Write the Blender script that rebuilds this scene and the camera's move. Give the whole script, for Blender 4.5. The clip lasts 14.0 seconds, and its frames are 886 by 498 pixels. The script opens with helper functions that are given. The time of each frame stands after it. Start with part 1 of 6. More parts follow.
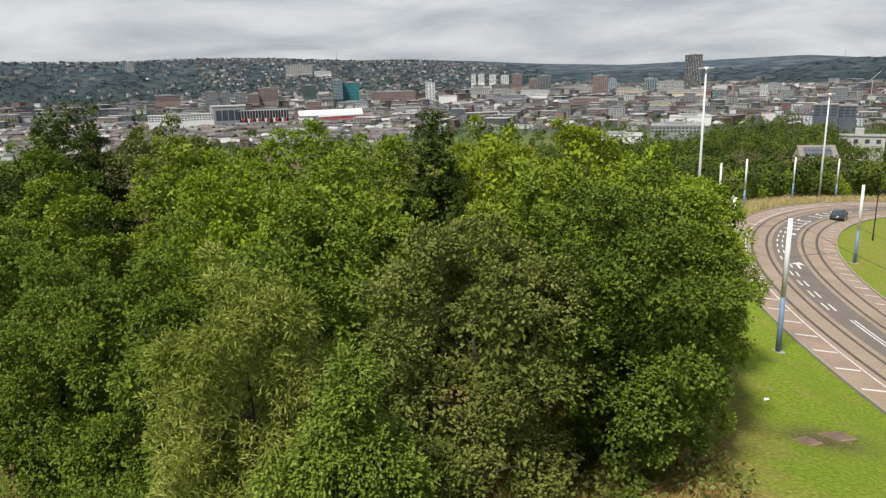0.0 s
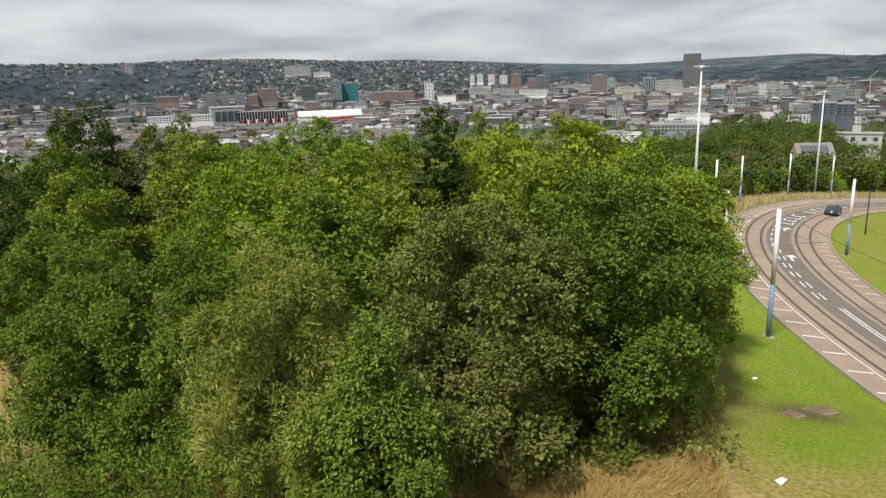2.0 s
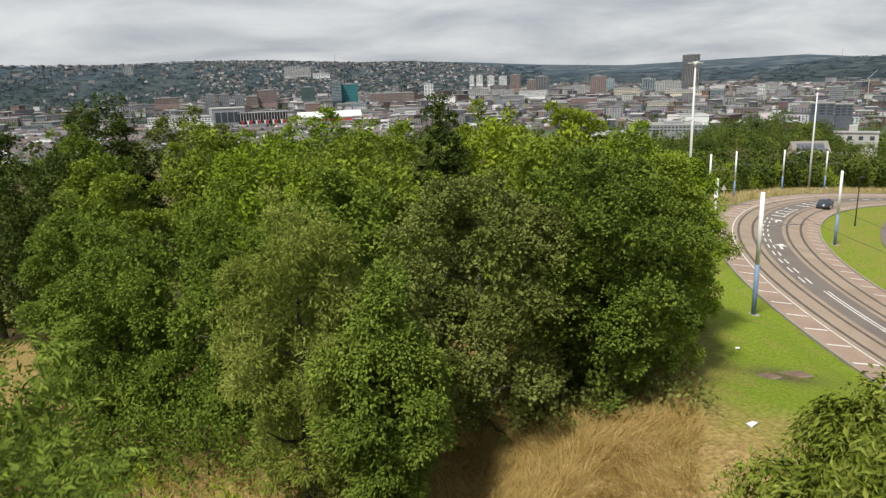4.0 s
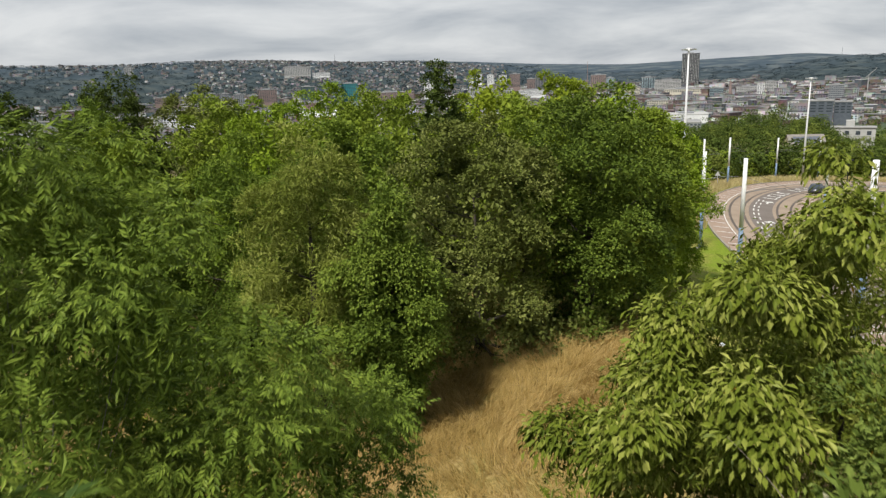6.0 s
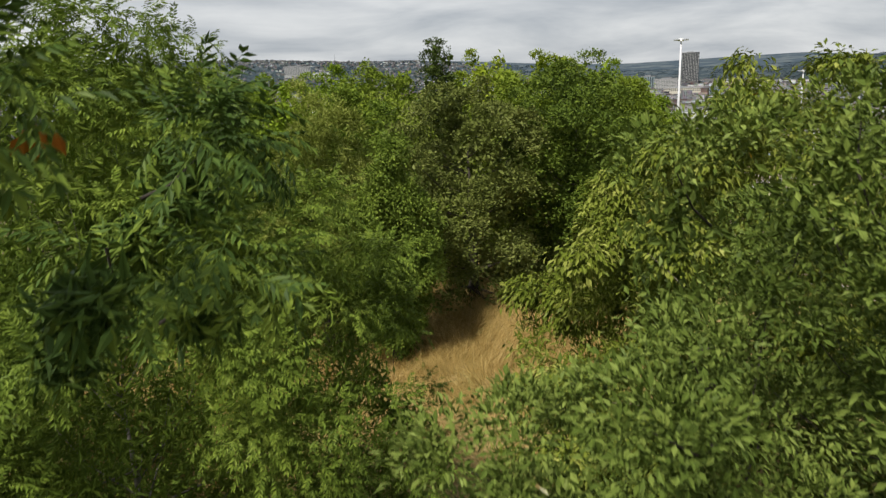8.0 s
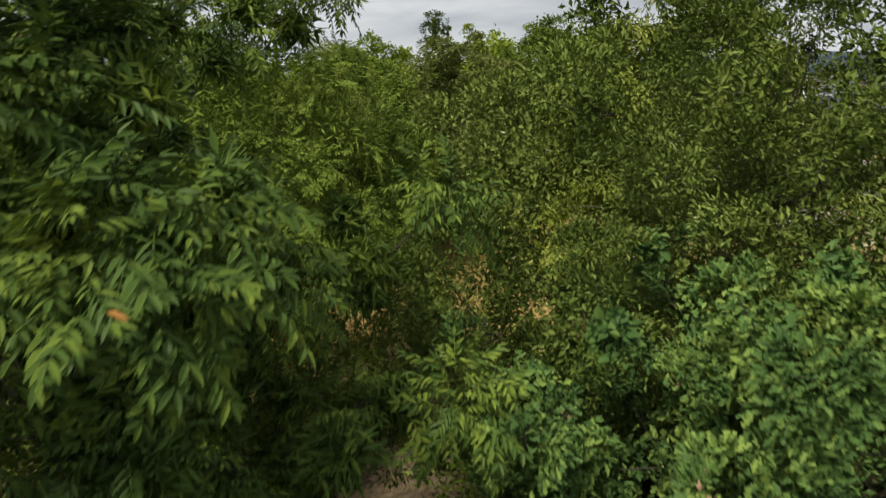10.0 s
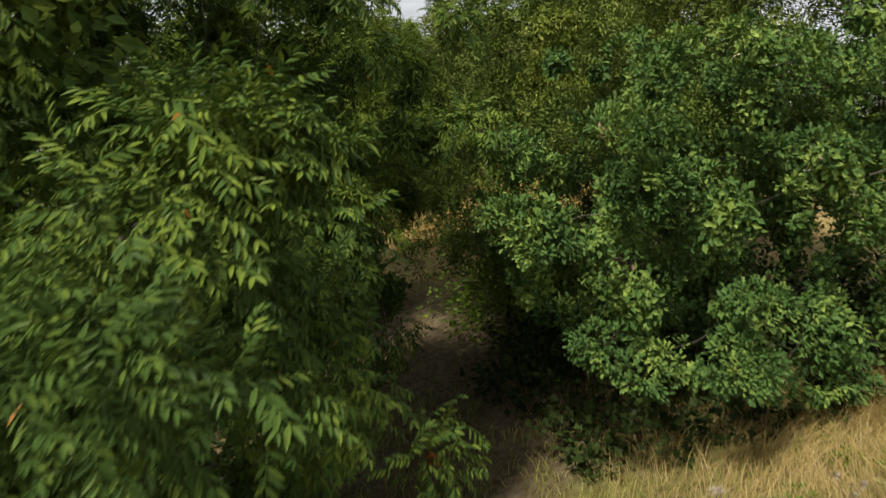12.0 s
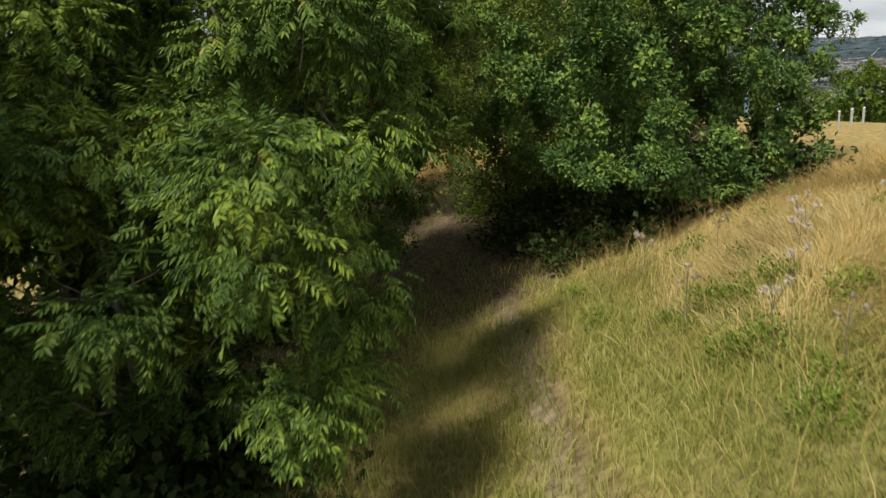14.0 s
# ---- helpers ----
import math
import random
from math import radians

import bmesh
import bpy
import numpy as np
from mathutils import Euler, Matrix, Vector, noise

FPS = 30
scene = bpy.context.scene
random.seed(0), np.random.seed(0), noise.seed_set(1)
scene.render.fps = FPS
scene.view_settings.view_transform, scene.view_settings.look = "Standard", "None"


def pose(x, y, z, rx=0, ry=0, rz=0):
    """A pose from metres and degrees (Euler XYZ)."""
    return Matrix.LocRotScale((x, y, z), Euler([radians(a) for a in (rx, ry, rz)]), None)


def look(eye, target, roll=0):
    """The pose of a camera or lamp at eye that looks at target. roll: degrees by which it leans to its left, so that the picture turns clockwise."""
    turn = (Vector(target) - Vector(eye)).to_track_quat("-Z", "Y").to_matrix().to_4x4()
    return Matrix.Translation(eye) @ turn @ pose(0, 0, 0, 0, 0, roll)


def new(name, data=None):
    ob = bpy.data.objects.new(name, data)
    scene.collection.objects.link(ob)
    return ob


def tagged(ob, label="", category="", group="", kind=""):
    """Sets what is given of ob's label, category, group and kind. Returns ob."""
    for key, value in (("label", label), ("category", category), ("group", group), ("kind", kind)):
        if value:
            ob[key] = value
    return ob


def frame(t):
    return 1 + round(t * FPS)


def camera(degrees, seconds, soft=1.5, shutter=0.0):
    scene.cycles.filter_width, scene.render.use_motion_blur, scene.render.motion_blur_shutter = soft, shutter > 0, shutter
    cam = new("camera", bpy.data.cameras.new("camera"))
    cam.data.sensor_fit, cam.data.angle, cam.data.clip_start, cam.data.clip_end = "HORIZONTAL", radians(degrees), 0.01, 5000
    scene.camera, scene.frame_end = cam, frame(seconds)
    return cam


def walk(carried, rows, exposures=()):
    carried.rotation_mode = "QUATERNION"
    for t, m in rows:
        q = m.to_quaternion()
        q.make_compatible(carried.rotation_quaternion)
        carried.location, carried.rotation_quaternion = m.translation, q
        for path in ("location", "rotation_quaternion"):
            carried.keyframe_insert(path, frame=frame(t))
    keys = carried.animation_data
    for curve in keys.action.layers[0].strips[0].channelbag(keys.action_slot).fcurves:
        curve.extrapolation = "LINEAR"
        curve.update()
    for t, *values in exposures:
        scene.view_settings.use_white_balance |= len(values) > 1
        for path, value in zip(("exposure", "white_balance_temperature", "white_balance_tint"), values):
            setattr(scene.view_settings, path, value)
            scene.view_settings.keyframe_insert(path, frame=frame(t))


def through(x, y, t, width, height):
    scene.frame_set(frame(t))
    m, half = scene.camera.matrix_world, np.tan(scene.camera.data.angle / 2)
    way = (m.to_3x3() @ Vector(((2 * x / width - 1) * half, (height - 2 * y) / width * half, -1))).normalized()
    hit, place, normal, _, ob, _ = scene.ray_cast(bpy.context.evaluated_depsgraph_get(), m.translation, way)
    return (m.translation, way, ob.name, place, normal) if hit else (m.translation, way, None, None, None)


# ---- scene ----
cam = camera(65.1, 14.0, soft=1.35, shutter=0.35)
METRES, EYE, TILT, LEAN, TURN = 24.0, 16.0, -14.0, 1.5, 0.0
ROWS = [
    (0.0, 0.0, 0.0, 0.0, -0.0, 0.0, -0.0),
    (0.5, -0.0043, -0.0164, -0.0031, -0.01, -0.01, 0.1),
    (1.0, -0.0074, -0.0347, -0.008, -0.01, -0.01, 0.19),
    (1.5, -0.0096, -0.054, -0.0137, -0.02, -0.01, 0.25),
    (2.0, -0.0116, -0.0734, -0.0227, -0.04, 0.02, 0.27),
    (4.5, -0.0159, -0.186, -0.0933, -0.09, 0.12, 0.35),
    (5.0, -0.0152, -0.2074, -0.1195, -0.11, 0.12, 0.4),
    (5.5, -0.0144, -0.2291, -0.1459, -0.09, 0.13, 0.44),
    (6.0, -0.0136, -0.2551, -0.1678, -0.05, 0.1, 0.43),
    (6.5, -0.0108, -0.2847, -0.1861, -0.05, 0.06, 0.5),
    (7.0, -0.0099, -0.3108, -0.2049, -0.04, 0.06, 0.5),
    (9.5, -0.0084, -0.4448, -0.3346, 0.04, 0.27, 0.83),
    (10.0, -0.0093, -0.4799, -0.3666, 0.13, 0.36, 1.17),
    (10.5, -0.0104, -0.5163, -0.397, 0.23, 0.46, 1.45),
    (11.0, -0.012, -0.5526, -0.4269, 0.24, 0.49, 1.47),
    (11.5, -0.0148, -0.5898, -0.4561, 0.37, 0.45, 1.52),
    (12.0, -0.0184, -0.628, -0.4839, 0.45, 0.28, 1.69),
    (12.5, -0.0216, -0.666, -0.5095, 0.51, -0.0, 1.88),
    (13.0, -0.0248, -0.7052, -0.5389, 0.56, -0.01, 1.93),
    (13.5, -0.0269, -0.746, -0.568, 0.63, -0.11, 1.95),
    (14.0, -0.029, -0.787, -0.5974, 0.67, -0.08, 2.06),
]
walk(cam, [(t, pose(0, 0, EYE, TILT, LEAN, TURN) @ pose(METRES * x, METRES * y, METRES * z, 90 + pitch, roll, yaw)) for t, x, y, z, yaw, pitch, roll in ROWS], exposures=((0.0, -0.07), (9.5, -0.08), (12.0, 0.0), (14.0, 0.12)))

# ---------------------------------------------------------------- world and sun
SUN_AZ, SUN_EL = radians(214), radians(56)          # the sun stands behind the flight, a little to its left
world = bpy.data.worlds.new("sky")
scene.world = world
world.use_nodes = True
wn, wl = world.node_tree.nodes, world.node_tree.links
wn.clear()


def wnode(kind, **props):
    n = wn.new(kind)
    for k, v in props.items():
        if k == "op":
            n.operation = v
        else:
            n.inputs[k].default_value = v
    return n


w_out = wnode("ShaderNodeOutputWorld")
w_bg = wnode("ShaderNodeBackground")
w_sky = wn.new("ShaderNodeTexSky")
w_sky.sky_type, w_sky.sun_disc = "NISHITA", False
w_sky.sun_elevation, w_sky.sun_rotation = SUN_EL, SUN_AZ
w_dim = wn.new("ShaderNodeVectorMath")
w_dim.operation = "SCALE"
w_dim.inputs["Scale"].default_value = 0.09
wl.new(w_sky.outputs[0], w_dim.inputs[0])
# cloud deck: direction laid onto a flat layer above
w_geo = wn.new("ShaderNodeTexCoord")
w_sep = wn.new("ShaderNodeSeparateXYZ")
wl.new(w_geo.outputs["Generated"], w_sep.inputs[0])
w_lift = wnode("ShaderNodeMath", op="ADD")
w_abs = wnode("ShaderNodeMath", op="ABSOLUTE")
wl.new(w_sep.outputs["Z"], w_abs.inputs[0])
wl.new(w_abs.outputs[0], w_lift.inputs[0])
w_lift.inputs[1].default_value = 0.20
w_dx = wnode("ShaderNodeMath", op="DIVIDE")
w_dy = wnode("ShaderNodeMath", op="DIVIDE")
wl.new(w_sep.outputs["X"], w_dx.inputs[0])
wl.new(w_lift.outputs[0], w_dx.inputs[1])
wl.new(w_sep.outputs["Y"], w_dy.inputs[0])
wl.new(w_lift.outputs[0], w_dy.inputs[1])
w_com = wn.new("ShaderNodeCombineXYZ")
w_wide = wnode("ShaderNodeMath", op="MULTIPLY")
w_wide.inputs[1].default_value = 0.8
wl.new(w_dx.outputs[0], w_wide.inputs[0])
wl.new(w_wide.outputs[0], w_com.inputs[0])
wl.new(w_dy.outputs[0], w_com.inputs[1])
w_n1 = wnode("ShaderNodeTexNoise", Scale=1.15, Detail=8.0, Roughness=0.55, Distortion=0.35)
wl.new(w_com.outputs[0], w_n1.inputs["Vector"])
w_ramp = wn.new("ShaderNodeValToRGB")
w_ramp.color_ramp.elements[0].position, w_ramp.color_ramp.elements[0].color = 0.34, (0.42, 0.455, 0.50, 1)
w_ramp.color_ramp.elements[1].position, w_ramp.color_ramp.elements[1].color = 0.64, (0.76, 0.775, 0.785, 1)
wl.new(w_n1.outputs["Fac"], w_ramp.inputs[0])
w_mix = wn.new("ShaderNodeMix")
w_mix.data_type = "RGBA"
# clouds close up towards the horizon and break open overhead
w_open = wn.new("ShaderNodeMapRange")
w_open.interpolation_type = "SMOOTHSTEP"
for w_name, w_value in (("From Min", 0.2), ("From Max", 0.75), ("To Min", 0.93), ("To Max", 0.55)):
    w_open.inputs[w_name].default_value = w_value
wl.new(w_abs.outputs[0], w_open.inputs["Value"])
wl.new(w_open.outputs["Result"], w_mix.inputs["Factor"])
wl.new(w_dim.outputs[0], w_mix.inputs["A"])
wl.new(w_ramp.outputs[0], w_mix.inputs["B"])
wl.new(w_mix.outputs["Result"], w_bg.inputs["Color"])
w_bg.inputs["Strength"].default_value = 1.05
wl.new(w_bg.outputs[0], w_out.inputs[0])

sun = new("sun", bpy.data.lights.new("sun", "SUN"))
sun.data.energy, sun.data.angle, sun.data.color = 5.0, radians(9), (1.0, 0.95, 0.86)
sun_dir = Vector((math.sin(SUN_AZ) * math.cos(SUN_EL), math.cos(SUN_AZ) * math.cos(SUN_EL), math.sin(SUN_EL)))
sun.matrix_world = look(sun_dir * 60, (0, 0, 0))

# ---------------------------------------------------------------- materials


def material(name, low, high, rough=0.8, grain=3.0, stain=0.25, bump=0.0, metal=0.0, island=0.0, thing=0.0, spec=0.3):
    """Two tones mixed by a fine and a coarse noise in metres; island and thing add a shade by piece or by object."""
    m = bpy.data.materials.new(name)
    m.use_nodes = True
    nt = m.node_tree
    bsdf = nt.nodes["Principled BSDF"]
    bsdf.inputs["Roughness"].default_value, bsdf.inputs["Metallic"].default_value = rough, metal
    bsdf.inputs["Specular IOR Level"].default_value = spec
    tc = nt.nodes.new("ShaderNodeTexCoord")
    n1, n2 = nt.nodes.new("ShaderNodeTexNoise"), nt.nodes.new("ShaderNodeTexNoise")
    n1.inputs["Scale"].default_value, n1.inputs["Detail"].default_value = grain, 5
    n2.inputs["Scale"].default_value, n2.inputs["Detail"].default_value = stain, 4
    nt.links.new(tc.outputs["Object"], n1.inputs["Vector"])
    nt.links.new(tc.outputs["Object"], n2.inputs["Vector"])
    add = nt.nodes.new("ShaderNodeMath")
    add.operation = "MULTIPLY_ADD"
    add.inputs[1].default_value = 0.5
    half = nt.nodes.new("ShaderNodeMath")
    half.operation = "MULTIPLY"
    half.inputs[1].default_value = 0.5
    nt.links.new(n2.outputs["Fac"], half.inputs[0])
    nt.links.new(n1.outputs["Fac"], add.inputs[0])
    nt.links.new(half.outputs[0], add.inputs[2])
    fac = add
    for amount, node, out in ((island, "ShaderNodeNewGeometry", "Random Per Island"), (thing, "ShaderNodeObjectInfo", "Random")):
        if amount:
            g = nt.nodes.new(node)
            k = nt.nodes.new("ShaderNodeMath")
            k.operation = "MULTIPLY_ADD"
            k.inputs[1].default_value = amount
            c = nt.nodes.new("ShaderNodeMath")
            c.operation = "SUBTRACT"
            c.inputs[1].default_value = 0.5
            nt.links.new(g.outputs[out], c.inputs[0])
            nt.links.new(c.outputs[0], k.inputs[0])
            nt.links.new(fac.outputs[0], k.inputs[2])
            fac = k
    ramp = nt.nodes.new("ShaderNodeValToRGB")
    ramp.color_ramp.elements[0].position, ramp.color_ramp.elements[0].color = 0.3, (*low, 1)
    ramp.color_ramp.elements[1].position, ramp.color_ramp.elements[1].color = 0.7, (*high, 1)
    nt.links.new(fac.outputs[0], ramp.inputs[0])
    nt.links.new(ramp.outputs[0], bsdf.inputs["Base Color"])
    if bump:
        b = nt.nodes.new("ShaderNodeBump")
        b.inputs["Strength"].default_value, b.inputs["Distance"].default_value = 0.6, bump
        nt.links.new(n1.outputs["Fac"], b.inputs["Height"])
        nt.links.new(b.outputs[0], bsdf.inputs["Normal"])
    return m


def leaf_material(name, dark, mid, light, rough=0.45, through=0.17, patch=0.35, odd=None, single=0.42, broad=0.95):
    """Foliage: each leaf has its own tone, crowns vary in broad patches, light shines through; odd: a rare withered colour."""
    m = bpy.data.materials.new(name)
    m.use_nodes = True
    nt = m.node_tree
    bsdf, out = nt.nodes["Principled BSDF"], nt.nodes["Material Output"]
    bsdf.inputs["Roughness"].default_value = rough
    bsdf.inputs["Specular IOR Level"].default_value = 0.06
    geo, tc, n = nt.nodes.new("ShaderNodeNewGeometry"), nt.nodes.new("ShaderNodeTexCoord"), nt.nodes.new("ShaderNodeTexNoise")
    n.inputs["Scale"].default_value, n.inputs["Detail"].default_value = patch, 4
    nt.links.new(tc.outputs["Object"], n.inputs["Vector"])
    mixer = nt.nodes.new("ShaderNodeMath")
    mixer.operation = "MULTIPLY_ADD"
    mixer.inputs[1].default_value = single
    shift = nt.nodes.new("ShaderNodeMath")
    shift.operation = "MULTIPLY_ADD"
    shift.inputs[1].default_value, shift.inputs[2].default_value = broad, 0.5 - 0.5 * broad - 0.5 * single
    nt.links.new(n.outputs["Fac"], shift.inputs[0])
    nt.links.new(geo.outputs["Random Per Island"], mixer.inputs[0])
    nt.links.new(shift.outputs[0], mixer.inputs[2])
    ramp = nt.nodes.new("ShaderNodeValToRGB")
    el = ramp.color_ramp.elements
    el[0].position, el[0].color = 0.1, (*dark, 1)
    el[1].position, el[1].color = 0.5, (*mid, 1)
    e = el.new(0.95)
    e.color = (*light, 1)
    nt.links.new(mixer.outputs[0], ramp.inputs[0])
    col = ramp.outputs[0]
    if odd:
        more = nt.nodes.new("ShaderNodeMath")
        more.operation = "GREATER_THAN"
        more.inputs[1].default_value = 0.9994
        nt.links.new(geo.outputs["Random Per Island"], more.inputs[0])
        mx = nt.nodes.new("ShaderNodeMix")
        mx.data_type = "RGBA"
        mx.inputs["B"].default_value = (*odd, 1)
        nt.links.new(more.outputs[0], mx.inputs["Factor"])
        nt.links.new(col, mx.inputs["A"])
        col = mx.outputs["Result"]
    nt.links.new(col, bsdf.inputs["Base Color"])
    tr = nt.nodes.new("ShaderNodeBsdfTranslucent")
    nt.links.new(col, tr.inputs["Color"])
    ms = nt.nodes.new("ShaderNodeMixShader")
    ms.inputs[0].default_value = through
    nt.links.new(bsdf.outputs[0], ms.inputs[1])
    nt.links.new(tr.outputs[0], ms.inputs[2])
    nt.links.new(ms.outputs[0], out.inputs[0])
    return m


M_ASH = leaf_material("ash_leaf", (0.031, 0.057, 0.015), (0.067, 0.113, 0.023), (0.265, 0.335, 0.046), 0.42, 0.1, 1.1, odd=(0.32, 0.15, 0.03), single=0.36, broad=1.1)
M_ASHTOP = leaf_material("sunny_ash_leaf", (0.060, 0.096, 0.015), (0.130, 0.188, 0.026), (0.290, 0.360, 0.060), 0.42, 0.12)
M_MID = leaf_material("mid_green_leaf", (0.056, 0.094, 0.014), (0.118, 0.176, 0.023), (0.252, 0.325, 0.047))
M_SYC = leaf_material("sycamore_leaf", (0.046, 0.074, 0.013), (0.098, 0.146, 0.021), (0.240, 0.310, 0.048))
M_BRIGHT = leaf_material("bright_leaf", (0.098, 0.155, 0.012), (0.180, 0.263, 0.020), (0.309, 0.392, 0.041))
M_LIME = leaf_material("lime_leaf", (0.118, 0.165, 0.013), (0.220, 0.280, 0.022), (0.345, 0.395, 0.045))
M_GREEN = leaf_material("green_leaf", (0.092, 0.138, 0.016), (0.184, 0.247, 0.028), (0.310, 0.380, 0.052))
M_DARK = leaf_material("dark_leaf", (0.032, 0.050, 0.013), (0.062, 0.090, 0.018), (0.12, 0.16, 0.034))
M_OLIVE = leaf_material("olive_leaf", (0.070, 0.090, 0.019), (0.142, 0.170, 0.038), (0.285, 0.308, 0.095))
M_WILLOW = leaf_material("willow_leaf", (0.096, 0.124, 0.018), (0.205, 0.245, 0.042), (0.48, 0.50, 0.15))
M_SALLOW = leaf_material("sallow_leaf", (0.046, 0.072, 0.014), (0.102, 0.145, 0.026), (0.27, 0.33, 0.078), through=0.1, odd=(0.5, 0.48, 0.3))
M_CHERRY = leaf_material("cherry_leaf", (0.066, 0.096, 0.012), (0.158, 0.196, 0.025), (0.44, 0.45, 0.12), 0.38, 0.14, 1.1, odd=(0.45, 0.28, 0.03))
M_OAK = leaf_material("oak_leaf", (0.034, 0.070, 0.021), (0.086, 0.156, 0.039), (0.30, 0.39, 0.078), 0.45, 0.09, 1.5, odd=(0.55, 0.36, 0.24), single=0.36, broad=1.35)
M_WITHERED = leaf_material("withered_leaf", (0.14, 0.05, 0.01), (0.28, 0.10, 0.015), (0.40, 0.19, 0.03))
M_PALEDEAD = leaf_material("bleached_leaf", (0.30, 0.17, 0.09), (0.42, 0.25, 0.14), (0.52, 0.36, 0.24))
# near-black greens: the shade beneath the trees is put into these leaves
M_SHADE = leaf_material("shaded_undergrowth_leaf", (0.018, 0.030, 0.010), (0.036, 0.055, 0.014), (0.07, 0.095, 0.025))
M_HEDGE = leaf_material("far_leaf", (0.026, 0.046, 0.011), (0.076, 0.110, 0.021), (0.185, 0.218, 0.042), 0.7, 0.15, 0.11, single=0.2, broad=2.0)
# hill and ridge greens are blued and flattened: distance haze in the colour
M_HILLWOOD = leaf_material("hazy_hill_leaf", (0.048, 0.069, 0.077), (0.056, 0.079, 0.086), (0.068, 0.092, 0.095), 0.85, 0.1, 0.01)
M_RIDGEWOOD = leaf_material("hazy_ridge_leaf", (0.056, 0.077, 0.092), (0.063, 0.086, 0.100), (0.074, 0.098, 0.108), 0.9, 0.1, 0.01)
M_BARK = material("bark", (0.028, 0.023, 0.018), (0.085, 0.072, 0.056), 0.9, 14, 1.5, 0.02)
M_ASHBARK = material("ash_bark", (0.10, 0.092, 0.078), (0.25, 0.235, 0.205), 0.9, 12, 1.5, 0.015)
M_TWIG = material("twig", (0.10, 0.085, 0.06), (0.22, 0.19, 0.14), 0.9, 20, 2)
M_STRAW = leaf_material("straw_grass", (0.259, 0.194, 0.058), (0.478, 0.342, 0.123), (0.724, 0.557, 0.259), 0.7, 0.3, 0.25)
M_PALESTRAW = leaf_material("bleached_grass", (0.30, 0.245, 0.10), (0.50, 0.42, 0.20), (0.68, 0.59, 0.33), 0.7, 0.3, 0.2)
M_GRASS = leaf_material("green_grass", (0.165, 0.185, 0.038), (0.300, 0.305, 0.076), (0.530, 0.460, 0.165), 0.7, 0.3, 0.4)
M_ASPHALT = material("asphalt", (0.135, 0.113, 0.098), (0.205, 0.176, 0.152), 0.85, 9, 0.35, 0.004)
M_TRACK = material("tramway_concrete", (0.25, 0.19, 0.138), (0.37, 0.295, 0.225), 0.85, 6, 0.4, 0.004)
M_STRIP = material("red_paving", (0.25, 0.178, 0.135), (0.38, 0.285, 0.215), 0.85, 7, 0.5, 0.004)
M_RAIL = material("rail_groove", (0.085, 0.066, 0.052), (0.15, 0.12, 0.095), 0.6, 12, 1, metal=0.2)
M_PAINT = material("road_paint", (0.55, 0.54, 0.50), (0.78, 0.77, 0.74), 0.7, 8, 1.2)
M_KERB = material("kerb_stone", (0.26, 0.23, 0.19), (0.36, 0.33, 0.29), 0.85, 8, 1)
M_WHITE = material("white_enamel", (0.72, 0.73, 0.74), (0.84, 0.84, 0.84), 0.4, 6, 1.5)
M_BLUE = material("blue_grey_enamel", (0.13, 0.20, 0.30), (0.20, 0.28, 0.39), 0.45, 6, 1.5)
M_GALV = material("galvanised_steel", (0.45, 0.46, 0.47), (0.62, 0.63, 0.64), 0.4, 8, 2, metal=0.5)
M_MAST = material("pale_grey_paint", (0.62, 0.62, 0.64), (0.74, 0.74, 0.76), 0.5, 6, 1.5)
M_ARM = material("dull_steel", (0.16, 0.16, 0.17), (0.26, 0.26, 0.27), 0.5, 8, 2, metal=0.3)
M_LID = material("rusty_lid", (0.13, 0.085, 0.06), (0.22, 0.155, 0.115), 0.9, 6, 1.5, 0.004)
M_DIRT = material("bare_earth", (0.16, 0.12, 0.08), (0.30, 0.24, 0.17), 0.95, 5, 1, 0.02)

# ---------------------------------------------------------------- the lie of the land
RING = Vector((131.0, 28.5))                       # centre of the road's bend


def road_plane(x, y):
    return 2.8 - 0.1253 * x - 0.0116 * y


SPOTS = np.array([
    (-0.3, -8.7, 1.9), (0, -13.8, 2.25), (1.3, -12.5, 3.0), (1.9, -14.7, 3.55), (2.6, -15.2, 3.95), (-1.9, -13.1, 1.95), (5.6, -9.8, 4.3),
    (1.5, -9.2, 2.9), (1.1, 14.9, 3.0), (5.2, 15.3, 3.7), (-0.3, 13.1, 2.7), (-2.7, 8.1, 2.4), (7.3, 17.5, 3.9), (-11.3, 21.3, 1.0),
    (14, 28.5, 1.5), (18.7, 37.1, 0.3), (15.4, 26, 1.5), (12, -5, 4.2), (10, 5, 3.9), (17.5, 21.7, 1.9), (-8, -10, 1.4), (-0.6, -22, 2.4),
    (5, -22, 4.6), (-12, -25, 1.2), (-15, 5, 0.8), (-26, 40, -1.0), (-32, 10, -1.0), (30, -10, 3.2), (40, 15, 0.5)])
SPOTS = np.vstack([SPOTS, [(x, y, road_plane(x, y)) for x, y in ((24, 40), (30, 60), (45, 85), (45, 60), (60, 108), (85, 125), (80, 90), (55, 60))],
                   [(0, 60, -3), (20, 95, -5), (-40, 70, -6), (0, 120, -9), (45, 140, -9), (100, 160, -13), (-60, 120, -11), (-80, 20, -5), (0, -70, 3), (60, -60, 5), (-60, -60, -2)]])


def tps(r2):
    return r2 * np.log(np.maximum(r2, 1e-9)) * 0.5


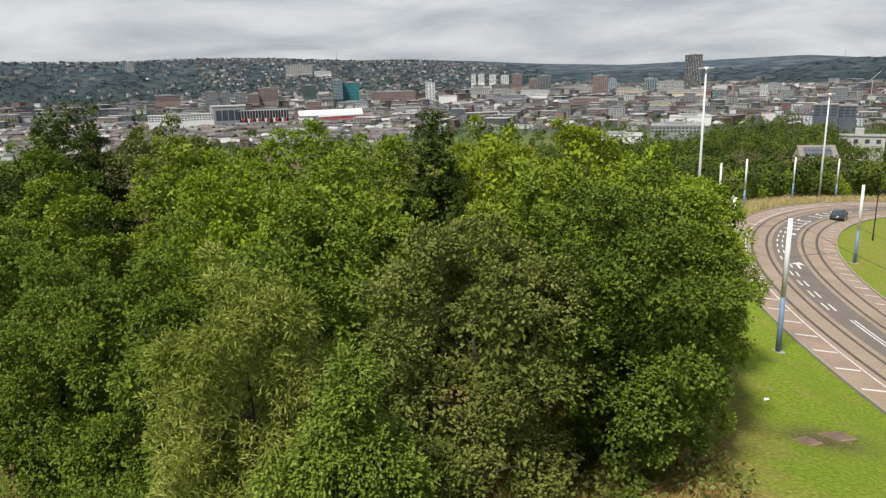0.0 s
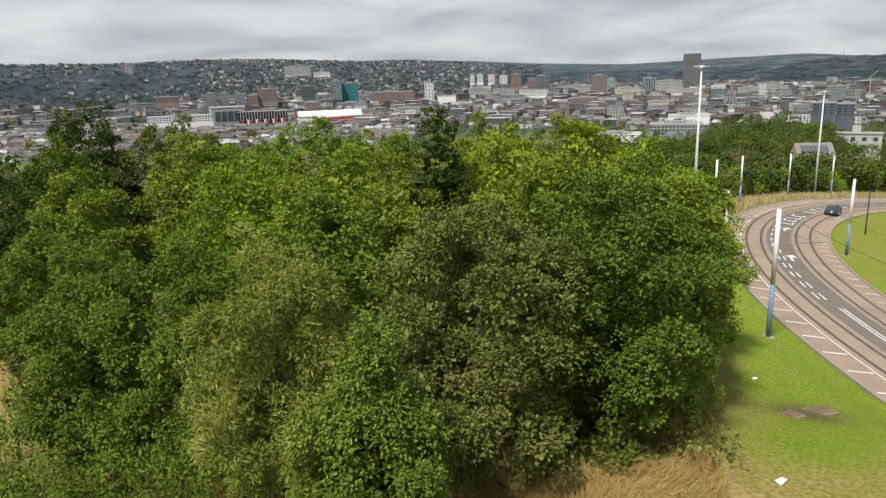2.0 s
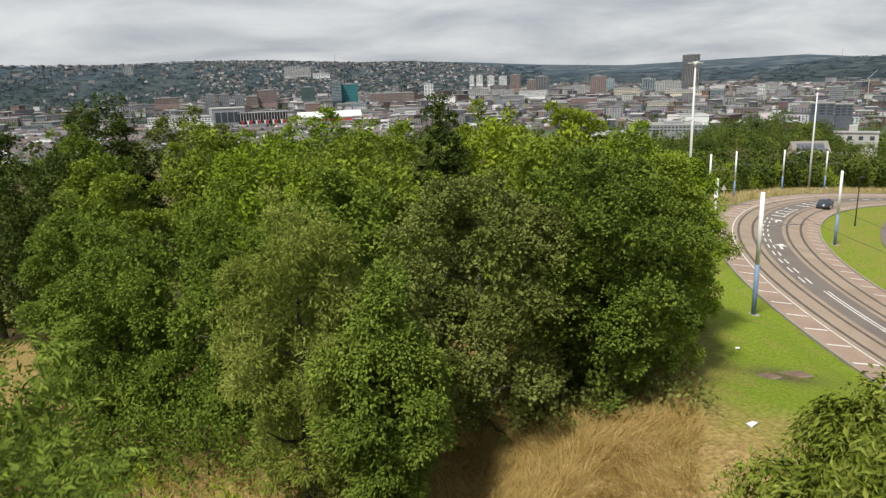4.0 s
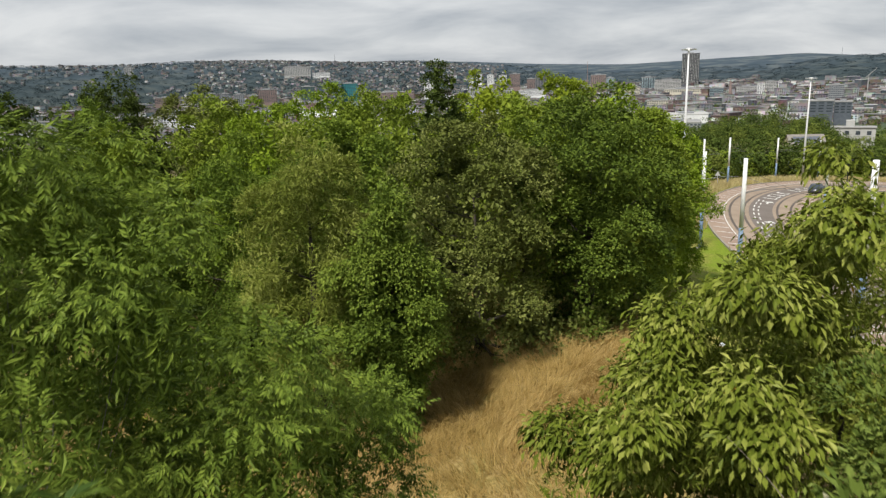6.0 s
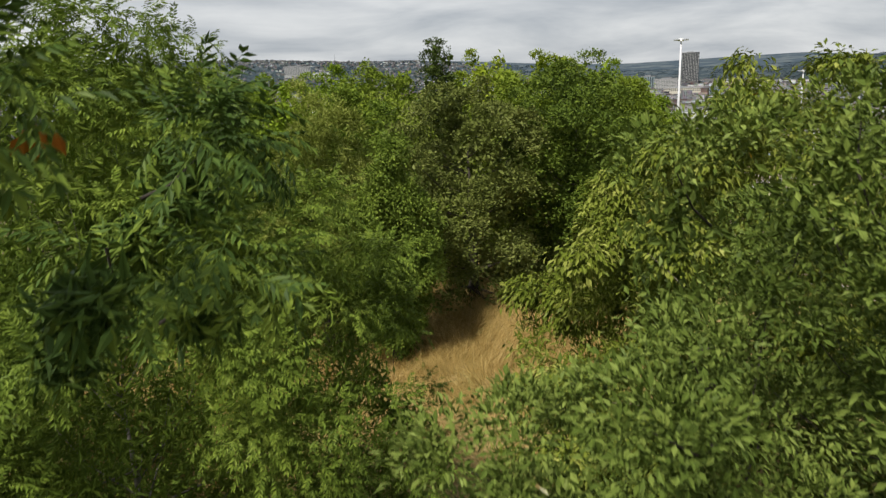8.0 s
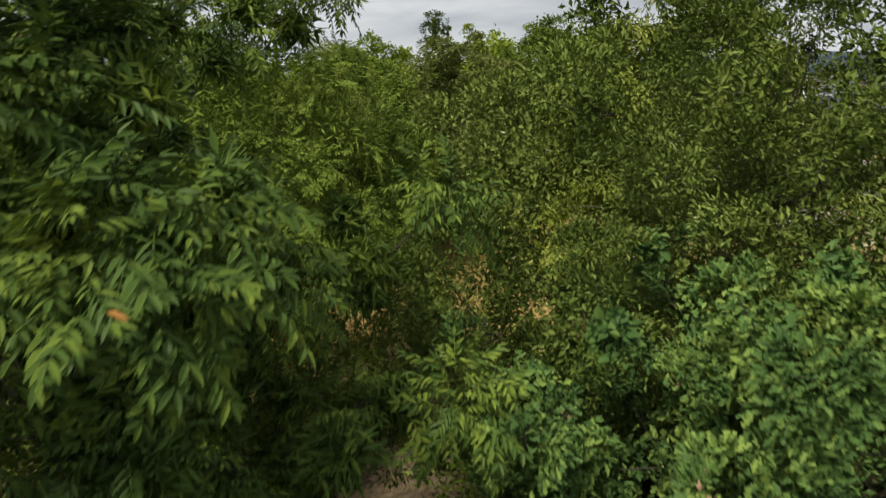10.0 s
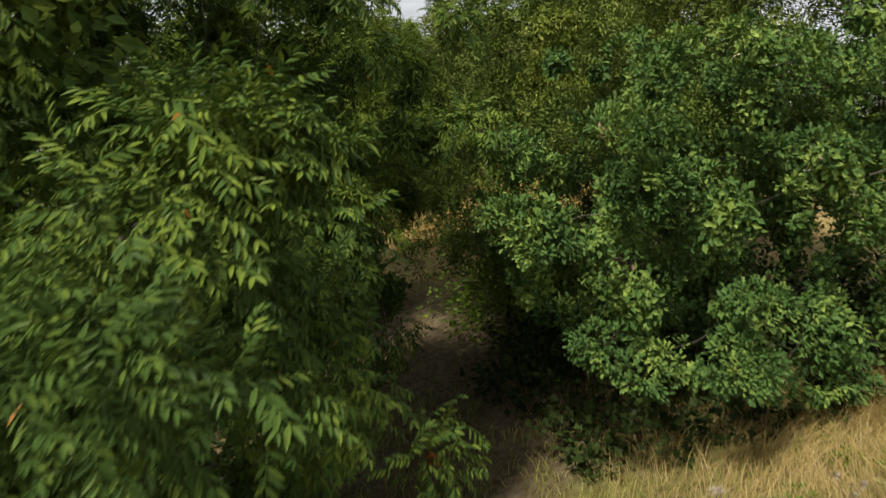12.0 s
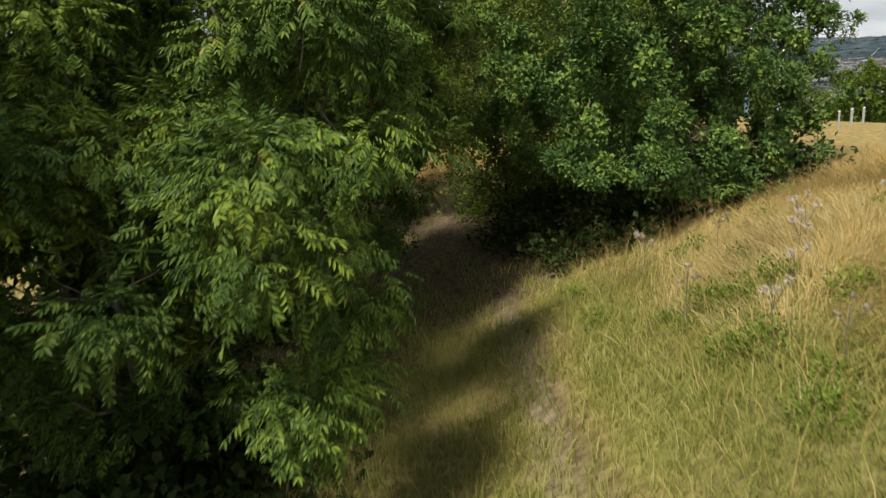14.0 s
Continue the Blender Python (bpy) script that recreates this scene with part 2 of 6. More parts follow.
_k = tps(((SPOTS[:, None, :2] - SPOTS[None, :, :2]) ** 2).sum(2)) + np.eye(len(SPOTS)) * 0.6
_p = np.c_[np.ones(len(SPOTS)), SPOTS[:, :2]]
_a = np.block([[_k, _p], [_p.T, np.zeros((3, 3))]])
TPS = np.linalg.solve(_a, np.r_[SPOTS[:, 2], 0, 0, 0])
CREST_AZ = np.array([-60, -31.6, -24.6, -19.6, -13.4, -6.4, -1.9, 2.1, 7.5, 14.4, 18.1, 22.1, 26.9, 29.4, 31.6, 60])
CREST_TAN = np.array([0.026, 0.0279, 0.026, 0.0287, 0.0274, 0.0217, 0.022, 0.0194, 0.0131, 0.0081, 0.0098, 0.0119, 0.0138, 0.0102, 0.0062, 0.01])
FAR_D = np.array([0, 120, 250, 450, 800, 1200, 1500, 1900, 2500])
FAR_Z = np.array([-3, -8, -20, -38, -58, -69, -62, -46, -36])


def smooth(a, b, v):
    t = np.clip((v - a) / (b - a), 0, 1)
    return t * t * (3 - 2 * t)


def land(x, y):
    """Height of the ground at x, y (arrays)."""
    x, y = np.asarray(x, float), np.asarray(y, float)
    shape = x.shape
    x, y = x.ravel(), y.ravel()
    d = np.hypot(x, y)
    az = np.degrees(np.arctan2(x, y))
    # far: the valley with the city, then the ridges
    far = np.interp(d, FAR_D, FAR_Z)
    crest_d = 3900.0 + 450.0 * smooth(-6, 2, az)
    top = 16 + np.interp(az, CREST_AZ, CREST_TAN) * crest_d
    start = 2200 + 600 * smooth(-4, 6, az)
    rise = smooth(0, 1, (d - start) / (crest_d - start))
    base = np.interp(np.minimum(d, start), FAR_D, FAR_Z)
    far = np.where(d > start, base + (top - base) * rise - np.maximum(d - crest_d, 0) * 0.15, far)
    far += smooth(2300, 2700, d) * (1 - smooth(3100, 3500, d)) * 9 * np.sin(az * 0.9 + 1.3) * np.sin(d * 0.004)
    # a nearer ridge at the right end, and a knoll with trees below it
    spur = smooth(21, 30, az) * (1 - smooth(50, 60, az)) * smooth(2500, 3450, d)
    far = np.maximum(far, base + (16 + 0.0085 * 3450 - base) * spur - np.maximum(d - 3450, 0) * 0.2)
    far += 9 * np.exp(-((az - 26) / 6) ** 2 - ((d - 340) / 90) ** 2)
    # near: smooth sheet through the known heights
    w = 1 - smooth(120, 200, np.hypot(x - 15, y - 40))
    near = np.zeros_like(x)
    ix = np.nonzero(w > 0)[0]
    if len(ix):
        q = np.c_[x[ix], y[ix]]
        near[ix] = tps(((q[:, None] - SPOTS[None, :, :2]) ** 2).sum(2)) @ TPS[:-3] + TPS[-3] + q @ TPS[-2:]
    z = near * w + far * (1 - w)
    # the road's bed
    r = np.hypot(x - RING.x, y - RING.y)
    bed = smooth(95, 98, r) * (1 - smooth(111, 114, r)) * (x < 125) * (y > -5) * w
    z = z * (1 - bed) + road_plane(x, y) * bed
    z -= 0.12 * ((r > 99.0) & (r < 110.4) & (x < 125) & (y > -5) & (w > 0.5))
    return z.reshape(shape)


def ground_at(x, y):
    return float(land(np.array([x]), np.array([y]))[0])


# ---------------------------------------------------------------- mesh helpers


def mesh_from(name, verts, faces, mat, smooth_shade=False):
    """Mesh from an array of vertices and an array of equal-sized faces (or a list of such arrays)."""
    me = bpy.data.meshes.new(name)
    blocks = faces if isinstance(faces, list) else [faces]
    verts = np.asarray(verts, np.float32)
    loops = np.concatenate([b.ravel() for b in blocks]).astype(np.int32)
    sizes = np.concatenate([np.full(len(b), b.shape[1]) for b in blocks]).astype(np.int32)
    starts = np.r_[0, np.cumsum(sizes)[:-1]].astype(np.int32)
    me.vertices.add(len(verts))
    me.vertices.foreach_set("co", verts.ravel())
    me.loops.add(len(loops))
    me.loops.foreach_set("vertex_index", loops)
    me.polygons.add(len(sizes))
    me.polygons.foreach_set("loop_start", starts)
    me.polygons.foreach_set("use_smooth", np.full(len(sizes), smooth_shade))
    me.update(calc_edges=True)
    me.validate()
    me.materials.append(mat)
    return me


def part(name, bm, mat, parent=None, label="", smooth_shade=False):
    """Links a bmesh as one object under a thing or a part."""
    me = bpy.data.meshes.new(name)
    bm.normal_update()
    bm.to_mesh(me)
    bm.free()
    me.materials.append(mat)
    if smooth_shade:
        me.polygons.foreach_set("use_smooth", [True] * len(me.polygons))
    ob = new(name, me)
    if parent:
        ob.parent = parent
    if label:
        ob["label"] = label
    return ob


def empty(name, m, label, category, group="", kind=""):
    ob = new(name)
    ob.empty_display_size = 0.3
    ob.matrix_basis = m
    return tagged(ob, label, category, group, kind)


def box(bm, x0, x1, y0, y1, z0, z1, bevel=0.0):
    v = [bm.verts.new(p) for p in ((x0, y0, z0), (x1, y0, z0), (x1, y1, z0), (x0, y1, z0), (x0, y0, z1), (x1, y0, z1), (x1, y1, z1), (x0, y1, z1))]
    fs = [bm.faces.new([v[i] for i in f]) for f in ((3, 2, 1, 0), (4, 5, 6, 7), (0, 1, 5, 4), (1, 2, 6, 5), (2, 3, 7, 6), (3, 0, 4, 7))]
    if bevel:
        edges = list({e for f in fs for e in f.edges})
        bmesh.ops.bevel(bm, geom=edges, offset=bevel, segments=1, affect="EDGES")
    return bm


def tube(bm, points, radii, sides=8, cap=True):
    rings = []
    for i, p in enumerate(points):
        p = Vector(p)
        a = Vector(points[max(i - 1, 0)])
        b = Vector(points[min(i + 1, len(points) - 1)])
        q = (b - a).to_track_quat("Z", "Y")
        rings.append([bm.verts.new(p + q @ Vector((math.cos(2 * math.pi * k / sides) * radii[i], math.sin(2 * math.pi * k / sides) * radii[i], 0))) for k in range(sides)])
    for r0, r1 in zip(rings, rings[1:]):
        for k in range(sides):
            bm.faces.new((r0[k], r0[(k + 1) % sides], r1[(k + 1) % sides], r1[k]))
    if cap:
        bm.faces.new(rings[-1])
        bm.faces.new(rings[0][::-1])
    return bm


# ---------------------------------------------------------------- ground, one sheet to the horizon
def ground_material():
    m = bpy.data.materials.new("ground")
    m.use_nodes = True
    nt = m.node_tree
    L = nt.links.new
    bsdf = nt.nodes["Principled BSDF"]
    bsdf.inputs["Roughness"].default_value = 0.95
    bsdf.inputs["Specular IOR Level"].default_value = 0.1
    at = nt.nodes.new("ShaderNodeAttribute")
    at.attribute_name = "cover"
    sep = nt.nodes.new("ShaderNodeSeparateColor")
    L(at.outputs["Color"], sep.inputs[0])
    tc = nt.nodes.new("ShaderNodeTexCoord")

    def noisy(scale, detail=6):
        n = nt.nodes.new("ShaderNodeTexNoise")
        n.inputs["Scale"].default_value, n.inputs["Detail"].default_value = scale, detail
        L(tc.outputs["Object"], n.inputs["Vector"])
        return n

    def ramp(src, *stops):
        r = nt.nodes.new("ShaderNodeValToRGB")
        r.color_ramp.elements[0].position, r.color_ramp.elements[0].color = stops[0][0], (*stops[0][1], 1)
        r.color_ramp.elements[1].position, r.color_ramp.elements[1].color = stops[-1][0], (*stops[-1][1], 1)
        for p, c in stops[1:-1]:
            r.color_ramp.elements.new(p).color = (*c, 1)
        L(src, r.inputs[0])
        return r.outputs[0]

    def mix(fac, a, b):
        x = nt.nodes.new("ShaderNodeMix")
        x.data_type = "RGBA"
        L(fac, x.inputs["Factor"])
        L(a, x.inputs["A"])
        L(b, x.inputs["B"])
        return x.outputs["Result"]

    fine, wide, huge = noisy(7, 8), noisy(0.55, 5), noisy(0.012, 9)
    lawn = ramp(fine.outputs["Fac"], (0.3, (0.108, 0.162, 0.016)), (0.55, (0.182, 0.248, 0.023)), (0.75, (0.27, 0.310, 0.048)))
    straw = ramp(fine.outputs["Fac"], (0.25, (0.15, 0.108, 0.036)), (0.5, (0.28, 0.20, 0.078)), (0.78, (0.44, 0.33, 0.145)))
    # brown earth, darkened further for the shade it lies in under the trees
    earth_and_shade = ramp(fine.outputs["Fac"], (0.3, (0.055, 0.040, 0.022)), (0.7, (0.155, 0.118, 0.074)))
    pale = ramp(fine.outputs["Fac"], (0.3, (0.16, 0.128, 0.088)), (0.7, (0.36, 0.30, 0.225)))
    # far ground, with distance haze painted in as blue-grey
    hazed_land = ramp(huge.outputs["Fac"], (0.35, (0.034, 0.050, 0.055)), (0.5, (0.041, 0.058, 0.062)), (0.62, (0.060, 0.076, 0.074)))
    dry = nt.nodes.new("ShaderNodeMath")
    dry.operation = "MULTIPLY_ADD"
    dry.use_clamp = True
    dry.inputs[1].default_value = 1.0
    ctr = nt.nodes.new("ShaderNodeMath")
    ctr.operation = "MULTIPLY_ADD"
    ctr.inputs[1].default_value, ctr.inputs[2].default_value = 1.4, -0.7
    L(wide.outputs["Fac"], ctr.inputs[0])
    L(sep.outputs["Red"], dry.inputs[0])
    L(ctr.outputs[0], dry.inputs[2])
    col = mix(dry.outputs[0], lawn, straw)
    col = mix(sep.outputs["Green"], col, earth_and_shade)
    worn = nt.nodes.new("ShaderNodeMath")
    worn.operation = "MULTIPLY"
    L(at.outputs["Alpha"], worn.inputs[0])
    L(noisy(2.2, 5).outputs["Fac"], worn.inputs[1])
    col = mix(worn.outputs[0], col, pale)
    # bluer still for the farthest ridges, again haze put into the colour
    hazed_ridge = ramp(huge.outputs["Fac"], (0.38, (0.044, 0.065, 0.086)), (0.5, (0.060, 0.083, 0.104)), (0.6, (0.104, 0.124, 0.132)))
    hazed_land = mix(at.outputs["Alpha"], hazed_land, hazed_ridge)
    col = mix(sep.outputs["Blue"], col, hazed_land)
    L(col, bsdf.inputs["Base Color"])
    b = nt.nodes.new("ShaderNodeBump")
    b.inputs["Strength"].default_value, b.inputs["Distance"].default_value = 0.8, 0.05
    L(fine.outputs["Fac"], b.inputs["Height"])
    L(b.outputs[0], bsdf.inputs["Normal"])
    return m


def build_ground():
    na = 360
    radii = np.r_[np.linspace(0.4, 30, 58), 30 * np.exp(np.linspace(0, math.log(4700 / 30), 130))[1:]]
    ang = np.linspace(0, 2 * np.pi, na, endpoint=False)
    cx, cy = 2.0, -6.0
    X = cx + np.outer(radii, np.sin(ang))
    Y = cy + np.outer(radii, np.cos(ang))
    Z = land(X, Y)
    verts = np.vstack([np.c_[X.ravel(), Y.ravel(), Z.ravel()], [[cx, cy, ground_at(cx, cy)]]])
    i, j = np.meshgrid(np.arange(len(radii) - 1), np.arange(na), indexing="ij")
    a, b = (i * na + j).ravel(), (i * na + (j + 1) % na).ravel()
    quads = np.c_[a, a + na, b + na, b]
    fan = np.c_[np.full(na, len(verts) - 1), np.arange(na), (np.arange(na) + 1) % na]
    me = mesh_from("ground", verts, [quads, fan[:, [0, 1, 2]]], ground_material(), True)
    x, y = verts[:, 0], verts[:, 1]
    d = np.hypot(x, y)
    ring = np.hypot(x - RING.x, y - RING.y)
    # dry grass: the meadow and the bank, the strip beyond the road; mown lawn along the road
    dry = 1 - smooth(2, 7, x - 3 - 0.35 * (y - 14)) * smooth(14, 20, y)
    dry = np.where((ring < 99) & (x < 125), 0.28, dry)
    dry = np.maximum(dry, smooth(110.3, 112, ring) * (1 - smooth(117, 122, ring)) * smooth(75, 95, y))
    green = smooth(0.4, 1.0, x) * (1 - smooth(1.6, 3.0, x + 0.15 * (y + 12))) * (1 - smooth(-9, -6, y))
    dry = dry * (1 - 0.6 * green)
    rough = 0.75 + 0.5 * np.sin(x * 0.9 + 1.7 * np.sin(y * 0.55)) * np.sin(y * 0.8 + 1.3 * np.sin(x * 0.7))
    path = np.exp(-((x - (0.15 - 0.03 * (y + 12))) / 0.28) ** 2) * (1 - smooth(-8, -5, y)) * 0.75
    # earth under the trees; its dark colour also stands in for their shade
    path = np.maximum(path, 0.85 * np.exp(-((x + 2.2) / 2.4) ** 2) * (1 - smooth(-4, 2, y)) * smooth(-26, -16, y) * 0.8 * rough)
    path = np.maximum(path, 0.85 * (1 - smooth(-2.4, -0.8, x)) * smooth(-14, -8, x) * (1 - smooth(2, 6, y)) * smooth(-24, -15, y + 0.3 * x) * rough)
    path = np.maximum(path, 0.9 * smooth(-7, -4.5, x) * (1 - smooth(4.5, 7, x)) * smooth(-9.5, -8, y) * (1 - smooth(1, 4, y)))
    path = np.maximum(path, np.exp(-(((x - 14.4) / 1.7) ** 2 + ((y - 24.4) / 1.1) ** 2)) * 1.1)
    # beneath the tall grass the bank's ground is mixed half way to the darker tone
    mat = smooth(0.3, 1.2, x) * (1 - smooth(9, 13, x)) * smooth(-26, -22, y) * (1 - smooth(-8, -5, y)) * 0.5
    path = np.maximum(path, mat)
    # ground under the woods darkened by colour, as shade in the gaps between trees
    path = np.maximum(path, 0.85 * smooth(119, 126, ring) * smooth(50, 90, d) * (1 - smooth(500, 900, d)) * (y > 0))
    dry = np.where(ring > 122, dry * (1 - 0.85 * smooth(45, 90, d)), dry)
    way = np.interp(y, (-24, -16, -13.5, -9, -5, -2, 2, 8), (-0.2, -0.15, 0.0, -0.1, -0.6, -1.3, -1.3, -2.4))
    # pale trodden line; faded in the hollow to paint the shade there
    trod = np.exp(-((x - way) / 0.2) ** 2) * (1 - 0.9 * smooth(-10, -6, y)) * (1 - smooth(4, 8, y)) * smooth(-30, -24, y) * 1.1
    cover = np.zeros((len(verts), 4), np.float32)
    # blue and far alpha blend in the haze-coloured ground with distance
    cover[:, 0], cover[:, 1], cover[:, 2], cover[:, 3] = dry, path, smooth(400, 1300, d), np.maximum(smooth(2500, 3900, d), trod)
    me.color_attributes.new("cover", "FLOAT_COLOR", "POINT").data.foreach_set("color", cover.ravel())
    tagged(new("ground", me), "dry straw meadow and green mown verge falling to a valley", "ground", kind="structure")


build_ground()


# ---------------------------------------------------------------- the curved road with its tram tracks
def arc_band(r0, r1, a0, a1, lift, thick=0.05, step=0.6):
    """A band of the bend between two radii; angles in degrees from the bend's west, turning north."""
    n = max(int((a1 - a0) / step) + 1, 2)
    bm = bmesh.new()
    prev = None
    for k in range(n):
        a = radians(a0 + (a1 - a0) * k / (n - 1))
        row = []
        for r in (r0, r1):
            x, y = RING.x - r * math.cos(a), RING.y + r * math.sin(a)
            z = road_plane(x, y) + lift
            row += [bm.verts.new((x, y, z)), bm.verts.new((x, y, z - thick))]
        if prev:
            p, q = prev, row
            bm.faces.new((p[0], p[2], q[2], q[0]))
            bm.faces.new((p[0], q[0], q[1], p[1]))
            bm.faces.new((p[2], p[3], q[3], q[2]))
        prev = row
    bmesh.ops.recalc_face_normals(bm, faces=bm.faces[:])
    return bm


def build_road():
    road = empty("road", Matrix.Identity(4), "curved grey road shared with paved tram tracks", "road", kind="structure")
    A0, A1 = -18, 78
    part("carriageway", arc_band(103.2, 105.7, A0, A1, 0.0, 0.14), M_ASPHALT, road)
    part("tram_track_bed", arc_band(105.7, 108.3, A0, A1, 0.0, 0.14), M_TRACK, road)
    part("tram_track_bed", arc_band(100.8, 103.2, A0, A1, 0.0, 0.14), M_TRACK, road)
    part("paved_strip", arc_band(108.3, 110.2, A0, A1, 0.0, 0.14), M_STRIP, road)
    part("paved_strip", arc_band(99.35, 100.8, A0, A1, 0.0, 0.14), M_STRIP, road)
    for r in (107.7, 106.25, 102.7, 101.25):
        part("rail", arc_band(r - 0.13, r + 0.13, A0, A1, 0.004, 0.03), M_RAIL, road)
    for r in (110.28, 99.27):
        part("kerb", arc_band(r - 0.08, r + 0.08, A0, A1, 0.09, 0.3), M_KERB, road)
    part("edge_line", arc_band(108.25, 108.35, A0, A1, 0.005, 0.02), M_PAINT, road)
    for r in (104.2, 104.5):
        part("centre_line", arc_band(r - 0.06, r + 0.06, A0, 9.5, 0.005, 0.02), M_PAINT, road)
    for a in np.arange(10.6, 31, 1.9):
        part("lane_dash", arc_band(104.62, 104.76, a, a + 1.0, 0.005, 0.02), M_PAINT, road)
        part("lane_dash", arc_band(105.12, 105.26, a, a + 1.0, 0.005, 0.02), M_PAINT, road)
    for a in np.arange(53, 74, 2.6):
        part("lane_dash", arc_band(104.3, 104.45, a, a + 1.3, 0.005, 0.02), M_PAINT, road)
    # lettering on the lane, too worn to read: bars across and along
    for k, a in enumerate((32.2, 33.9, 35.6, 37.3, 41.0, 42.9, 44.8, 46.7, 48.6)):
        part("worn_letter_bar", arc_band(103.55, 105.15, a, a + 0.28, 0.005, 0.02, 0.1), M_PAINT, road)
        part("worn_letter_bar", arc_band(103.55, 103.75, a + 0.28, a + 1.0, 0.005, 0.02, 0.2), M_PAINT, road)
        if k % 2:
            part("worn_letter_bar", arc_band(104.95, 105.15, a + 0.28, a + 1.0, 0.005, 0.02, 0.2), M_PAINT, road)
    for a0 in (18.3, 28.6):
        bm = arc_band(103.9, 104.15, a0, a0 + 1.0, 0.005, 0.02, 0.2)
        tip = []
        for r, a in ((103.35, a0 + 1.0), (104.6, a0 + 1.0), (103.7, a0 + 1.75)):
            x, y = RING.x - r * math.cos(radians(a)), RING.y + r * math.sin(radians(a))
            tip.append(bm.verts.new((x, y, road_plane(x, y) + 0.006)))
        bm.faces.new(tip)
        part("lane_arrow", bm, M_PAINT, road)
    for a in np.arange(A0, A1, 1.45):
        part("hatch_mark", arc_band(108.5, 109.9, a, a + 0.1, 0.005, 0.02, 0.05), M_PAINT, road)
        part("hatch_mark", arc_band(99.5, 100.6, a + 0.4, a + 0.5, 0.005, 0.02, 0.05), M_PAINT, road)


build_road()


# ---------------------------------------------------------------- foliage
def leaf_shape(kind):
    """Vertices (across, along, up) and faces of one leaf of unit length."""
    if kind == "blade":                            # two folded halves, pointed
        v = [(0, 0, 0), (0.2, 0.35, 0.05), (0.17, 0.7, 0.03), (0, 1, -0.06), (-0.17, 0.7, 0.03), (-0.2, 0.35, 0.05)]
        return np.array(v), [np.array([(0, 1, 2, 3), (0, 3, 4, 5)])]
    if kind == "lance":                            # long narrow leaf, drooping tip
        v = [(0, 0, 0), (0.12, 0.4, 0.03), (0, 1, -0.14), (-0.12, 0.4, 0.03)]
        return np.array(v), [np.array([(0, 1, 2), (0, 2, 3)])]
    if kind == "oval":                             # narrow folded leaf
        v = [(0, 0, 0), (0.21, 0.5, 0.09), (0, 1, -0.08), (-0.21, 0.5, 0.09)]
        return np.array(v), [np.array([(0, 1, 2), (0, 2, 3)])]
    if kind == "broad":
        v = [(0, 0, 0), (0.4, 0.55, 0.07), (0, 1, -0.07), (-0.4, 0.55, 0.07)]
        return np.array(v), [np.array([(0, 1, 2), (0, 2, 3)])]
    if kind == "simple":
        v = [(0, 0, 0), (0.3, 0.5, 0.08), (0, 1, -0.08), (-0.3, 0.5, 0.08)]
        return np.array(v), [np.array([(0, 1, 2), (0, 2, 3)])]
    if kind == "lobed":                            # oak
        h = [(0.14, 0.2), (0.06, 0.32), (0.30, 0.5), (0.10, 0.62), (0.27, 0.84)]
        v = [(0, 0, 0), (0, 0.45, -0.03), (0, 1, -0.08)] + [(x, y, 0.25 * x) for x, y in h] + [(-x, y, 0.25 * x) for x, y in h]
        f4, f3 = [(0, 3, 4, 1), (1, 5, 6, 2), (1, 9, 8, 0), (2, 11, 10, 1)], [(1, 4, 5), (6, 7, 2), (10, 9, 1), (2, 12, 11)]
        return np.array(v), [np.array(f4), np.array(f3)]
    # compound: a stalk with opposite leaflets, unit length; three habits from nearly straight to hanging
    pairs, fine, habit = 5, kind.startswith("compound_full"), int(kind[-1])
    rng = random.Random(habit)
    sag = (0.10, 0.26, 0.42)[habit]
    V, F4 = [], []
    V += [(0.006, 0, 0), (-0.006, 0, 0), (0.005, 0.5, -0.25 * sag), (-0.005, 0.5, -0.25 * sag), (0.003, 0.85, -0.72 * sag), (-0.003, 0.85, -0.72 * sag)]
    F4 += [(0, 2, 3, 1), (2, 4, 5, 3)]
    spots = [(0.2 + 0.62 * k / (pairs - 1), side) for k in range(pairs) for side in (-1, 1)] + [(0.84, 0)]
    for t, side in spots:
        t += rng.uniform(-0.03, 0.03)
        a = math.radians(60 - 22 * t + rng.uniform(-14, 14)) * side
        ln = (0.285 - 0.08 * abs(t - 0.55)) * rng.uniform(0.85, 1.12)
        dx, dy = math.sin(a), math.cos(a)
        base = np.array((0, t, -sag * t * t))
        d = np.array((dx, dy, -0.25 - 0.9 * sag + rng.uniform(-0.25, 0.2)))
        n = np.array((dy, -dx, rng.uniform(-0.3, 0.3)))
        up = np.array((0, 0, 1.0))
        o = len(V)
        if fine:
            V += [base, base + d * ln * 0.36 + n * 0.046 + up * 0.02, base + d * ln * 0.72 + n * 0.036, base + d * ln - up * 0.03,
                  base + d * ln * 0.72 - n * 0.036, base + d * ln * 0.36 - n * 0.046 + up * 0.02]
            F4 += [(o, o + 1, o + 2, o + 3), (o, o + 3, o + 4, o + 5)]
        else:
            V += [base, base + d * ln * 0.45 + n * 0.05 + up * 0.02, base + d * ln - up * 0.02, base + d * ln * 0.45 - n * 0.05 + up * 0.02]
            F4 += [(o, o + 1, o + 2, o + 3)]
    return np.array([tuple(map(float, p)) for p in V]), [np.array(F4)]


SHAPES = {k: leaf_shape(k) for k in ("lance", "oval", "broad", "blade", "simple", "lobed", "compound_full0", "compound_full1", "compound_full2", "compound_light0", "compound_light1", "compound_light2")}


def unit(v):
    return v / np.maximum(np.linalg.norm(v, axis=-1, keepdims=True), 1e-9)


